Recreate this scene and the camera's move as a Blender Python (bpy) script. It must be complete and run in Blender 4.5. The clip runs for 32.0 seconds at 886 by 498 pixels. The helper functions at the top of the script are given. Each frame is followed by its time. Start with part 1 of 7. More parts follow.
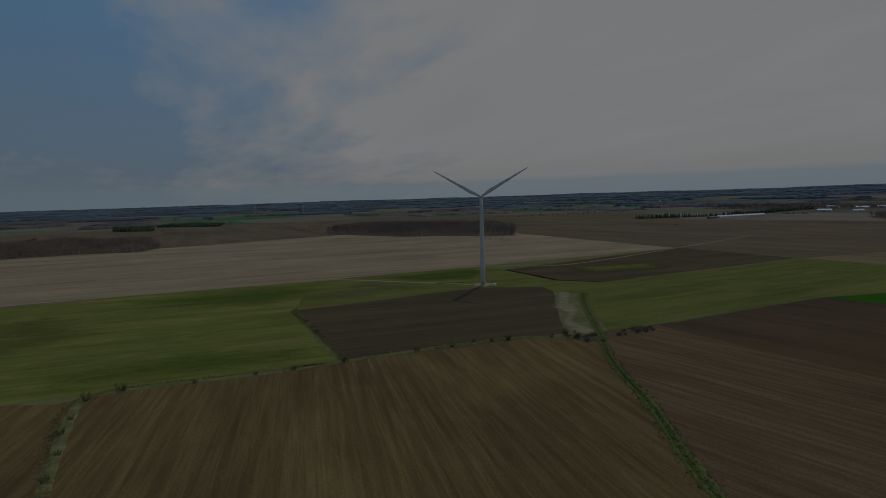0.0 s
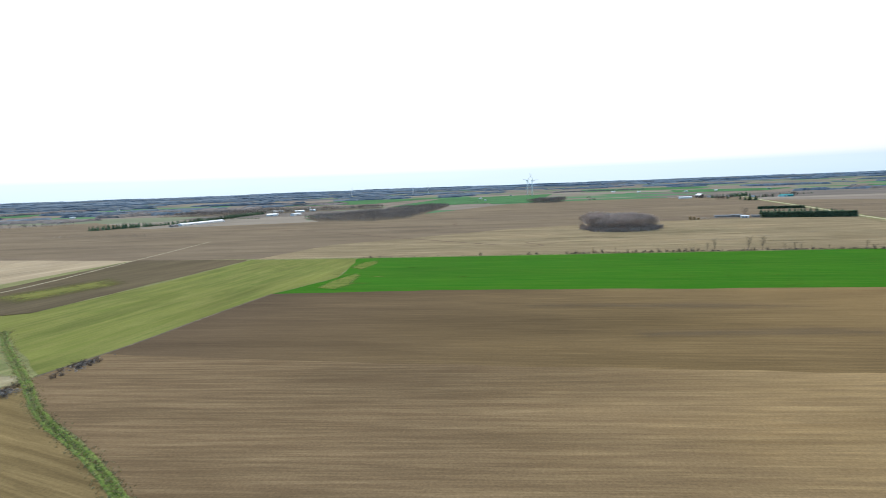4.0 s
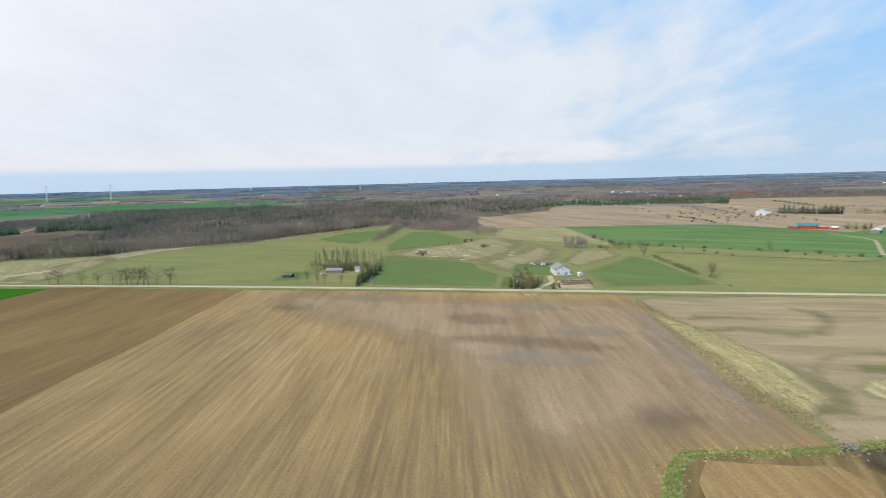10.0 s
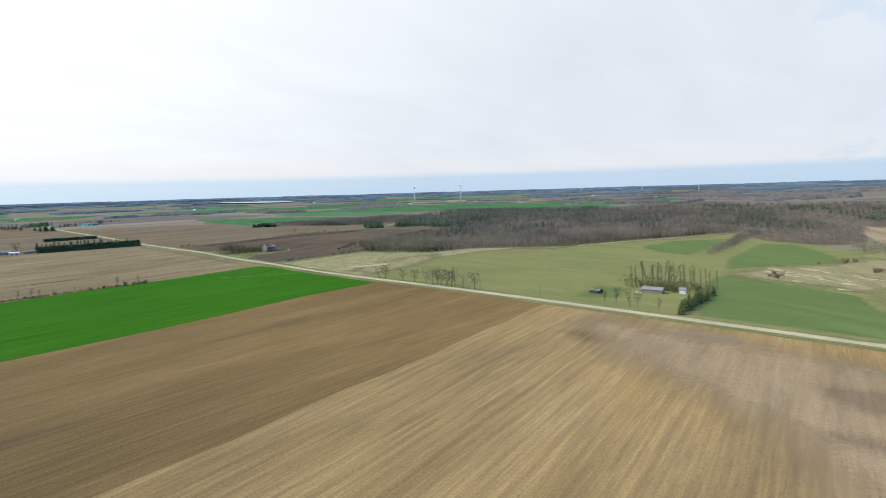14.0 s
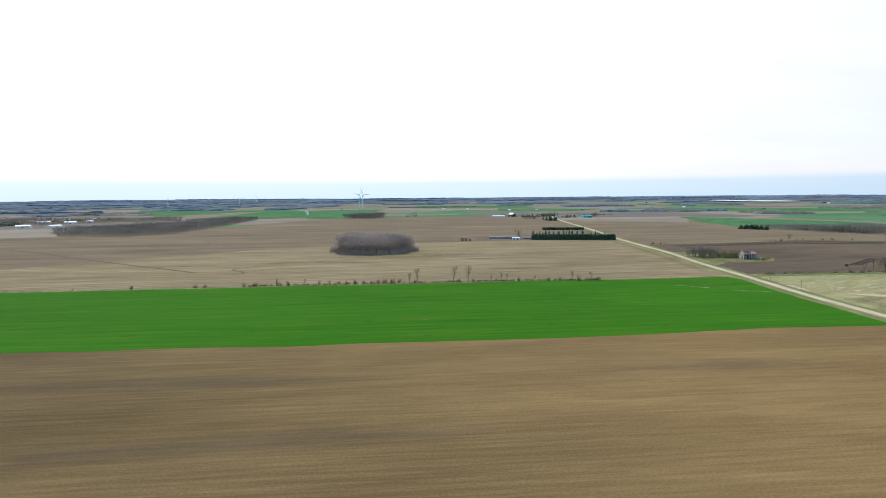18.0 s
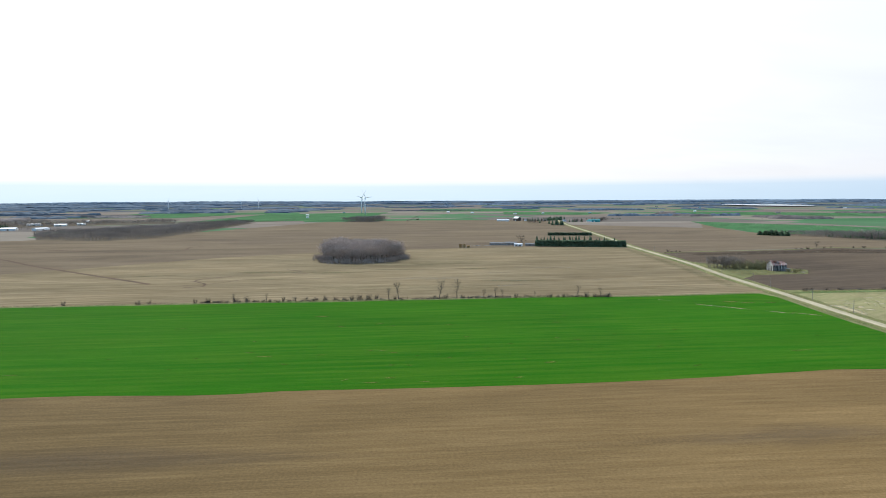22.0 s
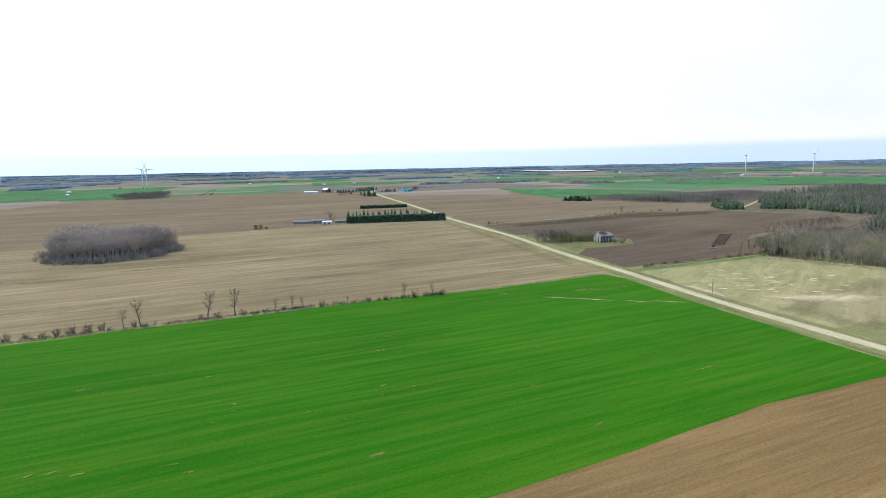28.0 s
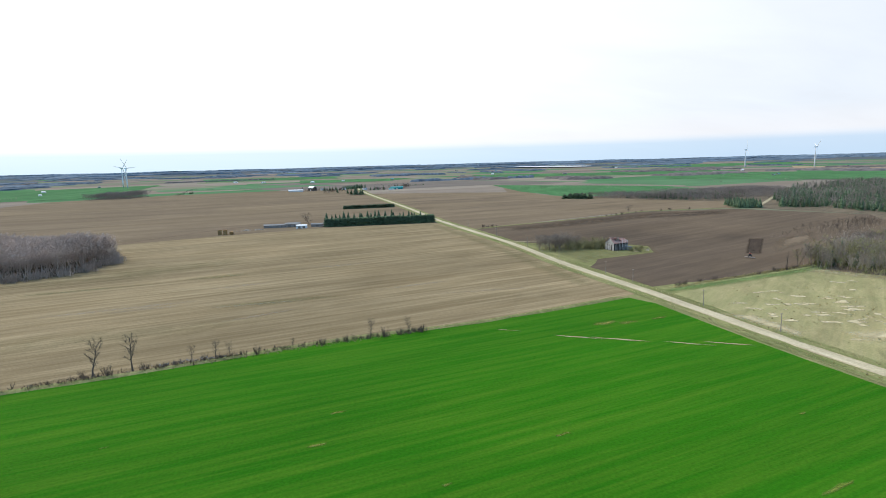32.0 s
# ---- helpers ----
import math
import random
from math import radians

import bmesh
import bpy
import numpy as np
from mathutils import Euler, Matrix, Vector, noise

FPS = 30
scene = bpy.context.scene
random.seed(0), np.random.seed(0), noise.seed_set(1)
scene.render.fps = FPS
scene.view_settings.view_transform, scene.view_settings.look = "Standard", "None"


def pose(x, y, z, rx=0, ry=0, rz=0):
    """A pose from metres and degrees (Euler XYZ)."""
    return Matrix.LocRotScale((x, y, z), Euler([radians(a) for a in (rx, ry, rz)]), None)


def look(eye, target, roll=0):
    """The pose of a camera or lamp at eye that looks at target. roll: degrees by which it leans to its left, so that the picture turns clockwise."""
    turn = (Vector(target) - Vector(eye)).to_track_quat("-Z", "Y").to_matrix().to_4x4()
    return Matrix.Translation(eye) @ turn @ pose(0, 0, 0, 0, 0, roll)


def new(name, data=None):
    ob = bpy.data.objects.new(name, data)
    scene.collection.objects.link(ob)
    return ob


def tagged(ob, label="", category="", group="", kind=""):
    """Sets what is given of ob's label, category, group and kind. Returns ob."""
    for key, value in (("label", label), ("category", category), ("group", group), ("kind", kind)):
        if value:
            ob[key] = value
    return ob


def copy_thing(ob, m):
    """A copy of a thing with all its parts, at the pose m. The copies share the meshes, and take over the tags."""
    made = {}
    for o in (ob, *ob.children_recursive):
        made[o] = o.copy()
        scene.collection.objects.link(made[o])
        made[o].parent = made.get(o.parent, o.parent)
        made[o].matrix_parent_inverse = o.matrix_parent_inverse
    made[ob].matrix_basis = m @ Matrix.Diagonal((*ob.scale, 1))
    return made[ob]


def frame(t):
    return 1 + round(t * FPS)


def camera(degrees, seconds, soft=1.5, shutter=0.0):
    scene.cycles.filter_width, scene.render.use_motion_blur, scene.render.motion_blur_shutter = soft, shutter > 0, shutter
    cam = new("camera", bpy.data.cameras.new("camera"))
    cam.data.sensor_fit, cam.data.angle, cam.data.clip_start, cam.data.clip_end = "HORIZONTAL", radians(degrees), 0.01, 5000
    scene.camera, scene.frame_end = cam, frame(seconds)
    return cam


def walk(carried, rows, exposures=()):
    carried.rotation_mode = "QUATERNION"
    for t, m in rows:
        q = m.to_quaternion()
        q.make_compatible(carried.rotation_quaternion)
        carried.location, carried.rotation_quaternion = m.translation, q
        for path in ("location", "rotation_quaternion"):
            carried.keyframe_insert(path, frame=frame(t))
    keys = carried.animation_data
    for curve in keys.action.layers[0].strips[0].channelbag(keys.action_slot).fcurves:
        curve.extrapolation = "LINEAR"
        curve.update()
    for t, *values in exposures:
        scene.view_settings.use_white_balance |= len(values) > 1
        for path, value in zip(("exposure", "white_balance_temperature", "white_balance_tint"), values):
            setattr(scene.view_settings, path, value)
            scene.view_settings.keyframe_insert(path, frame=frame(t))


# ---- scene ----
cam = camera(76.56, 32.0, 0.9, 0.25)
PATH = [
    (0.0, (12.86, -10.17, 80.76), (-74.286, 38.012, 71.562), -1.830),
    (0.5, (12.65, -7.86, 80.74), (-72.390, 43.925, 71.487), -1.883),
    (1.0, (12.43, -5.59, 80.71), (-69.216, 51.387, 71.353), -2.045),
    (1.5, (12.16, -3.29, 80.69), (-60.347, 64.878, 70.929), -2.261),
    (2.0, (11.88, -0.84, 80.67), (-53.905, 73.802, 70.622), -2.402),
    (2.5, (11.62, 1.73, 80.65), (-45.495, 83.184, 70.486), -2.421),
    (4.5, (10.23, 15.86, 80.49), (8.808, 115.191, 69.062), -2.027),
    (5.0, (9.56, 20.35, 79.92), (25.686, 118.362, 68.335), -1.892),
    (5.5, (10.00, 24.95, 80.34), (44.606, 118.021, 68.469), -1.820),
    (6.0, (11.05, 30.98, 80.12), (59.565, 117.607, 68.205), -1.742),
    (6.5, (13.63, 36.94, 79.86), (72.554, 116.844, 67.868), -1.670),
    (7.0, (16.80, 42.88, 79.60), (85.616, 114.436, 67.604), -1.572),
    (7.5, (20.44, 49.04, 79.83), (96.286, 113.082, 67.737), -1.448),
    (8.0, (25.57, 54.84, 80.07), (103.110, 116.842, 68.105), -1.468),
    (8.5, (31.26, 60.20, 79.86), (109.531, 121.308, 68.059), -1.560),
    (9.0, (37.53, 64.59, 80.26), (122.909, 115.298, 68.509), -1.565),
    (9.5, (43.63, 69.14, 80.60), (137.919, 100.243, 68.677), -1.494),
    (10.0, (50.40, 73.15, 80.48), (149.160, 83.370, 68.591), -1.508),
    (10.5, (58.26, 76.45, 80.94), (157.494, 79.634, 69.010), -1.614),
    (11.0, (66.56, 78.63, 81.01), (165.865, 79.394, 69.242), -1.744),
    (11.5, (74.28, 79.78, 81.72), (173.592, 79.367, 69.984), -1.805),
    (12.0, (82.37, 81.23, 81.85), (181.690, 80.867, 70.186), -1.970),
    (12.5, (90.44, 82.86, 81.98), (188.747, 97.295, 70.668), -1.965),
    (13.0, (101.17, 82.97, 81.23), (193.512, 119.781, 70.354), -1.899),
    (13.5, (112.37, 84.39, 80.78), (197.632, 135.599, 70.364), -1.880),
    (14.0, (122.56, 86.81, 80.74), (200.194, 149.000, 70.480), -1.627),
    (14.5, (132.70, 90.26, 80.08), (201.883, 161.764, 70.016), -1.518),
    (15.0, (142.31, 95.44, 80.24), (200.656, 176.064, 70.473), -1.356),
    (15.5, (150.87, 100.62, 79.94), (197.648, 188.492, 70.373), -1.220),
    (17.5, (176.56, 127.80, 79.67), (185.830, 226.926, 70.278), -0.565),
    (18.0, (181.03, 136.02, 79.61), (187.819, 235.360, 70.377), -0.460),
    (18.5, (185.01, 144.88, 79.52), (191.589, 244.233, 70.311), -0.387),
    (19.0, (188.47, 153.17, 79.00), (195.014, 252.536, 69.811), -0.302),
    (19.5, (191.56, 162.14, 79.44), (198.142, 261.513, 70.392), -0.319),
    (20.0, (194.13, 171.05, 79.39), (200.572, 270.431, 70.313), -0.248),
    (20.5, (197.20, 180.10, 79.33), (203.441, 279.491, 70.255), -0.254),
    (21.0, (199.77, 189.65, 79.23), (205.804, 289.073, 70.326), -0.259),
    (21.5, (201.88, 199.27, 79.14), (207.583, 298.711, 70.266), -0.273),
    (22.0, (204.00, 208.38, 79.11), (209.539, 307.852, 70.435), -0.275),
    (22.5, (206.54, 218.06, 79.02), (213.229, 317.457, 70.336), -0.409),
    (23.0, (208.59, 227.74, 78.93), (219.199, 326.806, 70.380), -0.452),
    (23.5, (210.17, 237.99, 79.31), (223.923, 336.679, 70.837), -0.530),
    (24.0, (212.74, 247.69, 79.21), (227.533, 346.051, 68.938), -0.552),
    (24.5, (215.30, 257.28, 79.12), (229.967, 355.401, 66.571), -0.643),
    (26.5, (225.44, 299.38, 79.31), (238.238, 397.484, 64.770), -0.611),
    (27.0, (228.14, 309.23, 79.16), (249.301, 405.905, 64.822), -0.805),
    (27.5, (230.75, 319.05, 79.51), (264.191, 412.194, 65.152), -1.036),
    (28.0, (233.48, 328.27, 79.92), (270.672, 419.964, 65.482), -1.149),
    (28.5, (237.35, 338.05, 80.24), (276.513, 428.902, 65.710), -1.235),
    (29.0, (241.59, 347.30, 80.10), (281.059, 438.032, 65.586), -1.321),
    (29.5, (246.80, 357.16, 80.38), (285.931, 448.007, 65.692), -1.370),
    (30.0, (251.99, 367.45, 80.09), (290.663, 458.486, 65.388), -1.434),
    (30.5, (257.22, 377.29, 80.35), (295.614, 468.445, 65.638), -1.466),
    (31.0, (262.48, 386.58, 80.18), (300.826, 477.730, 65.297), -1.483),
    (31.5, (267.81, 396.36, 79.93), (306.259, 487.430, 64.843), -1.500),
    (32.0, (273.05, 406.28, 79.70), (311.149, 497.498, 64.598), -1.514),
]
EXPOSURES = [(0.0, -2.68), (0.5, -2.3), (1.0, -1.87), (1.5, -1.5), (2.0, -1.2), (2.5, -0.9), (4.5, 0.28), (6.0, 0.36), (7.0, 0.46), (8.0, 0.25), (9.0, 0.08), (10.0, -0.08), (11.0, -0.16), (12.0, -0.16), (13.2, -0.17), (15.0, 0.05), (17.5, 0.05), (23.0, 0.02), (24.5, 0.04), (26.5, 0.18), (28.0, 0.2), (30.0, 0.17), (31.0, 0.12), (32.0, 0.08)]
walk(cam, [(t, look(eye, target, roll)) for t, eye, target, roll in PATH], EXPOSURES)

# ---- world, sun ----
SUN_AZ, SUN_EL = radians(-40.0), radians(47.0)
SUN_DIR = Vector((math.sin(SUN_AZ) * math.cos(SUN_EL), math.cos(SUN_AZ) * math.cos(SUN_EL), math.sin(SUN_EL)))


def link(nt, a, b):
    nt.links.new(a, b)


def math_node(nt, op, a, b=None, clamp=False):
    n = nt.nodes.new("ShaderNodeMath")
    n.operation, n.use_clamp = op, clamp
    for i, v in enumerate((a, b)):
        if v is None:
            continue
        if isinstance(v, (int, float)):
            n.inputs[i].default_value = v
        else:
            link(nt, v, n.inputs[i])
    return n.outputs[0]


def mix_node(nt, fac, a, b, blend="MIX"):
    n = nt.nodes.new("ShaderNodeMix")
    n.data_type, n.blend_type = "RGBA", blend
    for sock, v in ((n.inputs[0], fac), (n.inputs[6], a), (n.inputs[7], b)):
        if isinstance(v, (int, float)):
            sock.default_value = v
        elif isinstance(v, tuple):
            sock.default_value = (*v, 1) if len(v) == 3 else v
        else:
            link(nt, v, sock)
    return n.outputs[2]


def ramp_node(nt, fac, stops, mode="LINEAR"):
    n = nt.nodes.new("ShaderNodeValToRGB")
    n.color_ramp.interpolation = mode
    els = n.color_ramp.elements
    while len(els) < len(stops):
        els.new(0.5)
    for e, (p, c) in zip(els, stops):
        e.position = p
        e.color = (c, c, c, 1) if isinstance(c, (int, float)) else (*c, 1)
    link(nt, fac, n.inputs[0])
    return n.outputs[0]


def noise_node(nt, vec, scale, detail=4.0, rough=0.55, distort=0.0):
    n = nt.nodes.new("ShaderNodeTexNoise")
    n.inputs["Scale"].default_value, n.inputs["Detail"].default_value = scale, detail
    n.inputs["Roughness"].default_value, n.inputs["Distortion"].default_value = rough, distort
    link(nt, vec, n.inputs["Vector"])
    return n.outputs["Fac"]


def mapping_node(nt, vec, loc=(0, 0, 0), rot=0.0, scale=(1, 1, 1)):
    n = nt.nodes.new("ShaderNodeMapping")
    n.inputs["Location"].default_value, n.inputs["Scale"].default_value = loc, scale
    n.inputs["Rotation"].default_value = (0, 0, rot)
    link(nt, vec, n.inputs["Vector"])
    return n.outputs[0]


def rows_node(nt, vec, loc=(0, 0, 0), turn=0.0, size=(1, 1)):
    """Texture space turned to a heading and then stretched: size is in metres along and across the rows."""
    n = nt.nodes.new("ShaderNodeMapping")
    n.vector_type = "TEXTURE"
    n.inputs["Location"].default_value, n.inputs["Scale"].default_value = loc, (*size, 1)
    n.inputs["Rotation"].default_value = (0, 0, turn)
    link(nt, vec, n.inputs["Vector"])
    return n.outputs[0]


def build_world():
    world = bpy.data.worlds.new("sky")
    scene.world = world
    world.use_nodes = True
    nt = world.node_tree
    nt.nodes.clear()
    sky = nt.nodes.new("ShaderNodeTexSky")
    sky.sky_type, sky.sun_disc = "NISHITA", False
    sky.sun_elevation, sky.sun_rotation = SUN_EL, SUN_AZ
    sky.dust_density, sky.ozone_density = 1.2, 2.0
    tc = nt.nodes.new("ShaderNodeTexCoord").outputs["Generated"]
    sep = nt.nodes.new("ShaderNodeSeparateXYZ")
    link(nt, tc, sep.inputs[0])
    x, y, z = sep.outputs
    # a cloud deck seen in perspective
    den = math_node(nt, "ADD", math_node(nt, "MAXIMUM", z, 0.0), 0.16)
    comb = nt.nodes.new("ShaderNodeCombineXYZ")
    link(nt, math_node(nt, "DIVIDE", x, den), comb.inputs[0])
    link(nt, math_node(nt, "DIVIDE", y, den), comb.inputs[1])
    deck = comb.outputs[0]
    big = noise_node(nt, mapping_node(nt, deck, (3.1, 1.7, 0), 0.5, (0.8, 1.3, 1)), 0.62, 5, 0.55, 0.5)
    streak = noise_node(nt, mapping_node(nt, deck, (0.4, 5.2, 0), 0.35, (0.8, 1.7, 1)), 1.3, 5, 0.52, 0.5)
    fine = noise_node(nt, mapping_node(nt, deck, (7.0, 2.0, 0), 0.2, (1, 1.5, 1)), 4.0, 5, 0.55)
    body = math_node(nt, "ADD", math_node(nt, "MULTIPLY", big, 0.90), math_node(nt, "ADD", math_node(nt, "MULTIPLY", streak, 0.36), math_node(nt, "MULTIPLY", fine, 0.18)))
    # the deck covers the north and east and opens towards the south-west
    side = math_node(nt, "ADD", math_node(nt, "MULTIPLY", y, 0.66), math_node(nt, "MULTIPLY", x, 0.18))
    cover = math_node(nt, "ADD", body, math_node(nt, "ADD", side, -0.03))
    mask = ramp_node(nt, cover, [(0.50, 0.0), (0.64, 0.45), (0.80, 1.0)])
    # brightness of the cloud: brightest round the hidden sun
    dot = nt.nodes.new("ShaderNodeVectorMath")
    dot.operation = "DOT_PRODUCT"
    dot.inputs[1].default_value = tuple(SUN_DIR)
    link(nt, tc, dot.inputs[0])
    near_sun = ramp_node(nt, dot.outputs["Value"], [(0.0, 0.0), (0.2, 0.26), (0.45, 0.66), (0.7, 0.9), (1.0, 1.0)])
    shade = math_node(nt, "ADD", 0.92, math_node(nt, "MULTIPLY", streak, 0.16))
    cloud = mix_node(nt, near_sun, (0.80, 0.865, 0.95), (1.17, 1.19, 1.205))
    cloud = mix_node(nt, 1.0, cloud, shade, "MULTIPLY")
    # clear strip along the horizon under the deck
    low = ramp_node(nt, z, [(0.0, 1.0), (0.024, 0.85), (0.033, 0.12), (0.06, 0.0)])
    edge = ramp_node(nt, z, [(0.02, 0.0), (0.038, 0.75), (0.075, 0.0)])
    cloud = mix_node(nt, math_node(nt, "MULTIPLY", edge, 0.6), cloud, (0.98, 0.93, 0.92))
    strip = mix_node(nt, near_sun, (0.52, 0.70, 0.90), (0.70, 0.90, 1.04))
    blue = mix_node(nt, 1.0, sky.outputs[0], (0.115, 0.115, 0.115), "MULTIPLY")
    blue = mix_node(nt, 0.8, blue, mix_node(nt, near_sun, (0.31, 0.68, 1.16), (0.44, 0.88, 1.45)))
    blue = mix_node(nt, ramp_node(nt, z, [(0.03, 0.8), (0.12, 0.45), (0.27, 0.0)]), blue, (0.58, 0.71, 0.83))
    out = mix_node(nt, mask, blue, cloud)
    out = mix_node(nt, math_node(nt, "MULTIPLY", low, 0.85), out, strip)
    bg = nt.nodes.new("ShaderNodeBackground")
    link(nt, out, bg.inputs[0])
    bg.inputs[1].default_value = 1.0
    link(nt, bg.outputs[0], nt.nodes.new("ShaderNodeOutputWorld").inputs[0])


build_world()
sun = new("sun", bpy.data.lights.new("sun", "SUN"))
sun.data.energy, sun.data.angle, sun.data.color = 2.8, radians(1.2), (1.0, 0.95, 0.86)
sun.matrix_world = look((0, 0, 500), Vector((0, 0, 500)) - SUN_DIR)

# ---- materials ----


def start_mat(name, rough=0.9, metal=0.0):
    m = bpy.data.materials.new(name)
    m.use_nodes = True
    nt = m.node_tree
    b = nt.nodes["Principled BSDF"]
    b.inputs["Roughness"].default_value, b.inputs["Metallic"].default_value = rough, metal
    b.inputs["Specular IOR Level"].default_value = 0.2
    return m, nt, b, nt.nodes.new("ShaderNodeTexCoord").outputs["Object"]


def bump_into(nt, b, height, strength, dist):
    n = nt.nodes.new("ShaderNodeBump")
    n.inputs["Strength"].default_value, n.inputs["Distance"].default_value = strength, dist
    link(nt, height, n.inputs["Height"])
    link(nt, n.outputs[0], b.inputs["Normal"])


def field_mat(name, base, dark, pale, angle=0.0, row=6.0, streak=0.5, blotch=90.0, spot=0.5, seed=0.0, fleck=None, bump=0.25, soft=0.0, rag_amount=1.1, drift=None, band_amount=1.0):
    """Soil or crop: long streaks along the rows, wide patches of damp and dry ground, fine grain."""
    m, nt, b, co = start_mat(name, 0.95)
    b.inputs["Specular IOR Level"].default_value, b.inputs["Diffuse Roughness"].default_value = 0.03, 0.22
    turn = radians(angle)
    if drift:
        # the soil changes slowly from west to east
        (x0, x1), tones = drift
        sx = nt.nodes.new("ShaderNodeSeparateXYZ")
        link(nt, co, sx.inputs[0])
        sway = noise_node(nt, co, 1 / 60.0, 3, 0.5)
        f = math_node(nt, "DIVIDE", math_node(nt, "SUBTRACT", math_node(nt, "ADD", sx.outputs[0], math_node(nt, "MULTIPLY", sway, 80.0)), x0 + 40.0), x1 - x0, True)
        base, dark, pale = (ramp_node(nt, f, [(i / (len(tones) - 1), tone[k]) for i, tone in enumerate(tones)]) for k in range(3))
    along = rows_node(nt, co, (seed * 37, seed * 11, 0), turn, (row * 22, row))
    rows = noise_node(nt, along, 1.0, 5, 0.62, 0.15)
    rows2 = noise_node(nt, rows_node(nt, co, (seed * 5, seed * 3, 0), turn, (row * 9, row / 4.0)), 1.0, 3, 0.6)
    big = noise_node(nt, rows_node(nt, co, (seed * 101, seed * 53, 0), turn, (1.8, 1)), 1.0 / blotch, 5, 0.6, 0.8)
    mid = noise_node(nt, rows_node(nt, co, (seed * 17, seed * 71, 0), turn, (2, 1)), 5.0 / blotch, 5, 0.62, 0.4)
    fine = noise_node(nt, co, 1.1, 4, 0.7)
    c = mix_node(nt, ramp_node(nt, big, [(0.36, 0.0), (0.66, 1.0)]), dark, base)
    c = mix_node(nt, math_node(nt, "MULTIPLY", ramp_node(nt, mid, [(0.50, 0.0), (0.74, 1.0)]), spot), c, pale)
    c = mix_node(nt, math_node(nt, "MULTIPLY", ramp_node(nt, rows, [(0.40, 0.0), (0.68, 1.0)]), streak), c, pale)
    c = mix_node(nt, math_node(nt, "MULTIPLY", ramp_node(nt, rows2, [(0.34, 1.0), (0.56, 0.0)]), streak * 0.7), c, dark)
    c = mix_node(nt, 0.42, c, mix_node(nt, 1.0, c, ramp_node(nt, fine, [(0.25, 0.45), (0.75, 1.55)]), "MULTIPLY"))
    band = noise_node(nt, rows_node(nt, co, (seed * 13, seed * 29, 0), turn, (6.2, 1)), 3.2 / blotch, 4, 0.6, 0.6)
    c = mix_node(nt, band_amount, c, ramp_node(nt, band, [(0.30, 0.78), (0.52, 1.0), (0.72, 1.2)]), "MULTIPLY")
    if fleck:
        fl = noise_node(nt, rows_node(nt, co, (seed, seed, 0), turn, (2.9, 1)), 0.16, 4, 0.7)
        c = mix_node(nt, ramp_node(nt, fl, [(0.66, 0.0), (0.74, 0.8)]), c, fleck)
    link(nt, c, b.inputs["Base Color"])
    bump_into(nt, b, math_node(nt, "ADD", fine, rows2), bump, 0.3)
    if soft:
        # ragged, thinning edge: the cover runs from 0 at the rim to 1 inside
        at = nt.nodes.new("ShaderNodeAttribute")
        at.attribute_name = "cover"
        rag = noise_node(nt, rows_node(nt, co, (seed, seed * 2, 0), turn, (2, 1)), 0.16, 6, 0.7, 0.6)
        k = math_node(nt, "ADD", at.outputs["Fac"], math_node(nt, "MULTIPLY", math_node(nt, "SUBTRACT", rag, 0.5), rag_amount))
        k = ramp_node(nt, k, [(0.12 if rag_amount > 0.8 else 0.02, 0.0), (0.5, 0.45 * soft), (0.95, soft)])
        mx = nt.nodes.new("ShaderNodeMixShader")
        link(nt, k, mx.inputs[0])
        link(nt, nt.nodes.new("ShaderNodeBsdfTransparent").outputs[0], mx.inputs[1])
        link(nt, b.outputs[0], mx.inputs[2])
        link(nt, mx.outputs[0], nt.nodes["Material Output"].inputs[0])
    return m


def plain_mat(name, base, dark, scale=1.0, rough=0.85, metal=0.0, vary=0.25, bump=0.0, random_tint=False, squash=(1, 1, 1), fleck=0.6):
    m, nt, b, co = start_mat(name, rough, metal)
    a = noise_node(nt, mapping_node(nt, co, (0, 0, 0), 0, squash), scale, 5, 0.6)
    f = noise_node(nt, co, scale * 9, 3, 0.6)
    c = mix_node(nt, ramp_node(nt, a, [(0.3, 0.0), (0.7, 1.0)]), dark, base)
    c = mix_node(nt, vary, c, mix_node(nt, 1.0, c, ramp_node(nt, f, [(0.2, 0.4), (0.8, 1.6)]), "MULTIPLY"))
    if random_tint:
        g = nt.nodes.new("ShaderNodeNewGeometry").outputs["Random Per Island"]
        o = nt.nodes.new("ShaderNodeObjectInfo").outputs["Random"]
        k = math_node(nt, "FRACT", math_node(nt, "ADD", g, o))
        c = mix_node(nt, fleck, c, mix_node(nt, 1.0, c, ramp_node(nt, k, [(0.0, 0.5), (1.0, 1.6)]), "MULTIPLY"))
        at = nt.nodes.new("ShaderNodeAttribute")
        at.attribute_name = "tone"
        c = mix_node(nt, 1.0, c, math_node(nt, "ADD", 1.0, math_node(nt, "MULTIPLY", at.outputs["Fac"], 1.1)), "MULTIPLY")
    link(nt, c, b.inputs["Base Color"])
    if bump:
        bump_into(nt, b, f, bump, 0.1)
    return m


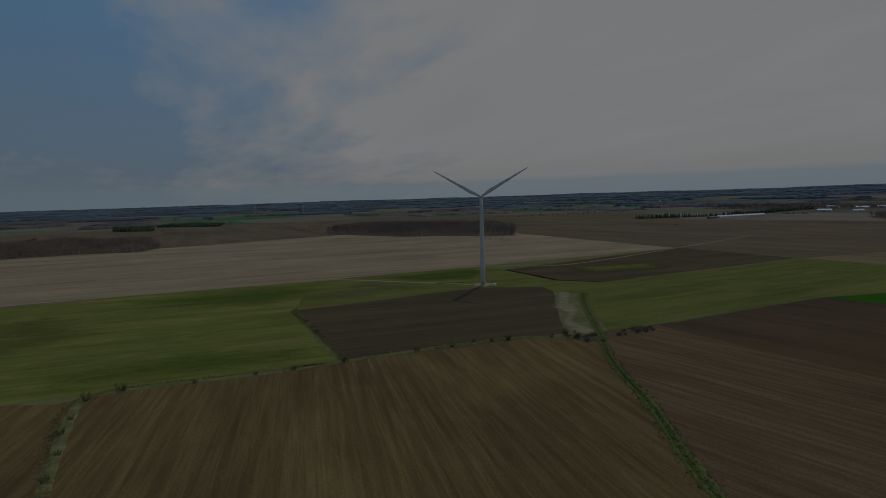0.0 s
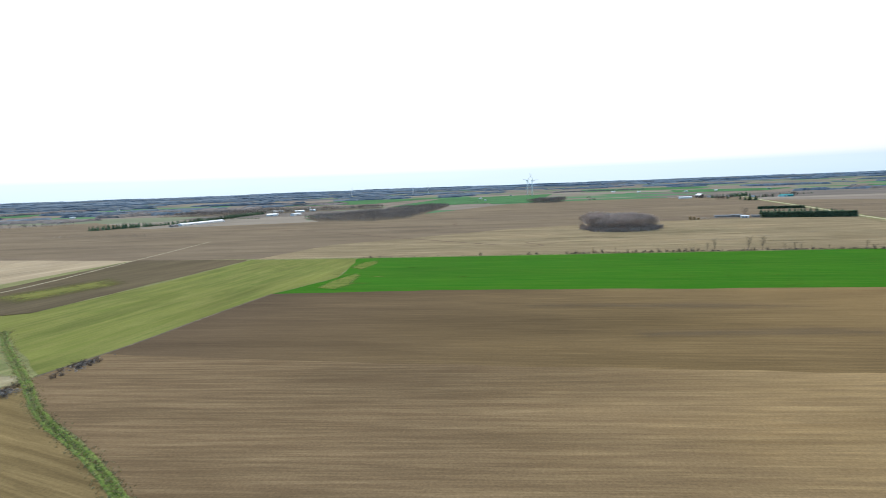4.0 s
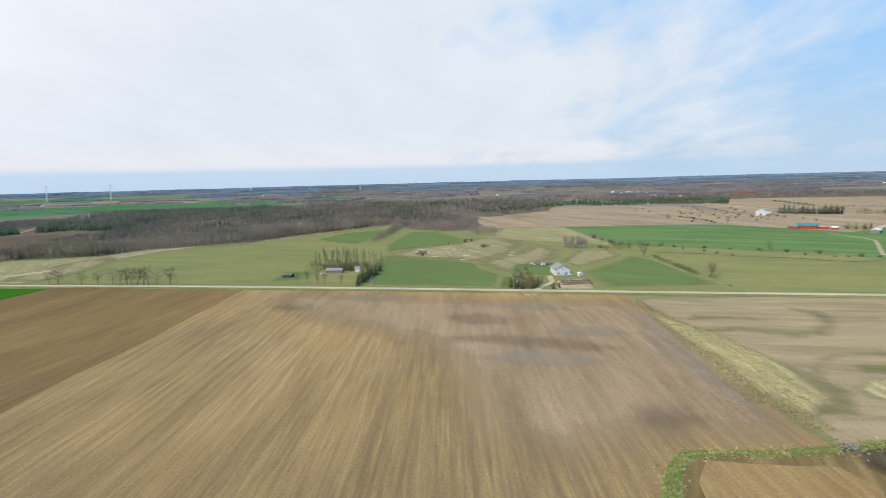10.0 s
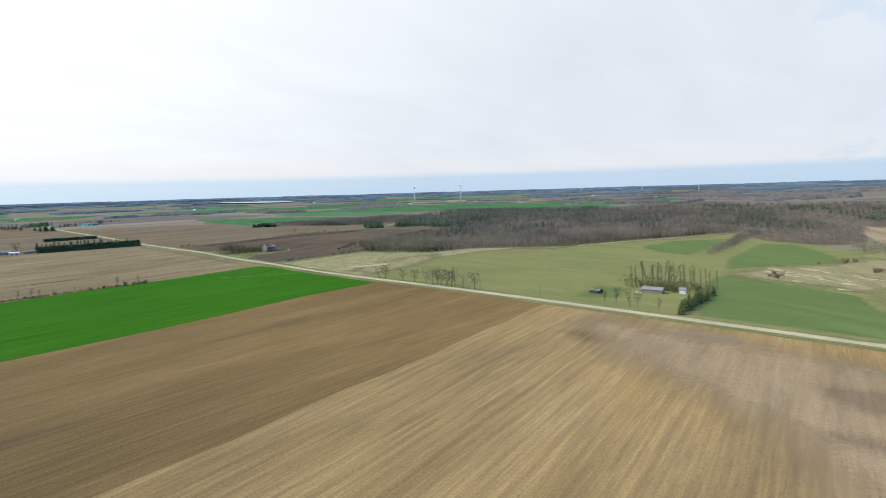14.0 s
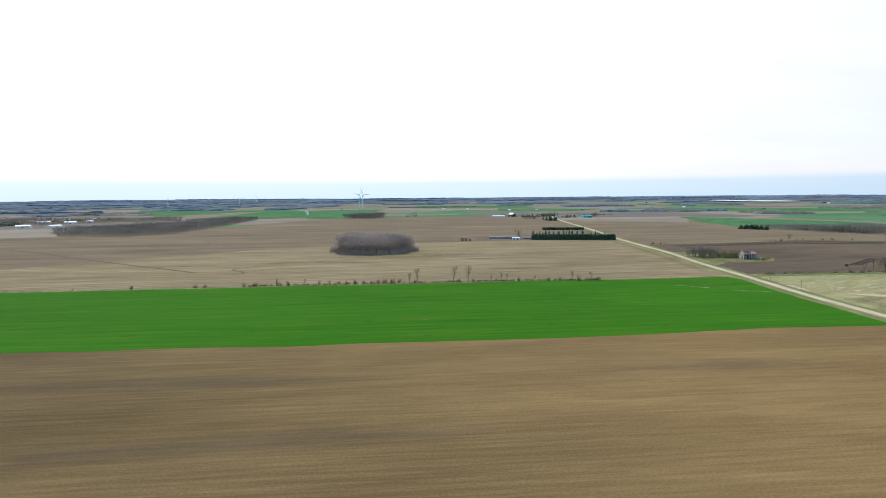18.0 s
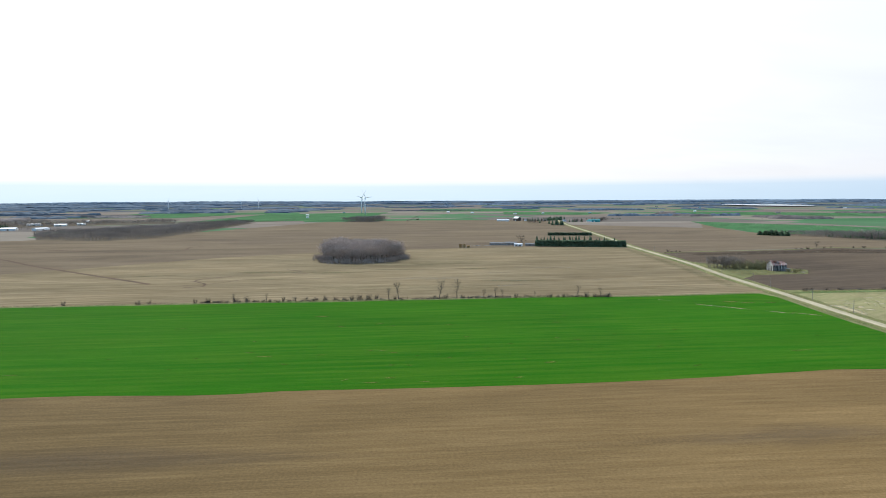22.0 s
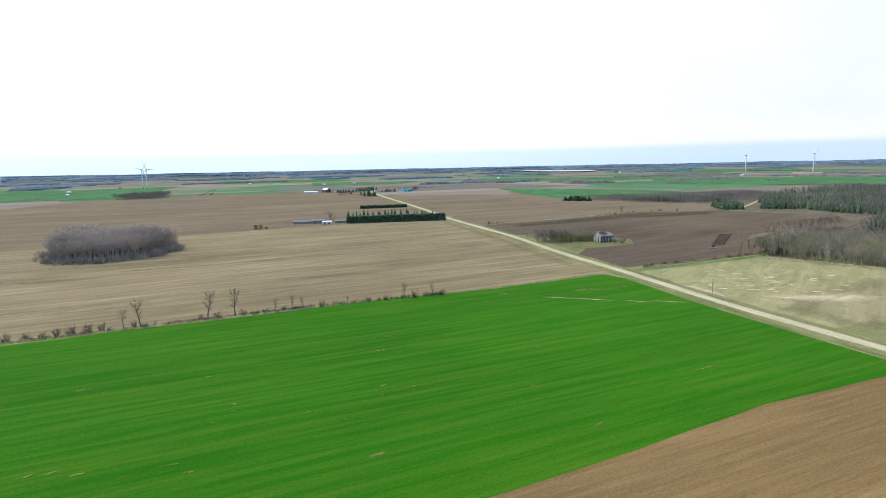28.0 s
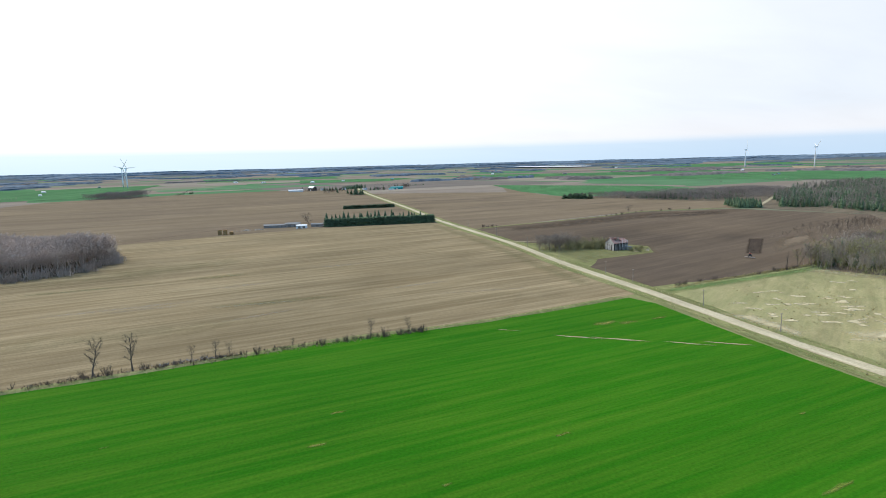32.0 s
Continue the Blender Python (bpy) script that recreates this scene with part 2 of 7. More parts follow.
def corrugated_mat(name, base, dark, pitch=0.25, rough=0.5):
    m, nt, b, co = start_mat(name, rough)
    w = nt.nodes.new("ShaderNodeTexWave")
    w.inputs["Scale"].default_value = 1.0 / pitch / 3.14
    link(nt, co, w.inputs["Vector"])
    a = noise_node(nt, mapping_node(nt, co, (0, 0, 0), 0, (1, 1, 0.25)), 0.5, 5, 0.65)
    link(nt, mix_node(nt, ramp_node(nt, a, [(0.35, 0.0), (0.7, 1.0)]), dark, base), b.inputs["Base Color"])
    bump_into(nt, b, w.outputs["Fac"], 0.4, 0.03)
    return m


TAN_TONES = [((0.168, 0.112, 0.060), (0.130, 0.087, 0.048), (0.240, 0.168, 0.092)), ((0.305, 0.196, 0.080), (0.222, 0.154, 0.082), (0.40, 0.274, 0.122))]
TAN = field_mat("stubble_tan", *TAN_TONES[1], 5, 2.6, 0.85, 120, 0.3, 1.0, bump=0.4, drift=((-30, 230), TAN_TONES))
TAN2 = field_mat("stubble_north", (0.226, 0.166, 0.092), (0.168, 0.128, 0.072), (0.37, 0.29, 0.178), 4, 5, 0.7, 150, 0.35, 2.0)
BROWN_TONES = [((0.104, 0.071, 0.042), (0.083, 0.057, 0.035), (0.138, 0.096, 0.056)), ((0.156, 0.103, 0.045), (0.118, 0.080, 0.038), (0.208, 0.141, 0.066)), ((0.220, 0.140, 0.058), (0.167, 0.108, 0.048), (0.28, 0.185, 0.084))]
BROWN = field_mat("tilled_brown", *BROWN_TONES[1], 1.5, 2.4, 0.7, 140, 0.25, 3.0, bump=0.3, drift=((-200, 340), BROWN_TONES))
NORTH = field_mat("tilled_north", (0.185, 0.137, 0.086), (0.142, 0.106, 0.072), (0.245, 0.186, 0.122), 4, 8, 0.45, 170, 0.35, 4.0)
GREEN = field_mat("winter_wheat", (0.026, 0.134, 0.0045), (0.017, 0.108, 0.0036), (0.078, 0.162, 0.012), 2.0, 4.2, 0.62, 150, 0.15, 5.0, fleck=None, bump=0.5, band_amount=0.4)
LGREEN = field_mat("hay_olive", (0.168, 0.178, 0.042), (0.115, 0.14, 0.03), (0.24, 0.222, 0.078), 85, 5, 0.5, 70, 0.45, 6.0)
WGREEN = field_mat("hay_green", (0.190, 0.200, 0.046), (0.125, 0.162, 0.029), (0.30, 0.262, 0.105), 79, 4, 0.4, 60, 0.55, 7.0)
PASTURE = field_mat("pasture", (0.208, 0.204, 0.078), (0.162, 0.176, 0.066), (0.285, 0.250, 0.112), 84, 4, 0.22, 75, 0.4, 8.0, fleck=None, band_amount=0.3)
FARGREEN = field_mat("far_green", (0.062, 0.165, 0.062), (0.05, 0.14, 0.054), (0.10, 0.18, 0.08), 60, 9, 0.3, 160, 0.35, 63.0)
EGREEN = field_mat("pasture_bright", (0.112, 0.186, 0.062), (0.09, 0.162, 0.054), (0.165, 0.21, 0.085), 60, 7, 0.3, 90, 0.35, 9.0)
DARK = field_mat("ploughed_dark", (0.128, 0.093, 0.063), (0.085, 0.064, 0.049), (0.185, 0.138, 0.092), 12, 7, 0.4, 200, 0.3, 10.0)
DARKW = field_mat("ploughed_west", (0.115, 0.085, 0.05), (0.085, 0.065, 0.04), (0.16, 0.13, 0.065), 80, 6, 0.4, 110, 0.3, 11.0)
WEST = field_mat("stubble_west", (0.37, 0.285, 0.18), (0.275, 0.208, 0.132), (0.48, 0.39, 0.27), 79, 7, 0.6, 150, 0.5, 12.0)
SOUTHW = field_mat("stubble_south_west", (0.185, 0.130, 0.055), (0.128, 0.090, 0.040), (0.272, 0.196, 0.090), -15, 3.2, 0.7, 90, 0.35, 13.0, bump=0.4)
WEEDY = field_mat("weedy_field", (0.318, 0.246, 0.150), (0.258, 0.204, 0.118), (0.385, 0.305, 0.196), 84, 6, 0.3, 45, 0.3, 14.0, fleck=(0.22, 0.205, 0.085))
FARMTAN = field_mat("farm_tan", (0.315, 0.235, 0.150), (0.25, 0.188, 0.12), (0.385, 0.298, 0.198), 20, 6, 0.4, 120, 0.35, 61.0)
DRY = field_mat("dry_grass", (0.36, 0.30, 0.125), (0.25, 0.22, 0.085), (0.50, 0.42, 0.21), 5, 3, 0.5, 25, 0.5, 15.0, bump=0.6)
ROUGH = field_mat("rough_pasture", (0.285, 0.25, 0.125), (0.222, 0.215, 0.10), (0.40, 0.335, 0.185), 30, 4, 0.25, 34, 0.5, 16.0, bump=0.5)
VERGE = field_mat("verge_grass", (0.200, 0.202, 0.085), (0.135, 0.158, 0.056), (0.33, 0.28, 0.15), 83, 2, 0.4, 25, 0.5, 17.0, bump=0.6)
LITTER = field_mat("leaf_litter", (0.155, 0.122, 0.085), (0.10, 0.082, 0.06), (0.215, 0.175, 0.12), 10, 6, 0.2, 30, 0.4, 18.0)
BARE = field_mat("bare_sand", (0.44, 0.36, 0.235), (0.34, 0.265, 0.165), (0.54, 0.46, 0.33), 20, 3, 0.3, 20, 0.5, 19.0)
DAMP = field_mat("damp_soil", (0.175, 0.125, 0.085), (0.135, 0.098, 0.07), (0.24, 0.18, 0.125), 5, 5, 0.45, 60, 0.4, 20.0)
DITCH = field_mat("ditch_grass", (0.13, 0.20, 0.035), (0.085, 0.145, 0.026), (0.24, 0.235, 0.095), 40, 1.5, 0.6, 9, 0.6, 21.0, bump=0.8)
LANE = field_mat("farm_lane", (0.36, 0.31, 0.21), (0.27, 0.23, 0.14), (0.44, 0.39, 0.29), 60, 1.0, 0.4, 18, 0.4, 22.0)
SOFT = {}
for _k, _a in {
    "dry": ((0.40, 0.335, 0.18), (0.27, 0.24, 0.115), (0.56, 0.48, 0.29), 5, 3, 0.5, 18, 0.5, 41),
    "wet": ((0.165, 0.205, 0.045), (0.11, 0.16, 0.035), (0.24, 0.235, 0.09), 20, 3, 0.5, 14, 0.5, 42),
    "weed": ((0.225, 0.205, 0.10), (0.165, 0.165, 0.07), (0.30, 0.26, 0.15), 30, 5, 0.4, 30, 0.5, 43),
    "bare": ((0.40, 0.315, 0.19), (0.31, 0.235, 0.14), (0.50, 0.42, 0.29), 5, 2, 0.4, 12, 0.5, 44),
    "thin": ((0.16, 0.20, 0.04), (0.10, 0.17, 0.02), (0.29, 0.25, 0.09), 3, 1.6, 0.6, 10, 0.6, 45),
    "grey": ((0.385, 0.278, 0.172), (0.305, 0.216, 0.136), (0.475, 0.355, 0.232), 5, 2.6, 0.55, 60, 0.4, 46),
    "damp": ((0.15, 0.115, 0.085), (0.12, 0.092, 0.068), (0.185, 0.14, 0.10), 5, 5, 0.4, 30, 0.4, 47),
    "dampwest": ((0.138, 0.100, 0.062), (0.112, 0.082, 0.054), (0.18, 0.132, 0.08), 2, 5, 0.5, 80, 0.35, 48),
    "pale": ((0.38, 0.325, 0.25), (0.29, 0.24, 0.18), (0.46, 0.40, 0.32), 5, 4, 0.5, 20, 0.4, 49),
    "fresh": ((0.058, 0.042, 0.031), (0.045, 0.034, 0.027), (0.08, 0.058, 0.042), 35, 3, 0.4, 40, 0.3, 62),
    "turned": ((0.10, 0.072, 0.05), (0.08, 0.06, 0.045), (0.13, 0.095, 0.065), 35, 3, 0.4, 40, 0.3, 50),
    "dust": ((0.185, 0.14, 0.095), (0.14, 0.10, 0.07), (0.24, 0.185, 0.13), 20, 4, 0.5, 60, 0.4, 51),
    "rough": ((0.295, 0.245, 0.135), (0.23, 0.21, 0.105), (0.38, 0.315, 0.185), 30, 5, 0.3, 30, 0.5, 52),
    "olive": ((0.165, 0.165, 0.04), (0.12, 0.13, 0.03), (0.22, 0.20, 0.07), 80, 4, 0.5, 40, 0.4, 53),
    "stubblewest": ((0.205, 0.148, 0.085), (0.16, 0.115, 0.07), (0.29, 0.222, 0.13), -5, 4, 0.65, 60, 0.35, 54),
    "browneast": ((0.232, 0.15, 0.073), (0.178, 0.118, 0.06), (0.29, 0.198, 0.104), 1.5, 2.4, 0.75, 140, 0.25, 57),
    "meadow": ((0.15, 0.225, 0.074), (0.125, 0.20, 0.064), (0.20, 0.25, 0.10), 60, 6, 0.35, 60, 0.4, 58),
    "black": ((0.085, 0.07, 0.045), (0.045, 0.04, 0.028), (0.14, 0.12, 0.065), 0, 2, 0.4, 10, 0.5, 55),
    "bleach": ((0.58, 0.49, 0.31), (0.46, 0.385, 0.23), (0.68, 0.60, 0.42), 5, 2, 0.4, 12, 0.5, 60),
    "beige": ((0.36, 0.30, 0.185), (0.27, 0.235, 0.125), (0.45, 0.39, 0.26), 40, 2, 0.5, 14, 0.5, 59),
    "hay": ((0.10, 0.17, 0.022), (0.07, 0.14, 0.015), (0.14, 0.19, 0.035), 60, 5, 0.4, 40, 0.4, 56),
}.items():
    SOFT[_k] = field_mat("soft_" + _k, *_a, soft={"damp": 0.24, "pale": 0.33, "beige": 0.85, "bleach": 0.74, "grey": 0.7, "thin": 0.75, "dampwest": 0.7, "hay": 0.6, "meadow": 0.62, "rough": 0.95, "weed": 0.5, "wet": 0.75}.get(_k, 0.97), rag_amount={"browneast": 0.06, "dampwest": 0.06, "stubblewest": 0.06, "grey": 0.7, "meadow": 0.6, "damp": 0.8}.get(_k, 1.1))
GRAVEL = field_mat("gravel", (0.47, 0.405, 0.275), (0.39, 0.335, 0.22), (0.56, 0.495, 0.36), 83.5, 0.8, 0.5, 25, 0.4, 23.0)


def patchwork_mat():
    """Distant farmland: long lots of tilled, stubble, hay and wooded ground."""
    m, nt, b, _ = start_mat("far_farmland", 0.95)
    b.inputs["Specular IOR Level"].default_value = 0.03
    at = nt.nodes.new("ShaderNodeAttribute")
    at.attribute_name = "country"
    co = at.outputs["Vector"]
    v = nt.nodes.new("ShaderNodeTexVoronoi")
    v.distance, v.inputs["Scale"].default_value, v.inputs["Randomness"].default_value = "CHEBYCHEV", 1.0, 0.8
    link(nt, mapping_node(nt, co, (0.3, 0.1, 0), radians(-7), (1 / 640.0, 1 / 380.0, 1)), v.inputs["Vector"])
    sep = nt.nodes.new("ShaderNodeSeparateColor")
    link(nt, v.outputs["Color"], sep.inputs[0])
    c = ramp_node(nt, sep.outputs[0], [(0.0, (0.185, 0.152, 0.122)), (0.17, (0.215, 0.185, 0.150)), (0.32, (0.062, 0.155, 0.068)), (0.45, (0.150, 0.168, 0.110)), (0.58, (0.140, 0.122, 0.108)), (0.72, (0.195, 0.163, 0.135)), (0.90, (0.080, 0.165, 0.082))], "CONSTANT")
    big = noise_node(nt, mapping_node(nt, co, (4, 9, 0), 0.3, (0.5, 1, 1)), 1 / 160.0, 6, 0.65, 0.5)
    c = mix_node(nt, 0.4, c, mix_node(nt, 1.0, c, ramp_node(nt, big, [(0.25, 0.45), (0.75, 1.5)]), "MULTIPLY"))
    c = mix_node(nt, ramp_node(nt, noise_node(nt, co, 1 / 70.0, 5, 0.7), [(0.60, 0.0), (0.68, 0.7)]), c, (0.10, 0.10, 0.095))
    # bare woods close up towards the hills, distance haze painted into their bluish grey
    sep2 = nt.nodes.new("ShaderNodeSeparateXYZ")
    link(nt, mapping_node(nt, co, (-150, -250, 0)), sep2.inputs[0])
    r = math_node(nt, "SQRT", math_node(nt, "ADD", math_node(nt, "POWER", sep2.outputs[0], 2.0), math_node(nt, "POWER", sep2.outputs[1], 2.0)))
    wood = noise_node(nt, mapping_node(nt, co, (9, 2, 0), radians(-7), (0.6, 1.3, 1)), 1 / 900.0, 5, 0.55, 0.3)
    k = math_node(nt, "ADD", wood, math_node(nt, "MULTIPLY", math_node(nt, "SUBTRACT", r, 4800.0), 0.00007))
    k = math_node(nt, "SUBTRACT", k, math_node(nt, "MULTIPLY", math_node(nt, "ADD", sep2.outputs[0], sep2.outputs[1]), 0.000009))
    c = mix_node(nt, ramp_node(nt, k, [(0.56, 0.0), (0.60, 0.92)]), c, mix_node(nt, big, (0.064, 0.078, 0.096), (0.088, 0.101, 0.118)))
    link(nt, c, b.inputs["Base Color"])
    return m


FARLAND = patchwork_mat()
TWIG = plain_mat("bare_twigs", (0.315, 0.262, 0.21), (0.21, 0.17, 0.138), 0.15, 0.9, vary=0.3, random_tint=True)
TWIGD = plain_mat("dark_twigs", (0.125, 0.095, 0.075), (0.08, 0.062, 0.05), 0.15, 0.9, vary=0.3, random_tint=True, fleck=0.4)
TWIGFAR = plain_mat("bare_crowns", (0.27, 0.222, 0.188), (0.17, 0.145, 0.128), 0.008, 0.95, vary=0.3, random_tint=True, fleck=0.25)
BARK = plain_mat("bark", (0.15, 0.12, 0.10), (0.08, 0.062, 0.05), 0.8, 0.95, vary=0.4, squash=(1, 1, 0.2))
PALEBARK = plain_mat("pale_bark", (0.42, 0.40, 0.36), (0.24, 0.22, 0.19), 0.8, 0.9, vary=0.4, squash=(1, 1, 0.3))
NEEDLE = plain_mat("needles", (0.118, 0.165, 0.088), (0.075, 0.112, 0.06), 0.5, 0.9, vary=0.3, random_tint=True)
EDGEBARK = plain_mat("pale_stems", (0.36, 0.305, 0.24), (0.24, 0.20, 0.16), 0.3, 0.9, vary=0.3, random_tint=True)
LOTTWIG = plain_mat("woodlot_twigs", (0.46, 0.37, 0.315), (0.30, 0.242, 0.205), 0.15, 0.9, vary=0.3, random_tint=True, fleck=0.3)
CEDAR = plain_mat("cedar_needles", (0.175, 0.185, 0.068), (0.105, 0.122, 0.045), 0.5, 0.9, vary=0.3, random_tint=True)
RUSTY = plain_mat("rusty_twigs", (0.40, 0.23, 0.07), (0.26, 0.16, 0.06), 0.4, 0.9, vary=0.3, random_tint=True)
BUD = plain_mat("budding_twigs", (0.30, 0.285, 0.12), (0.20, 0.175, 0.10), 0.4, 0.9, vary=0.3, random_tint=True)
# blue-grey base colour paints the haze of distance into the far woods
HAZEWOOD = plain_mat("far_woods", (0.098, 0.130, 0.162), (0.068, 0.094, 0.124), 0.006, 0.95, vary=0.3, random_tint=True, fleck=0.3)
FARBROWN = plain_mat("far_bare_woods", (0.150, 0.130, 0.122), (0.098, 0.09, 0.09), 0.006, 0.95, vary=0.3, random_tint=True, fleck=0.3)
GRASSY = plain_mat("weed_tufts", (0.43, 0.355, 0.18), (0.31, 0.262, 0.12), 0.3, 0.95, vary=0.3, random_tint=True)
STEEL = plain_mat("white_tower_paint", (0.74, 0.75, 0.76), (0.66, 0.67, 0.68), 0.05, 0.45, vary=0.06)
CONCRETE = plain_mat("concrete", (0.42, 0.41, 0.38), (0.32, 0.31, 0.29), 0.6, 0.9, vary=0.3)
WHITE = plain_mat("white_siding", (0.74, 0.74, 0.72), (0.62, 0.62, 0.60), 0.3, 0.7, vary=0.12)
METALWHITE = corrugated_mat("white_steel_roof", (0.72, 0.73, 0.74), (0.60, 0.61, 0.62))
GREYROOF = corrugated_mat("grey_steel_roof", (0.25, 0.245, 0.24), (0.17, 0.165, 0.16), rough=0.85)
SHINGLE = plain_mat("grey_shingles", (0.30, 0.29, 0.29), (0.22, 0.21, 0.21), 0.7, 0.9, vary=0.3, bump=0.3)
REDROOF = plain_mat("rusty_red_roof", (0.36, 0.17, 0.135), (0.40, 0.30, 0.265), 0.35, 0.85, vary=0.4, bump=0.3)
REDWALL = plain_mat("red_barn_boards", (0.48, 0.065, 0.045), (0.36, 0.05, 0.04), 0.4, 0.85, vary=0.25)
TEAL = corrugated_mat("teal_steel", (0.03, 0.27, 0.27), (0.025, 0.20, 0.21))
GREYWOOD = plain_mat("weathered_boards", (0.34, 0.30, 0.27), (0.20, 0.17, 0.15), 0.7, 0.95, vary=0.5, squash=(3, 3, 0.3))
DARKWOOD = plain_mat("dark_boards", (0.10, 0.08, 0.07), (0.06, 0.05, 0.045), 0.6, 0.9, vary=0.4)
PEELED = plain_mat("peeling_white_boards", (0.66, 0.64, 0.60), (0.34, 0.31, 0.28), 0.9, 0.85, vary=0.5, squash=(2, 2, 0.4))
STRAW = plain_mat("straw_bales", (0.40, 0.25, 0.11), (0.28, 0.17, 0.075), 0.8, 0.95, vary=0.5, bump=0.5)
FRAME = plain_mat("window_frame_paint", (0.7, 0.7, 0.68), (0.6, 0.6, 0.58), 1, 0.6, vary=0.1)
DOORM = plain_mat("door_paint", (0.20, 0.17, 0.15), (0.15, 0.13, 0.11), 1, 0.7, vary=0.2)
STONE = plain_mat("field_stones", (0.33, 0.29, 0.25), (0.17, 0.145, 0.125), 0.5, 0.95, vary=0.5, random_tint=True)
RUBBER = plain_mat("tyre_rubber", (0.035, 0.035, 0.035), (0.025, 0.025, 0.025), 1, 0.85, vary=0.2)
MACHINE = plain_mat("red_machine_paint", (0.40, 0.10, 0.06), (0.28, 0.08, 0.05), 1, 0.5, vary=0.2)
CARWHITE = plain_mat("white_car_paint", (0.72, 0.73, 0.74), (0.66, 0.67, 0.68), 1, 0.3, vary=0.05)
CARGREY = plain_mat("grey_car_paint", (0.22, 0.24, 0.27), (0.18, 0.19, 0.21), 1, 0.3, vary=0.05)
WATER, _nt, _b, _ = start_mat("lake_water", 0.15)
_b.inputs["Base Color"].default_value = (0.30, 0.36, 0.42, 1)
GLASS, _nt, _b, _ = start_mat("window_glass", 0.08)
_b.inputs["Base Color"].default_value = (0.03, 0.035, 0.04, 1)
_b.inputs["Specular IOR Level"].default_value = 0.6

# ---- mesh helpers ----
rng = np.random.default_rng(7)


def mesh_from(name, verts, faces, mats):
    me = bpy.data.meshes.new(name)
    me.from_pydata(verts if isinstance(verts, list) else verts.tolist(), [], faces if isinstance(faces, list) else faces.tolist())
    for m in mats if isinstance(mats, (list, tuple)) else [mats]:
        me.materials.append(m)
    return me


def mesh_tris(name, verts, tris, mat):
    """A quick mesh of triangles from arrays."""
    me = bpy.data.meshes.new(name)
    n = len(tris)
    me.vertices.add(len(verts))
    me.vertices.foreach_set("co", np.ascontiguousarray(verts, np.float32).ravel())
    me.loops.add(3 * n)
    me.loops.foreach_set("vertex_index", np.ascontiguousarray(tris, np.int32).ravel())
    me.polygons.add(n)
    me.polygons.foreach_set("loop_start", np.arange(0, 3 * n, 3, dtype=np.int32))
    me.update(calc_edges=True)
    me.materials.append(mat)
    return me


def thing(name, label, category, at=(0, 0, 0), turn=0.0, group="", kind=""):
    ob = new(name)
    ob.empty_display_size = 0.5
    ob.matrix_world = pose(*at, 0, 0, turn)
    return tagged(ob, label, category, group, kind)


def part(name, bm, material, parent, label=""):
    me = bpy.data.meshes.new(name)
    bm.to_mesh(me)
    bm.free()
    me.materials.append(material)
    ob = new(name, me)
    ob.parent = parent
    if label:
        tagged(ob, label)
    return ob


def part_mesh(name, me, parent, label=""):
    ob = new(name, me)
    ob.parent = parent
    if label:
        tagged(ob, label)
    return ob


def box_bm(sx, sy, sz, at=(0, 0, 0), bevel=0.0, taper=1.0):
    """A box with its foot at the given place."""
    bm = bmesh.new()
    bmesh.ops.create_cube(bm, size=1.0)
    for v in bm.verts:
        k = taper if v.co.z > 0 else 1.0
        v.co = Vector((v.co.x * sx * k + at[0], v.co.y * sy * k + at[1], (v.co.z + 0.5) * sz + at[2]))
    if bevel:
        bmesh.ops.bevel(bm, geom=bm.edges[:], offset=bevel, segments=1, affect="EDGES")
    return bm


def lathe_bm(profile, seg=16, axis="z", at=(0, 0, 0)):
    """A turned solid from (radius, height) pairs."""
    bm = bmesh.new()
    rings = []
    for r, h in profile:
        ring = []
        for i in range(seg):
            a = 2 * math.pi * i / seg
            p = (r * math.cos(a), r * math.sin(a), h)
            p = p if axis == "z" else ((p[2], p[0], p[1]) if axis == "x" else (p[0], p[2], p[1]))
            ring.append(bm.verts.new((p[0] + at[0], p[1] + at[1], p[2] + at[2])))
        rings.append(ring)
    for a, b in zip(rings, rings[1:]):
        for i in range(seg):
            bm.faces.new((a[i], a[(i + 1) % seg], b[(i + 1) % seg], b[i]))
    bm.faces.new(rings[0][::-1])
    bm.faces.new(rings[-1])
    bmesh.ops.recalc_face_normals(bm, faces=bm.faces[:])
    return bm


# ---- ground ----
CX, CY, FLAT, RIM = 150.0, 250.0, 2500.0, 4500.0
FAR = 13500.0


def true_r(r):
    """The distance that the land drawn r metres out stands for: beyond FLAT it is drawn closer and smaller."""
    return r if r <= FLAT else FLAT / (1 - (r - FLAT) / (RIM - FLAT) * (1 - FLAT / FAR))


def drawn_r(q):
    return q if q <= FLAT else FLAT + (RIM - FLAT) * (1 - FLAT / q) / (1 - FLAT / FAR)


def hills(x, y):
    """Height of the open country: a plain that swells into low wooded hills."""
    q = math.hypot(x - CX, y - CY)
    if q <= 3000:
        return 0.0
    t = max(0.0, (q - 4500) / (FAR - 4500))
    w = min(1.0, (q - 3000) / 3000)
    return 56 * t ** 1.3 + w * (5 + 9 * t) * (noise.noise((x / 2300, y / 2300, 3.1)) + 0.5 * noise.noise((x / 800, y / 800, 1.7)))


def shrink(x, y, z):
    """Draws a point of the far country closer, on the same line of sight from the middle of the flight."""
    q = math.hypot(x - CX, y - CY)
    k = drawn_r(q) / max(q, 1.0)
    return CX + (x - CX) * k, CY + (y - CY) * k, 80 - (80 - z) * k


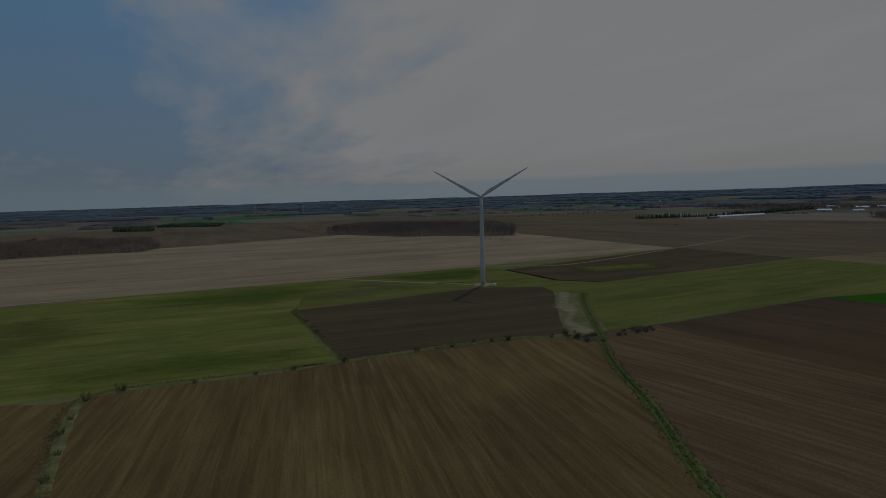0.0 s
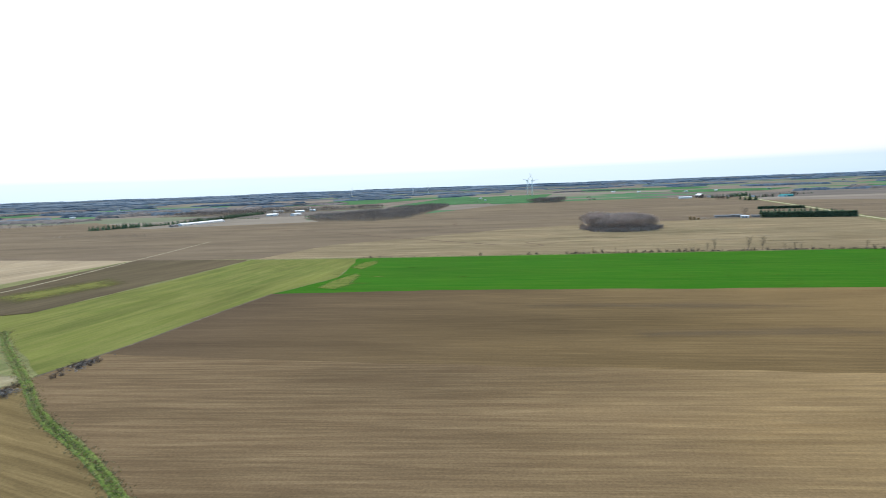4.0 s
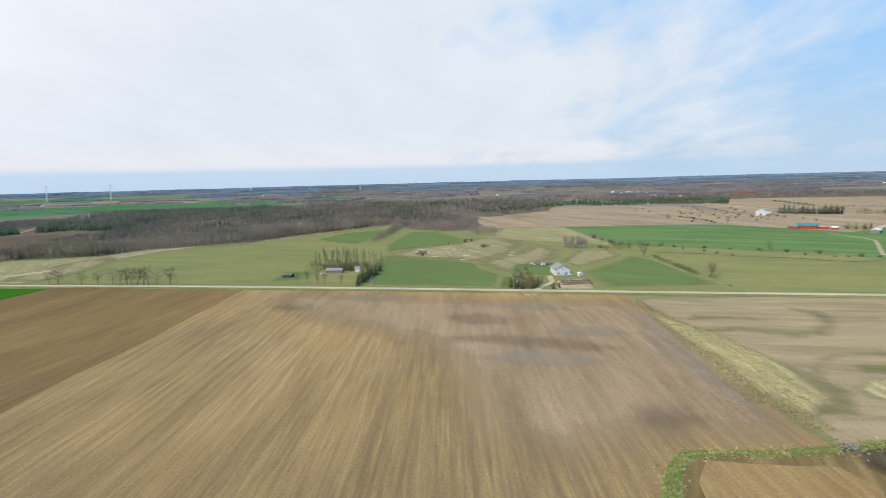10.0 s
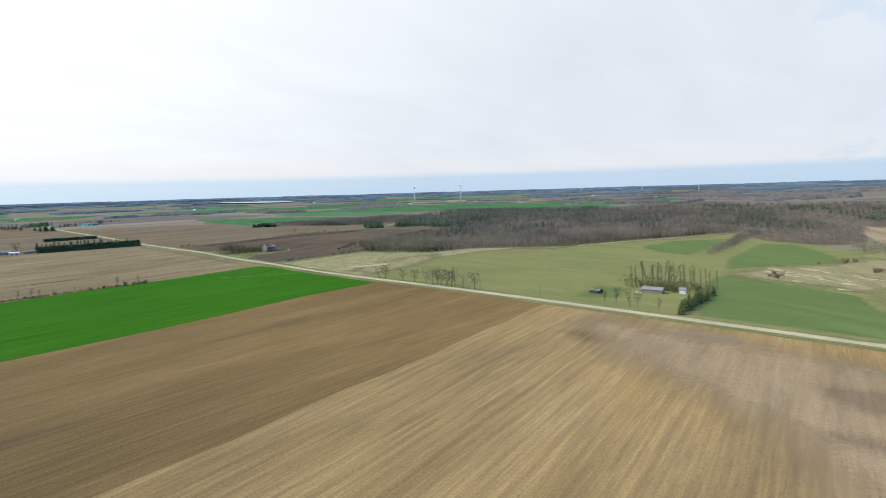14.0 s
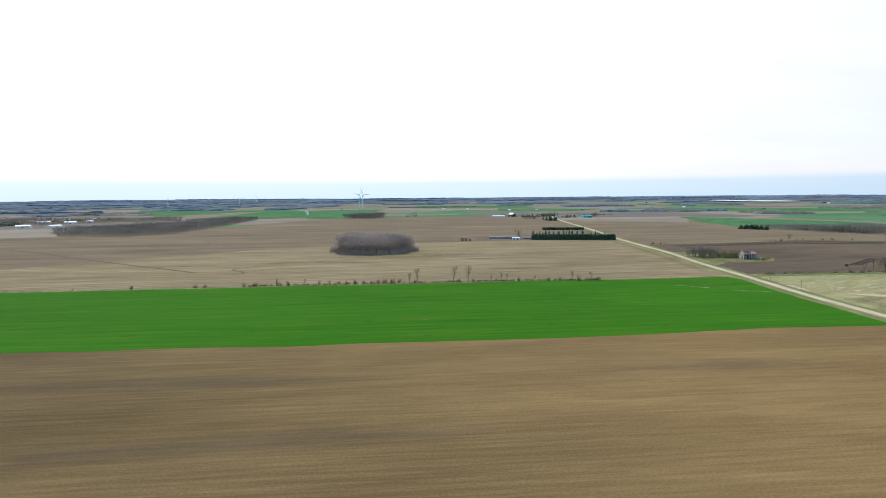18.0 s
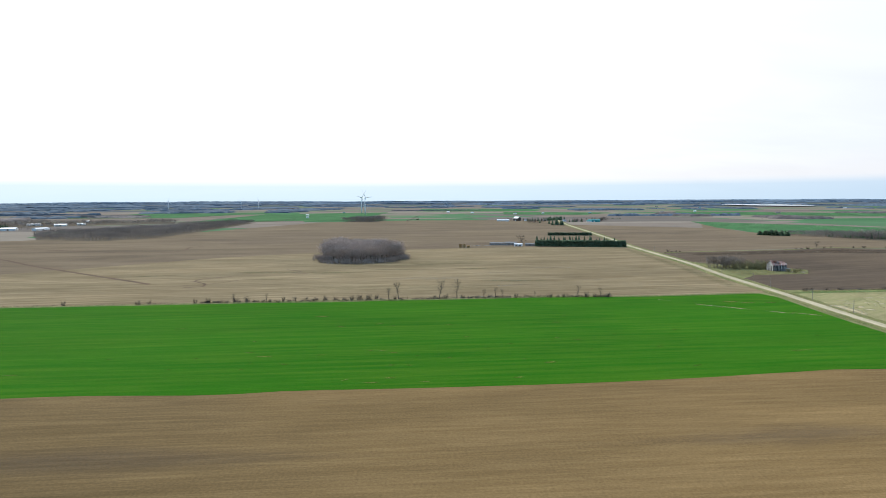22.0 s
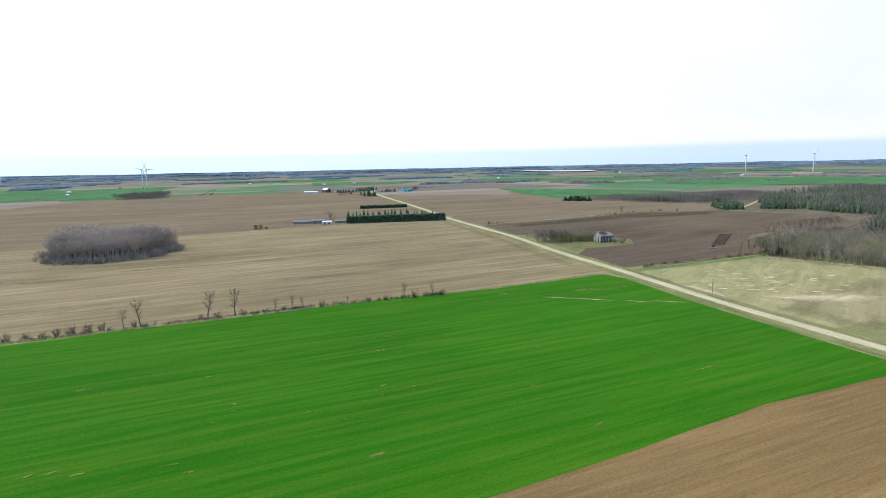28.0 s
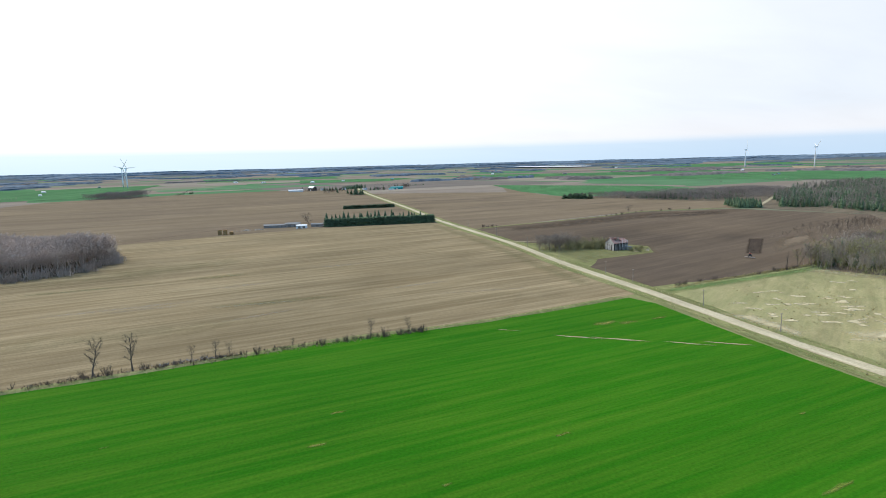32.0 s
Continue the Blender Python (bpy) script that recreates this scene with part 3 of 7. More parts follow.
def ground_z(x, y):
    r = math.hypot(x - CX, y - CY)
    if r <= FLAT:
        return 0.0
    k = true_r(min(r, RIM)) / r
    return 80 - (80 - hills(CX + (x - CX) * k, CY + (y - CY) * k)) / k


def build_ground():
    radii = [200, 500, 900, 1400, 1900, 2300, 2500, *np.geomspace(2600, FAR, 70)]
    seg = 260
    verts, true, faces = [(CX, CY, 0)], [(CX, CY, 0)], []
    for q in radii:
        for i in range(seg):
            a = 2 * math.pi * i / seg
            x, y = CX + q * math.cos(a), CY + q * math.sin(a)
            z = hills(x, y)
            verts.append(shrink(x, y, z))
            true.append((x, y, z))
    for i in range(seg):
        x, y, z = verts[-seg]
        k = 4640 / math.hypot(x - CX, y - CY)
        verts.append((CX + (x - CX) * k, CY + (y - CY) * k, z - 9))
        true.append(true[-seg])
    for i in range(seg):
        faces.append((0, 1 + i, 1 + (i + 1) % seg))
    for k in range(len(radii)):
        a, b = 1 + k * seg, 1 + (k + 1) * seg
        for i in range(seg):
            j = (i + 1) % seg
            faces.append((a + i, b + i, b + j, a + j))
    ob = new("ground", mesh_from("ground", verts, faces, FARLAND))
    ob.data.attributes.new("country", "FLOAT_VECTOR", "POINT").data.foreach_set("vector", np.array(true, np.float32).ravel())
    for p in ob.data.polygons:
        p.use_smooth = True
    return tagged(ob, "flat farmland of tilled and green plots rising to low hills", "ground", kind="structure")


build_ground()


def wobble(pts, step=18.0, amount=1.2, closed=True):
    """More points along an outline, slightly uneven like a ploughed edge."""
    out = []
    n = len(pts)
    for i in range(n if closed else n - 1):
        a, b = Vector(pts[i]), Vector(pts[(i + 1) % n])
        k = max(1, int((b - a).length / step))
        side = Vector((-(b - a).y, (b - a).x)).normalized()
        for j in range(k):
            p = a.lerp(b, j / k)
            if j:
                p = p + side * amount * noise.noise((p.x / 25, p.y / 25, 0.5)) * 2
            out.append((p.x, p.y))
    if not closed:
        out.append(tuple(pts[-1]))
    return out


def sheet(name, pts, mat, lift, label, category="field", step=18.0, amount=1.2):
    pts = wobble(pts, step, amount)
    bm = bmesh.new()
    vs = [bm.verts.new((x, y, ground_z(x, y) + lift)) for x, y in pts]
    f = bm.faces.new(vs)
    f.normal_update()
    if f.normal.z < 0:
        f.normal_flip()
    bmesh.ops.triangulate(bm, faces=[f])
    me = bpy.data.meshes.new(name)
    bm.to_mesh(me)
    bm.free()
    me.materials.append(mat)
    return tagged(new(name, me), label, category, kind="structure")


LAYERS = []


def soft_sheet(name, pts, kind, lift, label, category="ground patch", feather=10.0, cell=0.0, fade=None):
    """A patch whose rim thins out raggedly."""
    P = np.array(pts, float)
    Q = np.roll(P, -1, axis=0)
    area = abs(np.sum(P[:, 0] * Q[:, 1] - Q[:, 0] * P[:, 1])) / 2
    cell = cell or max(0.5, math.sqrt(area) / 34)
    lo, hi = P.min(0) - feather * 0.5, P.max(0) + feather * 0.5
    nx, ny = int((hi[0] - lo[0]) / cell) + 2, int((hi[1] - lo[1]) / cell) + 2
    gx, gy = np.meshgrid(lo[0] + cell * np.arange(nx), lo[1] + cell * np.arange(ny), indexing="ij")
    G = np.stack([gx.ravel(), gy.ravel()], 1)
    d = np.full(len(G), 1e9)
    ins = np.zeros(len(G), bool)
    for a, b in zip(P, Q):
        e = b - a
        t = np.clip(((G - a) @ e) / (e @ e + 1e-9), 0, 1)
        d = np.minimum(d, np.hypot(*(G - a - t[:, None] * e).T))
        if a[1] != b[1]:
            cross = (a[1] > G[:, 1]) != (b[1] > G[:, 1])
            ins ^= cross & (G[:, 0] < e[0] * (G[:, 1] - a[1]) / e[1] + a[0])
    cover = np.where(ins, np.clip(d / feather, 0, 1), 0.0)
    if fade:
        cover = cover * np.clip((G[:, 0] - fade[0]) / (fade[1] - fade[0]), 0, 1)
    idx = np.arange(nx * ny).reshape(nx, ny)
    quads = np.stack([idx[:-1, :-1], idx[1:, :-1], idx[1:, 1:], idx[:-1, 1:]], -1).reshape(-1, 4)
    quads = quads[cover[quads].max(1) > 0]
    used, inv = np.unique(quads, return_inverse=True)
    LAYERS.append(name)
    V = np.column_stack([G[used], np.full(len(used), lift + 0.012 * (len(LAYERS) % 7))])
    me = mesh_from(name, V, inv.reshape(-1, 4), SOFT[kind])
    me.attributes.new("cover", "FLOAT", "POINT").data.foreach_set("value", cover[used].astype(np.float32))
    return tagged(new(name, me), label, category, kind="structure")


def ring_of(cx, cy, a, b, n=40):
    return [(cx + a * math.cos(2 * math.pi * i / n), cy + b * math.sin(2 * math.pi * i / n)) for i in range(n)]


def smooth_line(pts, step=12.0):
    """Catmull-Rom through the given points."""
    out = []
    P = [Vector(p) for p in pts]
    for i in range(len(P) - 1):
        p0, p1, p2, p3 = P[max(i - 1, 0)], P[i], P[i + 1], P[min(i + 2, len(P) - 1)]
        k = max(2, int((p2 - p1).length / step))
        for j in range(k):
            t = j / k
            out.append(0.5 * ((2 * p1) + (p2 - p0) * t + (2 * p0 - 5 * p1 + 4 * p2 - p3) * t * t + (3 * p1 - p0 - 3 * p2 + p3) * t * t * t))
    out.append(P[-1])
    return out


def strip(name, pts, profile, mat, label, category, lift=0.0, step=12.0, ragged=0.0):
    """A band along a line; profile is (offset across, height) from one side to the other."""
    line = smooth_line(pts, step)
    verts, faces, w = [], [], len(profile)
    for i, p in enumerate(line):
        d = (line[min(i + 1, len(line) - 1)] - line[max(i - 1, 0)]).normalized()
        side = Vector((d.y, -d.x))
        for o, h in profile:
            k = o * (1 + ragged * noise.noise((p.x / 9, p.y / 9, o)))
            q = p + side * k
            verts.append((q.x, q.y, ground_z(q.x, q.y) + h + lift))
    for i in range(len(line) - 1):
        for j in range(w - 1):
            a = i * w + j
            faces.append((a, a + 1, a + w + 1, a + w))
    ob = new(name, mesh_from(name, verts, faces, mat))
    return tagged(ob, label, category, kind="structure")


ROAD = [(376, -700), (398, -500), (420, -320), (431, -209), (443.5, -79), (455, 34), (467.5, 153), (479, 279), (488, 400), (492, 480), (497, 547), (504, 600), (513, 661), (525, 765), (546, 890), (573, 1140), (614, 1392), (696, 1966), (790, 2480)]
ROADLINE = smooth_line(ROAD, 10)


def road_x(y):
    ys = [p.y for p in ROADLINE]
    return float(np.interp(y, ys, [p.x for p in ROADLINE]))


def beside(y0, y1, off, n=12):
    """Points along the road, off metres to its east."""
    return [(road_x(y) + off, y) for y in np.linspace(y0, y1, n)]


# fields, from the lowest layer up
sheet("grass_base", ring_of(120, 420, 880, 760), VERGE, 0.025, "grassy ground between the fields", "ground")
sheet("field_west_brown", [(-1190, -420), (-1180, -120), (-1195, 60), (-1255, 415), (-965, 700), (-1150, 640), (-1000, 1300), (-1500, 1700), (-1950, 1250), (-2200, 700), (-2320, 200), (-2280, -500)], NORTH, 0.045, "wide brown tilled land beyond the pale stubble")
sheet("field_north_brown", [(-1150, 640), (-345, 648), (-220, 700), (-100, 850), (60, 980), (300, 1080), *beside(1100, 2280, -9, 14), (500, 2420), (200, 2420), (-120, 2300), (-330, 1700), (-600, 1400), (-1000, 1300)], NORTH, 0.05, "wide brown tilled field with faint tractor tracks")
sheet("field_north_stubble", [(-340, 640), (-205, 641), (28, 649), (233, 653), (325, 659), (393, 655), *beside(662, 1112, -9, 14), (420, 1140), (286, 1128), (100, 1090), (-60, 1010), (-180, 900), (-300, 800)], TAN2, 0.10, "tan corn stubble field with pale rows round a woodlot")
sheet("field_wheat", [(-204, 424), (-77, 437), (95, 438), (276, 441), (360, 448), (398, 452), (430, 451), *beside(450, 640, -13, 9), (493, 657), (393, 650), (325, 656), (233, 649), (28, 645), (-160, 641), (-205, 637), (-188, 560), (-178, 500)], GREEN, 0.12, "bright green field of young winter wheat")
sheet("field_tilled", [(-214, 283), (-219, 256), (-66, 247), (59, 246), (197, 247), (352, 257), *beside(268, 452, -9, 9), (430, 456), (398, 456), (360, 452), (276, 446), (95, 443), (-77, 442), (-204, 428), (-211, 340)], BROWN, 0.10, "brown tilled field with fine straight rows")
sheet("field_stubble", [(-222, 223), (-178, 188), (-128, 157), (-72, 119), (0, 92), (60, 72), (150, 46), (203, 28), (212, 17), (213, -6), (217, -24), (231, -20), (297, -16), *beside(-14, 274, -9, 9), (352, 265), (197, 255), (59, 255), (-66, 255), (-216, 262)], TAN, 0.12, "tan stubble field with long pale streaks and damp patches")
sheet("field_weedy", [(300, -19), (424, -18), *[(road_x(y) - 9, y) for y in (-100, -200, -320, -480)], (180, -480), (200, -300), (224, -60), (219, -27)], WEEDY, 0.08, "fallow field with weeds and greenish bands")
sheet("field_south_west", [(-256, 79), (-240, 172), (-222, 219), (-178, 184), (-128, 153), (-72, 115), (0, 88), (60, 68), (150, 42), (203, 24), (211, 15), (212, -6), (215, -26), (200, -420), (-240, -420), (-267, -33)], SOUTHW, 0.08, "brown stubble field with curving tillage rows")
sheet("field_south", [(-275, -60), (-262, -40), (-175, -38), (-60, -45), (-60, -420), (-300, -420)], SOUTHW, 0.10, "brown stubble field beyond a bushy fence line")
sheet("field_hay_west", [(-560, -420), (-575, -113), (-548, 150), (-480, 200), (-403, 92), (-256, 79), (-268, -16), (-276, -63), (-300, -420)], WGREEN, 0.08, "patchy green hay field")
sheet("turbine_meadow", [(-548, 150), (-543, 173), (-527, 337), (-485, 342), (-391, 336), (-357, 356), (-320, 304), (-340, 290), (-372, 296), (-400, 254), (-401, 91), (-480, 120)], LGREEN, 0.10, "olive green grass round the turbine foot")
sheet("field_dark_west", [(-403, 91), (-402, 254), (-370, 299), (-347, 292), (-233, 205), (-240, 160), (-253, 79)], DARKW, 0.12, "dark tilled field beside the turbine")
sheet("field_ploughed", [(-485, 339), (-391, 332), (-357, 354), (-342, 625), (-347, 642), (-510, 652), (-500, 500)], DARKW, 0.10, "dark ploughed field")
sheet("field_olive", [(-357, 354), (-324, 303), (-288, 276), (-222, 228), (-214, 283), (-211, 340), (-204, 423), (-178, 500), (-188, 560), (-205, 638), (-340, 640), (-343, 500)], LGREEN, 0.13, "yellowish green hay field")
sheet("field_west_stubble", [(-600, -420), (-583, -113), (-567, 16), (-546, 173), (-530, 337), (-512, 650), (-960, 700), (-1250, 415), (-1190, 60), (-1170, -120), (-1190, -420)], WEST, 0.06, "pale tan stubble field across the lane")
sheet("field_pasture", [*beside(82, 470, 9, 12), (690, 562), (762, 548), (838, 434), (938, 392), (1050, 332), (1156, 274), (1020, 170), (874, 120), (740, 60), (640, 50), (560, 50), (462, 60)], PASTURE, 0.06, "light green pasture beside the gravel road")
sheet("rough_pasture", [*beside(497, 652, 10, 8), (600, 662), (657, 661), (676, 620), (700, 556), (640, 520), (580, 505)], ROUGH, 0.10, "rough pasture dotted with pale bleached grass")
sheet("field_ploughed_east", [*beside(672, 745, 11, 4), (560, 770), (620, 772), (640, 800), (628, 830), (590, 850), (560, 880), *beside(900, 1010, 10, 4), (720, 1040), (870, 1065), (1010, 1020), (1060, 860), (930, 740), (823, 712), (660, 668)], DARK, 0.10, "dark freshly worked field east of the road")
sheet("field_brown_east", [*beside(1015, 1950, 9, 10), (1000, 1700), (1150, 2000), (1010, 1560), (1000, 1440), (1160, 1300), (1260, 1190), (1100, 1000), (1008, 1030), (870, 1072), (720, 1046)], NORTH, 0.06, "brown tilled field east of the road")
sheet("field_green_east", [(1190, 2149), (1474, 1640), (1400, 1400), (1187, 1337), (1005, 1450), (1040, 1700)], FARGREEN, 0.10, "green field beyond the tilled land")
sheet("field_pasture_south", [*beside(72, -300, 9, 12), (610, -290), (735, -66), (700, -40), (800, 40), (660, 48), (640, 90), (520, 90)], PASTURE, 0.05, "grazed pasture behind the farmhouse")
sheet("field_green_south", [(999, -33), (735, -67), (640, -250), (618, -286), (821, -404), (989, -291), (1010, -160)], EGREEN, 0.10, "deep green field with a hedge along it")
sheet("field_green_south_far", [(845, -396), (660, -262), (612, -262), (585, -280), *beside(-300, -690, 9, 4), (900, -740), (1080, -640), (900, -470)], EGREEN, 0.08, "green field beside a farm lane")
sheet("field_beige_east", [(735, -60), (1000, -30), (1000, 60), (860, 110), (800, 40)], ROUGH, 0.07, "dry beige pasture")
sheet("farm_ground_south", [(820, -400), (1000, -286), (1120, -330), (1240, -400), (1320, -470), (1330, -620), (1200, -660), (1130, -740), (900, -700), (880, -470)], FARMTAN, 0.055, "dry beige ground between farm buildings", "ground")
sheet("wood_floor_south_end", [(960, 150), (1000, 108), (1160, 112), (1370, 122), (1600, 150), (1800, 340), (1400, 420), (1156, 300), (1000, 220)], LITTER, 0.065, "leaf litter under thin bare woods", "woodland floor")
sheet("field_brown_south_east", [(1010, -20), (1020, -290), (1180, -420), (1600, -400), (1700, -60), (1560, 110), (1370, 126), (1160, 119), (1010, 95)], FARMTAN, 0.07, "brown field with scattered shrubs")
sheet("field_tan_south_east", [(1200, -640), (1300, -420), (2000, -500), (2300, -900), (1500, -1300)], FARMTAN, 0.06, "wide pale tan field")
sheet("field_green_far_east", [(2221, 1747), (2238, 1325), (2208, 934), (2699, 1129), (2834, 1752), (2774, 2174)], FARGREEN, 0.14, "long green field beyond the eastern woods", "field")
sheet("field_tan_far_east", [(2909, 2278), (2913, 1800), (2841, 1185), (3026, 1171), (3112, 1919), (3112, 2434)], FARMTAN, 0.12, "tan strip field beyond the eastern woods", "field")
sheet("wood_floor_east", [(657, 668), (690, 566), (757, 548), (837, 436), (938, 393), (1156, 277), (1300, 150), (1750, 340), (2050, 800), (1750, 1350), (1214, 1150), (1030, 1010), (1062, 866), (930, 742), (823, 714)], LITTER, 0.09, "leaf litter under bare woods", "woodland floor")

soft_sheet("dry_grass_corner", [(-350, 296), (-333, 303), (-300, 272), (-278, 262), (-252, 232), (-222, 226), (-218, 212), (-233, 206), (-258, 220), (-276, 240), (-296, 246), (-318, 268)], "beige", 0.16, "strip of dry beige grass", "grass", 6, 1.2)
soft_sheet("sandy_waste", [(640, 190), (670, 212), (741, 184), (775, 140), (850, 110), (840, 60), (760, 40), (673, 50), (596, 98), (622, 130)], "rough", 0.16, "rough brown pasture with bare sandy patches", "pasture", 26)
soft_sheet("ruin_yard", [*beside(742, 905, 9, 5), (562, 882), (592, 852), (632, 832), (648, 800), (622, 766), (560, 764)], "weed", 0.17, "weedy grass round a derelict house", "yard", 14)
soft_sheet("wood_margin", [(640, 660), (654, 622), (676, 556), (640, 512), (720, 500), (790, 470), (835, 412), (935, 364), (1000, 322), (1150, 258), (1160, 284), (940, 400), (838, 444), (758, 556), (692, 576), (664, 672)], "beige", 0.17, "pale dry grass along the wood", "grass", 18)
soft_sheet("grey_soil", [(425, 250), (360, 192), (335, 152), (314, 123), (274, 104), (213, 92), (190, 60), (208, 26), (206, -36), (300, -36), (430, -24), (440, 100), (464, 240)], "grey", 0.15, "greyer drier soil in the stubble field", "soil", 34)
soft_sheet("hay_dark_patch", [(-548, 120), (-480, 160), (-420, 80), (-470, 0), (-550, -40)], "hay", 0.11, "lusher green patch of hay", "grass", 50)
soft_sheet("hay_dark_edge", [(-275, -60), (-256, 76), (-300, 80), (-330, 20), (-320, -60)], "hay", 0.11, "lusher green edge of hay", "grass", 40)
soft_sheet("hay_pale_patch", [(-448, 96), (-410, 150), (-455, 214), (-484, 160), (-470, 120)], "weed", 0.13, "straw-coloured thin grass along a lane", "grass", 24)
soft_sheet("hay_thin_patch", [(-520, -60), (-400, -20), (-350, -100), (-450, -200)], "olive", 0.12, "olive thin patch of hay", "grass", 60)
soft_sheet("turbine_pad", [(-432, 262), (-424, 280), (-404, 280), (-398, 262), (-410, 250)], "bare", 0.17, "pale gravel turbine pad", "pad", 6)
soft_sheet("meadow_pale_patch", [(-520, 190), (-450, 240), (-430, 200), (-480, 150)], "weed", 0.16, "straw-coloured patch in the meadow", "grass", 24)
soft_sheet("stubble_olive_hollow", [(40, 880), (230, 860), (330, 900), (300, 960), (210, 940), (60, 900)], "weed", 0.15, "olive weedy hollow below the woodlot", "grass", 90)
soft_sheet("stubble_olive_band", [(60, 700), (250, 690), (330, 720), (200, 740), (60, 730)], "weed", 0.15, "olive weedy band in the stubble", "grass", 60)
soft_sheet("stubble_road_edge", [*beside(690, 1090, -10, 6), *beside(1090, 690, -34, 6)], "weed", 0.15, "weedy stubble beside the road", "grass", 22)

soft_sheet("fresh_meadow", [*beside(78, 178, 14, 4), (560, 200), (640, 205), (662, 196), (622, 125), (600, 100), (560, 92), (528, 74)], "meadow", 0.12, "fresh green meadow beside a windbreak", "grass", 4)
soft_sheet("fresh_meadow_far", [(690, 208), (770, 222), (956, 222), (960, 178), (839, 128), (782, 118), (730, 176)], "meadow", 0.12, "fresh green meadow below the wood", "grass", 7)
soft_sheet("fresh_meadow_north", [(790, 262), (900, 262), (1020, 268), (960, 330), (860, 345), (800, 300)], "meadow", 0.12, "fresh green meadow below the wood", "grass", 9)
soft_sheet("fresh_meadow_yard", [(500, 270), (560, 280), (560, 240), (510, 235)], "meadow", 0.12, "fresh green grass by a homestead", "grass", 14)
soft_sheet("fresh_meadow_house", [(520, 30), (530, 66), (590, 62), (596, 24), (560, 10)], "meadow", 0.10, "green grass behind a farmhouse", "grass", 6)
soft_sheet("fresh_meadow_yard", [(464, 50), (470, 76), (520, 72), (520, 52)], "wet", 0.10, "lush green yard grass among bushes", "grass", 5)
soft_sheet("fresh_meadow_side", [(466, -4), (540, 6), (640, -60), (600, -84), (470, -90)], "meadow", 0.10, "green pasture beside a farmhouse", "grass", 14)
soft_sheet("dry_pasture_back", [(560, 4), (600, 18), (690, -10), (690, -50), (640, -54)], "rough", 0.11, "brownish dry pasture behind a farmhouse", "grass", 12)
soft_sheet("garden_ground", [(459, 36), (500, 32), (510, 8), (496, 2), (460, 2)], "bare", 0.12, "bare tan ground round garden beds", "soil", 5)
soft_sheet("dry_meadow", [(528, 62), (562, 92), (610, 104), (680, 60), (735, 46), (777, 94), (800, 60), (760, 20), (700, 0), (620, 10)], "rough", 0.12, "dry brown pasture behind a farmhouse", "grass", 26)
soft_sheet("dry_pasture_strip", [*beside(480, 540, 12, 3), (560, 560), (640, 570), (690, 550), (650, 505), (560, 480)], "rough", 0.12, "dry pasture strip below the wood", "grass", 24)


def mottle(name, kind, lift, label, n, centre, spread, long, wide, turn, feather):
    """Scattered small patches, longer along one heading."""
    for k in range(n):
        x, y = centre[0] + rng.normal(0, spread[0]), centre[1] + rng.normal(0, spread[1])
        if 590 < y < 690:
            continue
        a, b = rng.uniform(*long), rng.uniform(*wide)
        t0 = radians(turn + rng.normal(0, 8))
        pts = []
        for i in range(12):
            t = 2 * math.pi * i / 12
            r = 1 + 0.7 * noise.noise((x + 2 * math.cos(t), y + 2 * math.sin(t), k))
            u, v = a * r * math.cos(t), b * r * math.sin(t)
            pts.append((x + u * math.cos(t0) - v * math.sin(t0), y + u * math.sin(t0) + v * math.cos(t0)))
        soft_sheet(name, pts, kind, lift, label, "soil", b * feather, max(0.6, b / 3))


for kind, pts, rim in (
    ("damp", [(384, 113), (392, 78), (372, 60), (355, 67), (354, 93), (366, 108)], 9),
    ("damp", [(337, 109), (344, 76), (328, 24), (310, 13), (305, 33), (316, 71), (323, 102)], 9),
    ("damp", [(406, 238), (420, 216), (400, 195), (385, 209)], 10),
    ("damp", [(249, 30), (249, 8), (232, 0), (221, 20), (230, 34)], 9),
    ("damp", [(60, 300), (190, 310), (230, 322), (150, 330), (50, 318)], 9),
    ("damp", [(-20, 372), (120, 366), (200, 378), (110, 392), (10, 388)], 10),
    ("damp", [(250, 380), (330, 372), (400, 384), (340, 396)], 9),
):
    soft_sheet("damp_patch", pts, kind, 0.34, "dark damp patch in a tilled field", "soil", rim, 2.0)
for kind, pts, rim in (
    ("pale", [(360, 55), (357, 14), (338, -1), (332, 25), (339, 48)], 8),
    ("pale", [(394, -9), (380, -14), (307, -17), (250, -16), (231, -19), (235, -10), (282, 0), (343, 4)], 5),
    ("pale", [(419, 124), (414, 39), (384, 17), (398, 74)], 9),
    ("pale", [(300, 92), (318, 60), (296, 20), (284, 40), (288, 76)], 8),
    ("pale", [(440, 210), (446, 150), (434, 120), (424, 160)], 7),
):
    soft_sheet("pale_patch", pts, kind, 0.34, "pale dry patch in a tilled field", "soil", rim, 2.0)
mottle("olive_streak", "weed", 0.16, "weedy streak in the stubble", 8, (200, 830), (150, 60), (20, 60), (3, 9), 3, 1.0)
mottle("pale_stubble", "pale", 0.19, "pale straw streak in the stubble", 9, (280, 780), (130, 50), (18, 55), (1.5, 4), 3, 1.0)


# ---- overlays, roads, ditches ----
soft_sheet("dry_grass_strip", [(424, -15), (371, -11), (353, -12), (303, -18), (262, -18), (235, -24), (228, -32), (241, -33), (254, -46), (294, -48), (340, -38), (380, -22)], "dry", 0.18, "strip of tall pale dry grass along a field edge", "grass", 7)
soft_sheet("dry_grass_patch", [(279, -68), (280, -92), (268, -108), (250, -96), (244, -72), (255, -55), (267, -56)], "dry", 0.16, "patch of pale dry grass", "grass", 6)
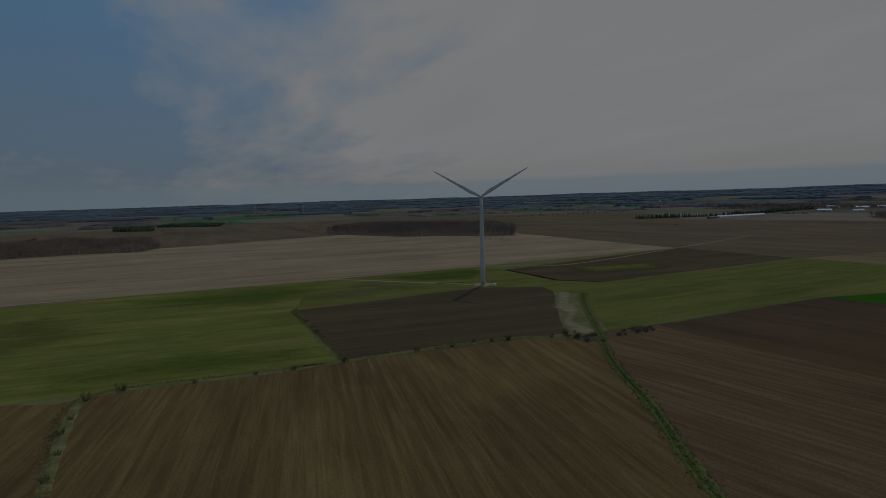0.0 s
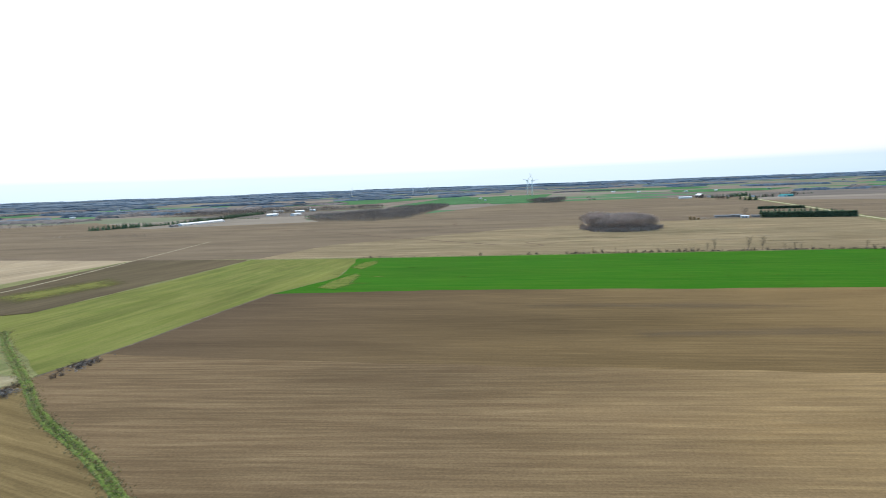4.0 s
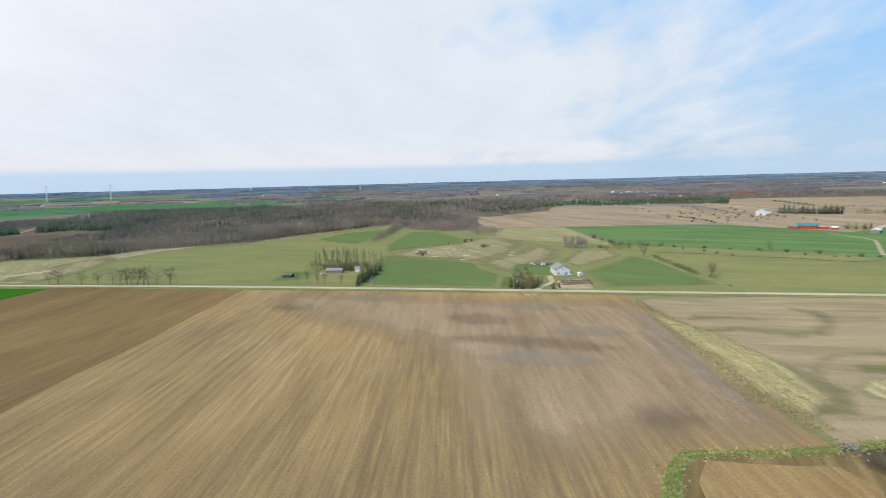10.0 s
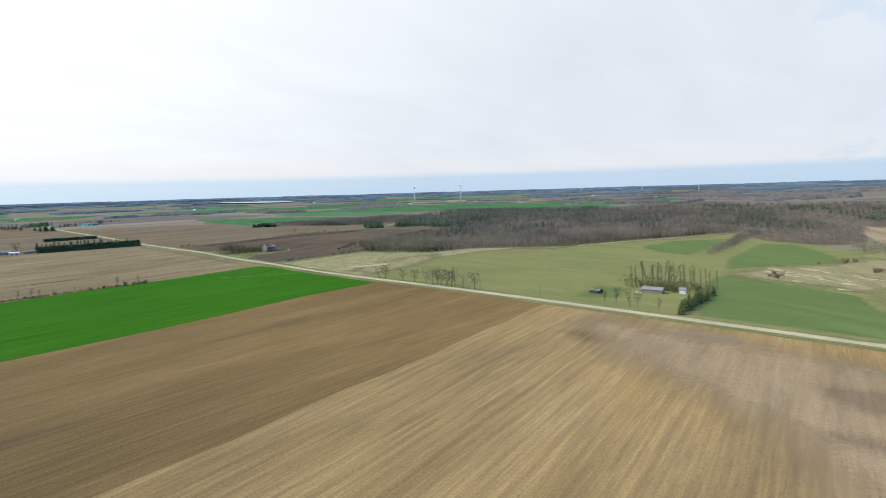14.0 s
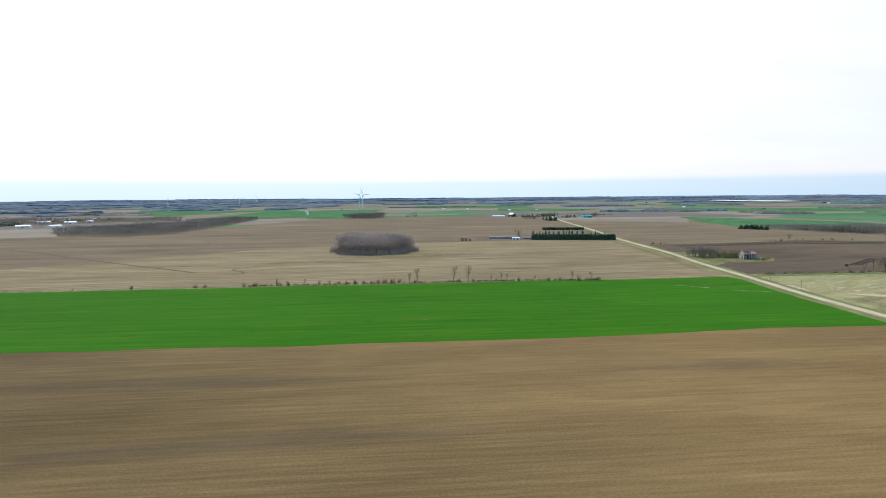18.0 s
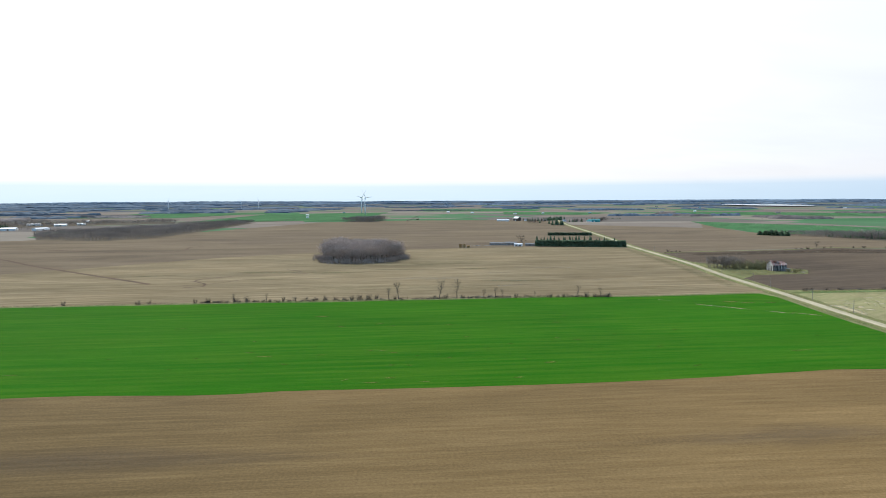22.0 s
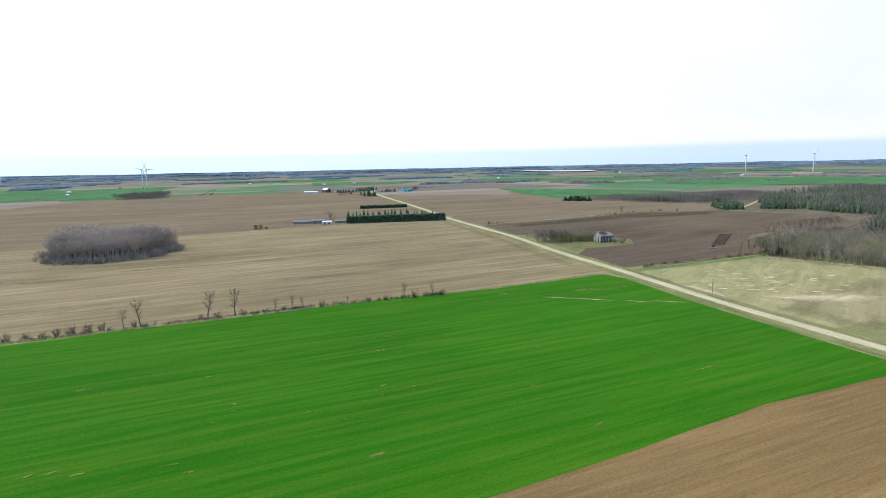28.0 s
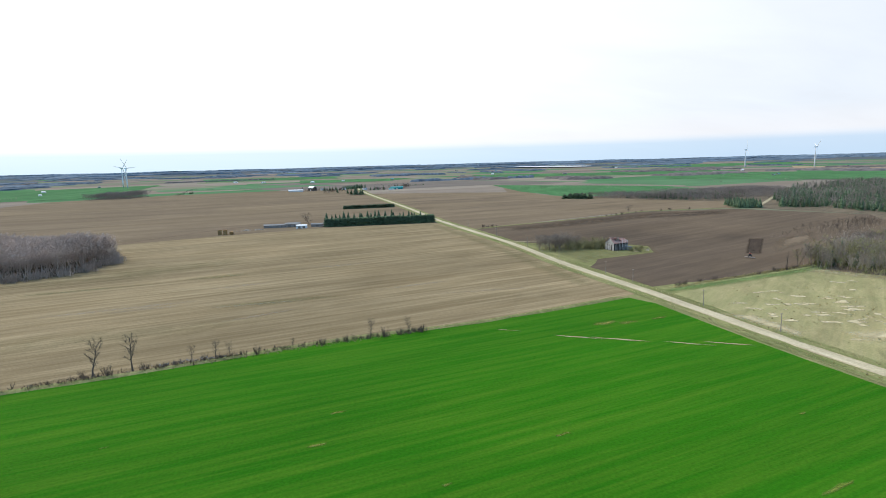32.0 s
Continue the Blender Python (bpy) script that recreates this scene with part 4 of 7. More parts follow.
soft_sheet("wet_grass_patch", [(294, -68), (298, -86), (294, -118), (284, -122), (280, -92), (281, -69)], "wet", 0.14, "patch of fresh green grass in a wet hollow", "grass", 12)
soft_sheet("wet_grass_edge", [(252, -30), (253, -40), (242, -40), (236, -28)], "wet", 0.21, "fresh green grass tuft", "grass", 8)
soft_sheet("weed_margin", [(420, -12), (352, -19), (307, -32), (283, -39), (258, -40), (240, -30), (238, -46), (262, -56), (284, -52), (310, -44), (356, -30), (416, -20)], "weed", 0.15, "olive weedy margin along a strip of dry grass", "grass", 6)
soft_sheet("weed_band", [(352, -24), (358, -52), (352, -80), (364, -93), (382, -97), (395, -90), (406, -98), (390, -116), (362, -110), (334, -90), (330, -70), (342, -48), (338, -28)], "weed", 0.13, "hook-shaped olive band of weeds", "grass", 12)
soft_sheet("weed_band", [(262, -50), (290, -62), (304, -78), (300, -110), (306, -130), (318, -120), (314, -84), (306, -62), (284, -46)], "weed", 0.13, "olive band of weeds round a green hollow", "grass", 11)
soft_sheet("weed_wisp", [(366, -28), (372, -60), (366, -74), (378, -66), (384, -34)], "weed", 0.13, "thin olive wisp of weeds", "grass", 8)
soft_sheet("pale_dust", [(330, -100), (320, -150), (340, -170), (356, -130)], "pale", 0.13, "pale dusty patch in a fallow field", "soil", 12)
sheet("tan_plot", [(208, 16), (206, -18), (196, -22), (150, -10), (140, 34), (196, 22)], TAN, 0.12, "small tan plot by the ditch", "field", 9, 1)
soft_sheet("wet_hollow", [(224, -30), (222, -60), (205, -60), (196, -30), (205, -22), (214, -24)], "black", 0.15, "dark wet hollow with dead stems", "hollow", 10)
soft_sheet("field_culvert_pad", beside(43, 62, -8.5, 4) + [(436, 58), (436, 47)], "bare", 0.17, "pale gravel field entrance", "entrance", 4)
soft_sheet("hay_green_margin", [*beside(655, 664, 10, 2), (660, 670), (680, 668), (665, 655), (560, 652)], "meadow", 0.18, "green grass margin", "grass", 5)
soft_sheet("worked_strip", [(752, 788), (764, 779), (686, 721), (675, 729)], "fresh", 0.16, "dark strip of just turned soil", "soil", 3, 1.5)
soft_sheet("pale_dust_strip", [(690, 718), (700, 716), (800, 748), (850, 790), (770, 776)], "dust", 0.13, "paler dry strip beside the turned soil", "soil", 14)
soft_sheet("ploughed_west_green", [(-470, 400), (-400, 380), (-370, 480), (-430, 520)], "olive", 0.14, "olive green streak in the ploughed field", "grass", 30)

soft_sheet("thin_wheat_edge", [(-178, 446), (-179, 487), (-168, 528), (-158, 514), (-150, 463), (-157, 439)], "thin", 0.19, "bare tan patch at the wheat's edge", "bare spot", 5, 1.2)
soft_sheet("thin_wheat_edge", [(-190, 565), (-188, 604), (-173, 620), (-165, 595), (-169, 545)], "thin", 0.19, "bare tan patch at the wheat's edge", "bare spot", 5, 1.2)

# bare streaks and spots in the wheat
SPOTS = [(423, 610, 16, 2.2), (438, 598, 18, 2.6), (460, 580, 15, 2.0), (474, 573, 14, 2.4), (400, 634, 10, 1.0), (448, 622, 10, 4.5), (459, 618, 9, 4), (478, 617, 8, 2.5), (142, 591, 9, 2.4), (183, 565, 5, 1.6), (159, 559, 4, 1.5), (235, 527, 3, 1.2), (194, 496, 3.5, 1.4), (251, 451, 4, 1.3), (194, 454, 4, 1.6), (271, 473, 4.5, 1.7), (157, 494, 5, 1.2), (129, 493, 7, 1.1), (337, 498, 3, 1.2), (185, 448, 6, 1.1), (209, 448, 4, 1.2), (364, 536, 4, 1.2), (307, 580, 4, 1.3), (407, 485, 10, 1.1), (296, 561, 5, 1.4), (100, 520, 5, 1.3), (60, 560, 6, 1.2), (20, 470, 7, 1.5), (-60, 500, 9, 2.0), (-120, 560, 10, 2.5), (-150, 470, 22, 4.0), (-175, 520, 20, 3.0), (-140, 505, 12, 2.0)]
for k, (x, y, a, b) in enumerate(SPOTS):
    a, b = a * 0.75, b * (0.5 if k < 5 else 0.8)
    lean = -0.75 if k < 5 else 0.05
    n = 14
    pts = []
    for i in range(n):
        t = 2 * math.pi * i / n
        r = 1 + 0.5 * noise.noise((x + math.cos(t) * 2, y + math.sin(t) * 2, k))
        u, v = a * r * math.cos(t), b * r * math.sin(t)
        pts.append((x + u * math.cos(lean) - v * math.sin(lean), y + u * math.sin(lean) + v * math.cos(lean)))
    soft_sheet("bare_spot", pts, "bare" if k < 5 else "thin", 0.17, "thin spot of bare soil in the wheat", "bare spot", b * 0.8, max(0.35, b / 4))

# bleached spots on the rough pasture


def patches(name, kind, lift, label, category, n, centre, spread, long, wide, turn, apart, rim, keep):
    """Scattered patches that keep clear of each other."""
    placed = []
    for k in range(n * 6):
        x, y = centre[0] + rng.normal(0, spread[0]), centre[1] + rng.normal(0, spread[1])
        a, b = rng.uniform(*long), rng.uniform(*wide)
        if len(placed) >= n or not keep(x, y) or any(math.hypot(x - p, y - q) < apart * (a + r) / 2 for p, q, r in placed):
            continue
        placed.append((x, y, a))
        t0 = radians(turn + rng.normal(0, 14))
        pts = []
        for i in range(14):
            t = 2 * math.pi * i / 14
            r = 1 + 0.9 * noise.noise((x + 1.6 * math.cos(t), y + 1.6 * math.sin(t), k))
            u, v = a * r * math.cos(t), b * r * math.sin(t)
            pts.append((x + u * math.cos(t0) - v * math.sin(t0), y + u * math.sin(t0) + v * math.cos(t0)))
        soft_sheet(name, pts, kind, lift, label, category, b * rim, max(0.5, b / 4))


patches("bleached_spot", "bleach", 0.18, "bleached patch of dead grass", "grass patch", 46, (560, 586), (30, 20), (1.8, 4.6), (1.3, 3.4), -30, 1.0, 0.4, lambda x, y: x > road_x(y) + 16 and y < 640)
patches("bleached_spot", "bleach", 0.18, "bleached patch of dead grass", "grass patch", 16, (600, 596), (34, 24), (2.5, 7), (1.2, 2.6), -35, 1.0, 0.45, lambda x, y: x > road_x(y) + 16 and y < 645)
soft_sheet("bleached_edge", [(523, 548), (530, 566), (584, 546), (600, 520), (560, 522)], "bleach", 0.16, "wide bleached patch of dead grass", "grass patch", 12, 1.5)
soft_sheet("bleached_roadside", [(509, 612), (524, 600), (519, 569), (506, 560)], "bleach", 0.16, "bleached grass beside the road", "grass patch", 7, 1.2)
patches("sand_spot", "bleach", 0.2, "bare sandy patch in rough pasture", "sand", 12, (690, 150), (16, 22), (4, 14), (2.5, 7), 60, 0.8, 0.5, lambda x, y: True)
patches("sand_spot", "bleach", 0.2, "bare sandy patch in rough pasture", "sand", 18, (680, 95), (36, 28), (3, 10), (1.8, 5), 60, 0.9, 0.5, lambda x, y: True)
soft_sheet("dark_plough_band", [(600, 1008), (720, 1030), (870, 1050), (1000, 1010), (940, 960), (800, 980), (680, 960), (590, 960)], "turned", 0.14, "darker damp band of ploughed soil", "soil", 36)

patches("thin_spot", "thin", 0.18, "thin pale spot in the wheat", "bare spot", 40, (180, 500), (110, 35), (1.2, 3.5), (0.5, 0.9), 2, 2.0, 0.9, lambda x, y: 446 < y < 630 and -120 < x < 440)
strip("road", ROAD, [(-2.9, 0.40), (-2.0, 0.46), (0, 0.50), (2.0, 0.46), (2.9, 0.40)], GRAVEL, "pale straight gravel road", "road")
for sgn in (-1, 1):
    prof = [(sgn * 2.8, 0.39), (sgn * 4.6, 0.28), (sgn * 6.2, 0.07), (sgn * 7.6, 0.08), (sgn * 10.5, 0.19)]
    strip("road_verge", ROAD, prof if sgn > 0 else prof[::-1], VERGE, "grassy roadside bank and shallow ditch", "verge", ragged=0.12)
    strip("road_shoulder", ROAD, [(sgn * 2.7, 0.41), (sgn * 3.8, 0.345)][::sgn], BARE, "loose sandy road shoulder", "shoulder", ragged=0.2)
DITCHLINE = [(-324, 303), (-288, 272), (-222, 221), (-178, 186), (-128, 155), (-72, 117), (0, 90), (60, 70), (150, 44), (203, 26), (212, 16), (213, -6), (217, -25), (222, -46), (240, -110)]
strip("ditch", DITCHLINE, [(-2.1, 0.14), (-1.3, 0.38), (-0.5, 0.10), (0.1, 0.06), (0.6, 0.12), (1.4, 0.40), (2.1, 0.14)], DITCH, "grassy drainage ditch with low banks", "ditch", ragged=0.25, step=5)
LANELINE = [(-600, -400), (-583, -113), (-563, 40), (-549, 129), (-540, 166), (-515, 190), (-479, 215), (-448, 240), (-420, 260)]
strip("farm_lane", LANELINE, [(-2.4, 0.13), (0, 0.20), (2.4, 0.13)], LANE, "pale gravel lane to the turbine", "lane", lift=0.02, ragged=0.15)
soft_sheet("lane_green_strip", [(-523, 199), (-518, 322), (-480, 319), (-444, 279), (-458, 240)], "hay", 0.14, "lush green grass beside a lane", "grass", 16)
soft_sheet("excavation", [(-451, 238), (-437, 262), (-433, 258), (-446, 234)], "black", 0.19, "dark trench dug beside a lane", "trench", 2.0, 0.8)
strip("field_track", [(-546, 165), (-527, 337), (-473, 424), (-514, 670), (-560, 900)], [(-1.8, 0.14), (1.8, 0.14)], LANE, "faint field track", "track", ragged=0.2)
strip("fence_bank_west", [(-175, -38), (-225, -37), (-267, -33), (-268, -16), (-255, 53), (-254, 79), (-242, 171), (-218, 204)], [(-2.2, 0.13), (0, 0.5), (2.2, 0.13)], VERGE, "weedy fence bank", "bank", ragged=0.4, step=6)
strip("fence_bank_hay", [(-403, 91), (-357, 88), (-300, 80), (-254, 79)], [(-1.6, 0.13), (0, 0.4), (1.6, 0.13)], VERGE, "weedy fence bank", "bank", ragged=0.4, step=6)
strip("fence_bank_olive", [(-222, 226), (-214, 283), (-211, 340), (-204, 423)], [(-1.0, 0.14), (0, 0.3), (1.0, 0.14)], LITTER, "dark narrow fence bank", "bank", ragged=0.3, step=6)
strip("fence_bank_north", [(-345, 640), (-205, 640), (28, 647), (140, 652), (233, 652), (325, 657), (393, 653), (490, 660)], [(-2.6, 0.14), (-1.0, 0.45), (0.6, 0.5), (2.4, 0.13)], VERGE, "weedy fence bank between wheat and stubble", "bank", ragged=0.4, step=6)
strip("fence_bank_east", [(536, 664), (600, 664), (657, 666), (680, 672)], [(-2.0, 0.13), (0, 0.5), (2.0, 0.13)], VERGE, "bushy bank", "bank", ragged=0.4, step=6)
strip("fence_bank_plough", [(585, 1014), (596, 1020), (781, 1042), (870, 1068), (1005, 1035)], [(-2.5, 0.13), (0, 0.6), (2.5, 0.13)], VERGE, "bushy bank behind the ploughed field", "bank", ragged=0.4, step=8)
strip("hedge_bank_south", [(700, -58), (650, -72), (575, -78), (520, -84), (470, -92)], [(-2.5, 0.1), (0, 0.5), (2.5, 0.1)], VERGE, "bushy pasture bank", "bank", ragged=0.4, step=8)
strip("creek_bank_south", [(735, -66), (690, -150), (640, -230), (618, -290), (600, -400)], [(-3, 0.13), (0, 0.4), (3, 0.13)], VERGE, "grassy creek bank", "bank", ragged=0.5, step=8)
strip("farm_drive", [(452, 49), (466, 45), (480, 38), (492, 33), (505, 33), (520, 33)], [(-2.2, 0.16), (0, 0.22), (2.2, 0.16)], BARE, "curved pale gravel driveway", "driveway", lift=0.08, step=4)
strip("ruin_drive", [(551, 893), (566, 888), (580, 880), (590, 868)], [(-1.6, 0.16), (0, 0.2), (1.6, 0.16)], LANE, "overgrown driveway", "driveway", step=5)
strip("south_road", [(880, -440), (1000, -560), (1170, -760), (1400, -1000)], [(-4, 0.2), (0, 0.3), (4, 0.2)], GRAVEL, "pale gravel side road", "road")
strip("south_road_east", [(1150, -610), (1250, -560), (1500, -520), (1900, -500)], [(-4, 0.2), (0, 0.3), (4, 0.2)], GRAVEL, "pale gravel side road", "road")
TRACK = field_mat("wheel_track", (0.15, 0.10, 0.07), (0.12, 0.085, 0.06), (0.19, 0.135, 0.09), 0, 2, 0.4, 20, 0.3, 36)
for pts, w in (([(-900, 1340), (-448, 1074), (-250, 915), (-47, 756)], 2.6), ([(-700, 1230), (-519, 1178), (-424, 1180), (-300, 1120), (-190, 1095), (-163, 1130), (-171, 1207), (-60, 1222), (61, 1231), (110, 1240)], 2.2), ([(-430, 1150), (-330, 1165)], 2.0), ([(-6, 731), (9, 738), (4, 756), (-11, 772), (-8, 790), (14, 806)], 1.4), ([(-20, 742), (10, 752), (30, 775)], 1.0), ([(60, 860), (80, 842), (70, 830), (92, 822)], 1.2), ([(160, 1098), (300, 1210), (420, 1230)], 2.0)):
    strip("tractor_track", pts, [(-w, 0.13), (w, 0.13)], TRACK, "dark tractor track across the field", "track", ragged=0.2, step=8)

# ---- tree templates ----


class Soup:
    """Triangles gathered from many templates."""

    def __init__(self):
        self.v, self.t, self.k, self.n = [], [], [], 0

    def add(self, tpl, x, y, z, s=1.0, turn=0.0, flat=1.0):
        v, t = tpl
        c, d = math.cos(turn), math.sin(turn)
        w = np.empty_like(v)
        w[:, 0] = (v[:, 0] * c - v[:, 1] * d) * s * flat + x
        w[:, 1] = (v[:, 0] * d + v[:, 1] * c) * s * flat + y
        w[:, 2] = v[:, 2] * s + z
        self.v.append(w)
        self.t.append(t + self.n)
        self.k.append(np.full(len(v), 0.45 * noise.noise((x / 45, y / 45, 4.4)) + 0.3 * noise.noise((x * 7.1, y * 7.3, 1.9)), np.float32))
        self.n += len(v)

    def mesh(self, name, mat):
        me = mesh_tris(name, np.concatenate(self.v), np.concatenate(self.t), mat)
        me.attributes.new("tone", "FLOAT", "POINT").data.foreach_set("value", np.concatenate(self.k))
        return me


class Sticks:
    """Builds a template of tapered limbs and thin twigs."""

    def __init__(self):
        self.v, self.t = [], []

    def limb(self, a, b, ra, rb, n=3):
        a, b = np.array(a, float), np.array(b, float)
        d = b - a
        d = d / (np.linalg.norm(d) + 1e-9)
        u = np.cross(d, (0, 0, 1.0)) if abs(d[2]) < 0.95 else np.cross(d, (1.0, 0, 0))
        u /= np.linalg.norm(u)
        w = np.cross(d, u)
        k = len(self.v)
        for p, r in ((a, ra), (b, rb)):
            for i in range(n):
                t = 2 * math.pi * i / n
                self.v.append(p + r * (u * math.cos(t) + w * math.sin(t)))
        for i in range(n):
            j = (i + 1) % n
            self.t += [(k + i, k + j, k + n + j), (k + i, k + n + j, k + n + i)]

    def twig(self, a, b, r, rnd):
        a, b = np.array(a, float), np.array(b, float)
        side = rnd.normal(size=3)
        side = np.cross(b - a, side)
        side *= r / (np.linalg.norm(side) + 1e-9)
        k = len(self.v)
        self.v += [a - side, a + side, b]
        self.t.append((k, k + 1, k + 2))

    def done(self):
        return np.array(self.v, float), np.array(self.t, int)


def bare_tree(seed, spread=0.3, limbs=14, subs=5, twigs=4, first=0.25, thick=0.018, up=0.7, twig_r=0.0045, fork=False):
    """A leafless tree one unit high: trunk and crown templates."""
    rnd = np.random.default_rng(seed)
    tr, cr = Sticks(), Sticks()
    steps = 6
    pts = [np.zeros(3)]
    drift = rnd.normal(0, 0.018, 2)
    for i in range(steps):
        q = pts[-1] + np.array([drift[0] + rnd.normal(0, 0.012), drift[1] + rnd.normal(0, 0.012), 0.94 / steps])
        pts.append(q)
    for i in range(steps):
        tr.limb(pts[i], pts[i + 1], thick * (1 - 0.85 * i / steps) * (1.35 if i == 0 else 1), thick * (1 - 0.85 * (i + 1) / steps), 5)

    def along(h):
        f = np.clip(h / 0.94, 0, 0.999) * steps
        i = int(f)
        return pts[i] + (pts[i + 1] - pts[i]) * (f - i)

    for k in range(limbs):
        h = first + (0.90 - first) * (k + rnd.uniform(-0.3, 0.3)) / limbs
        h = min(max(h, first * 0.8), 0.92)
        a = along(h)
        t = k * 2.4 + rnd.uniform(-0.5, 0.5)
        shape = math.sin(math.pi * min(1, max(0.08, (h - first * 0.7) / (1.05 - first * 0.7)))) ** 0.7
        ln = spread * (0.55 + 0.75 * shape) * rnd.uniform(0.75, 1.2)
        rise = up * rnd.uniform(0.6, 1.2)
        d = np.array([math.cos(t), math.sin(t), rise])
        d /= np.linalg.norm(d)
        b = a + d * ln
        b[2] = min(b[2], 1.0)
        r = thick * 0.52 * (1 - h * 0.6)
        mid = a + (b - a) * 0.5 + rnd.normal(0, 0.012, 3)
        cr.limb(a, mid, r, r * 0.65)
        cr.limb(mid, b, r * 0.65, r * 0.2)
        for j in range(subs):
            f = 0.25 + 0.75 * (j + rnd.uniform(0, 0.8)) / subs
            p = a + (mid - a) * (f * 2) if f < 0.5 else mid + (b - mid) * (f * 2 - 1)
            e = d + rnd.normal(0, 0.55, 3) + np.array([0, 0, 0.25])
            e /= np.linalg.norm(e)
            q = p + e * ln * rnd.uniform(0.28, 0.5)
            cr.twig(p, q, twig_r * 1.3, rnd)
            for m in range(twigs):
                g = p + (q - p) * rnd.uniform(0.25, 1.0)
                e2 = e + rnd.normal(0, 0.7, 3)
                e2 /= np.linalg.norm(e2)
                cr.twig(g, g + e2 * ln * rnd.uniform(0.12, 0.28), twig_r, rnd)
    return tr.done(), cr.done()


def shrub(seed, stems=26, spread=0.6, twigs=5, r=0.02):
    rnd = np.random.default_rng(seed)
    s = Sticks()
    for k in range(stems):
        t, o = rnd.uniform(0, 6.28), rnd.uniform(0, spread * 0.6)
        a = np.array([math.cos(t) * o, math.sin(t) * o, 0])
        lean = rnd.uniform(0.1, 0.55)
        ln = rnd.uniform(0.5, 1.0)
        d = np.array([math.cos(t) * lean, math.sin(t) * lean, 1.0])
        d /= np.linalg.norm(d)
        b = a + d * ln
        s.limb(a, b, r, r * 0.35)
        for m in range(twigs):
            p = a + (b - a) * rnd.uniform(0.3, 1)
            e = d + rnd.normal(0, 0.6, 3)
            e /= np.linalg.norm(e)
            s.twig(p, p + e * ln * rnd.uniform(0.2, 0.45), r * 0.6, rnd)
    return s.done()


def conifer(seed, width=0.2, layers=15, per=10, low=0.08, power=1.0, droop=0.35, fill=True):
    """Needle crown one unit high, layered sprays round a dark core."""
    rnd = np.random.default_rng(seed)
    s = Sticks()
    for k in range(layers):
        h = low + (0.97 - low) * k / layers
        w = width * (1 - (h - low) / (1.0 - low)) ** power * rnd.uniform(0.82, 1.12) + 0.012
        for j in range(per):
            t = 6.28 * j / per + k * 0.7 + rnd.uniform(-0.25, 0.25)
            ww = w * rnd.uniform(0.75, 1.2)
            a = np.array([0, 0, h + 0.05])
            tip = np.array([math.cos(t) * ww, math.sin(t) * ww, h - droop * ww + rnd.uniform(-0.012, 0.012)])
            side = np.array([-math.sin(t), math.cos(t), 0]) * ww * 0.42
            mid = a + (tip - a) * 0.6
            i = len(s.v)
            s.v += [a, mid + side, tip, mid - side + np.array([0, 0, -0.01])]
            s.t += [(i, i + 1, i + 2), (i, i + 2, i + 3)]
    if fill:
        n = 7
        i = len(s.v)
        for k, (h, f) in enumerate(((low, 0.45), (low + 0.02, 0.72), (0.55, 0.62), (0.98, 0.02))):
            w = width * (1 - (h - low) / (1.0 - low)) ** power * f + 0.004
            for j in range(n):
                t = 6.28 * j / n
                s.v.append(np.array([math.cos(t) * w, math.sin(t) * w, h]))
        for k in range(3):
            for j in range(n):
                q = (j + 1) % n
                a, b = i + k * n, i + (k + 1) * n
                s.t += [(a + j, a + q, b + q), (a + j, b + q, b + j)]
    tr = Sticks()
    tr.limb((0, 0, 0), (0, 0, low + 0.1), 0.016, 0.012, 5)
    return tr.done(), s.done()


def to_meshes(kind, pair, wood, leaf):
    return mesh_tris(kind + "_trunk", *pair[0], wood), mesh_tris(kind + "_crown", *pair[1], leaf)


BROAD = [to_meshes("bare_tree", bare_tree(s, 0.34, 16, 6, 5, 0.22, 0.024), BARK, TWIGD) for s in (1, 2, 3, 4)]
TALL = [to_meshes("bare_tree", bare_tree(s, 0.24, 15, 6, 5, 0.25, 0.028, 1.05, 0.0036), BARK, TWIGD) for s in (5, 6, 7)]
SLIM = [to_meshes("poplar", bare_tree(s, 0.12, 16, 4, 4, 0.25, 0.014, 2.4, 0.003), BARK, TWIGD) for s in (11, 12, 13)]
OLIVE = [to_meshes("olive_tree", bare_tree(s, 0.3, 18, 7, 6, 0.15, 0.02), BARK, BUD) for s in (25, 26)]
BIRCH = [to_meshes("birch", bare_tree(s, 0.2, 14, 4, 4, 0.35, 0.03, 1.1), PALEBARK, TWIG) for s in (21, 22)]
SPRUCE = [to_meshes("spruce", conifer(s, 0.2, 16, 11), BARK, NEEDLE) for s in (31, 32, 33)]
THICK = [to_meshes("hedge_spruce", conifer(s, 0.36, 15, 13, 0.02, 0.22, 0.15), BARK, NEEDLE) for s in (41, 42)]
ROUNDCON = [to_meshes("round_spruce", conifer(s, 0.36, 14, 13, 0.04, 0.5, 0.12), BARK, NEEDLE) for s in (44, 45)]
CEDARS = [to_meshes("cedar", conifer(s, 0.24, 14, 12, 0.02, 0.55, 0.1), BARK, CEDAR) for s in (51, 52, 53)]
GREYB = [to_meshes("grey_tree", bare_tree(s, 0.34, 16, 6, 5, 0.18, 0.02), BARK, TWIG) for s in (8, 9)]
SHRUB = [mesh_tris("shrub_stems", *shrub(s), TWIGD) for s in (61, 62, 63)]
BUDDING = [mesh_tris("budding_stems", *shrub(s, 40, 0.7, 8, 0.024), BUD) for s in (64, 65)]


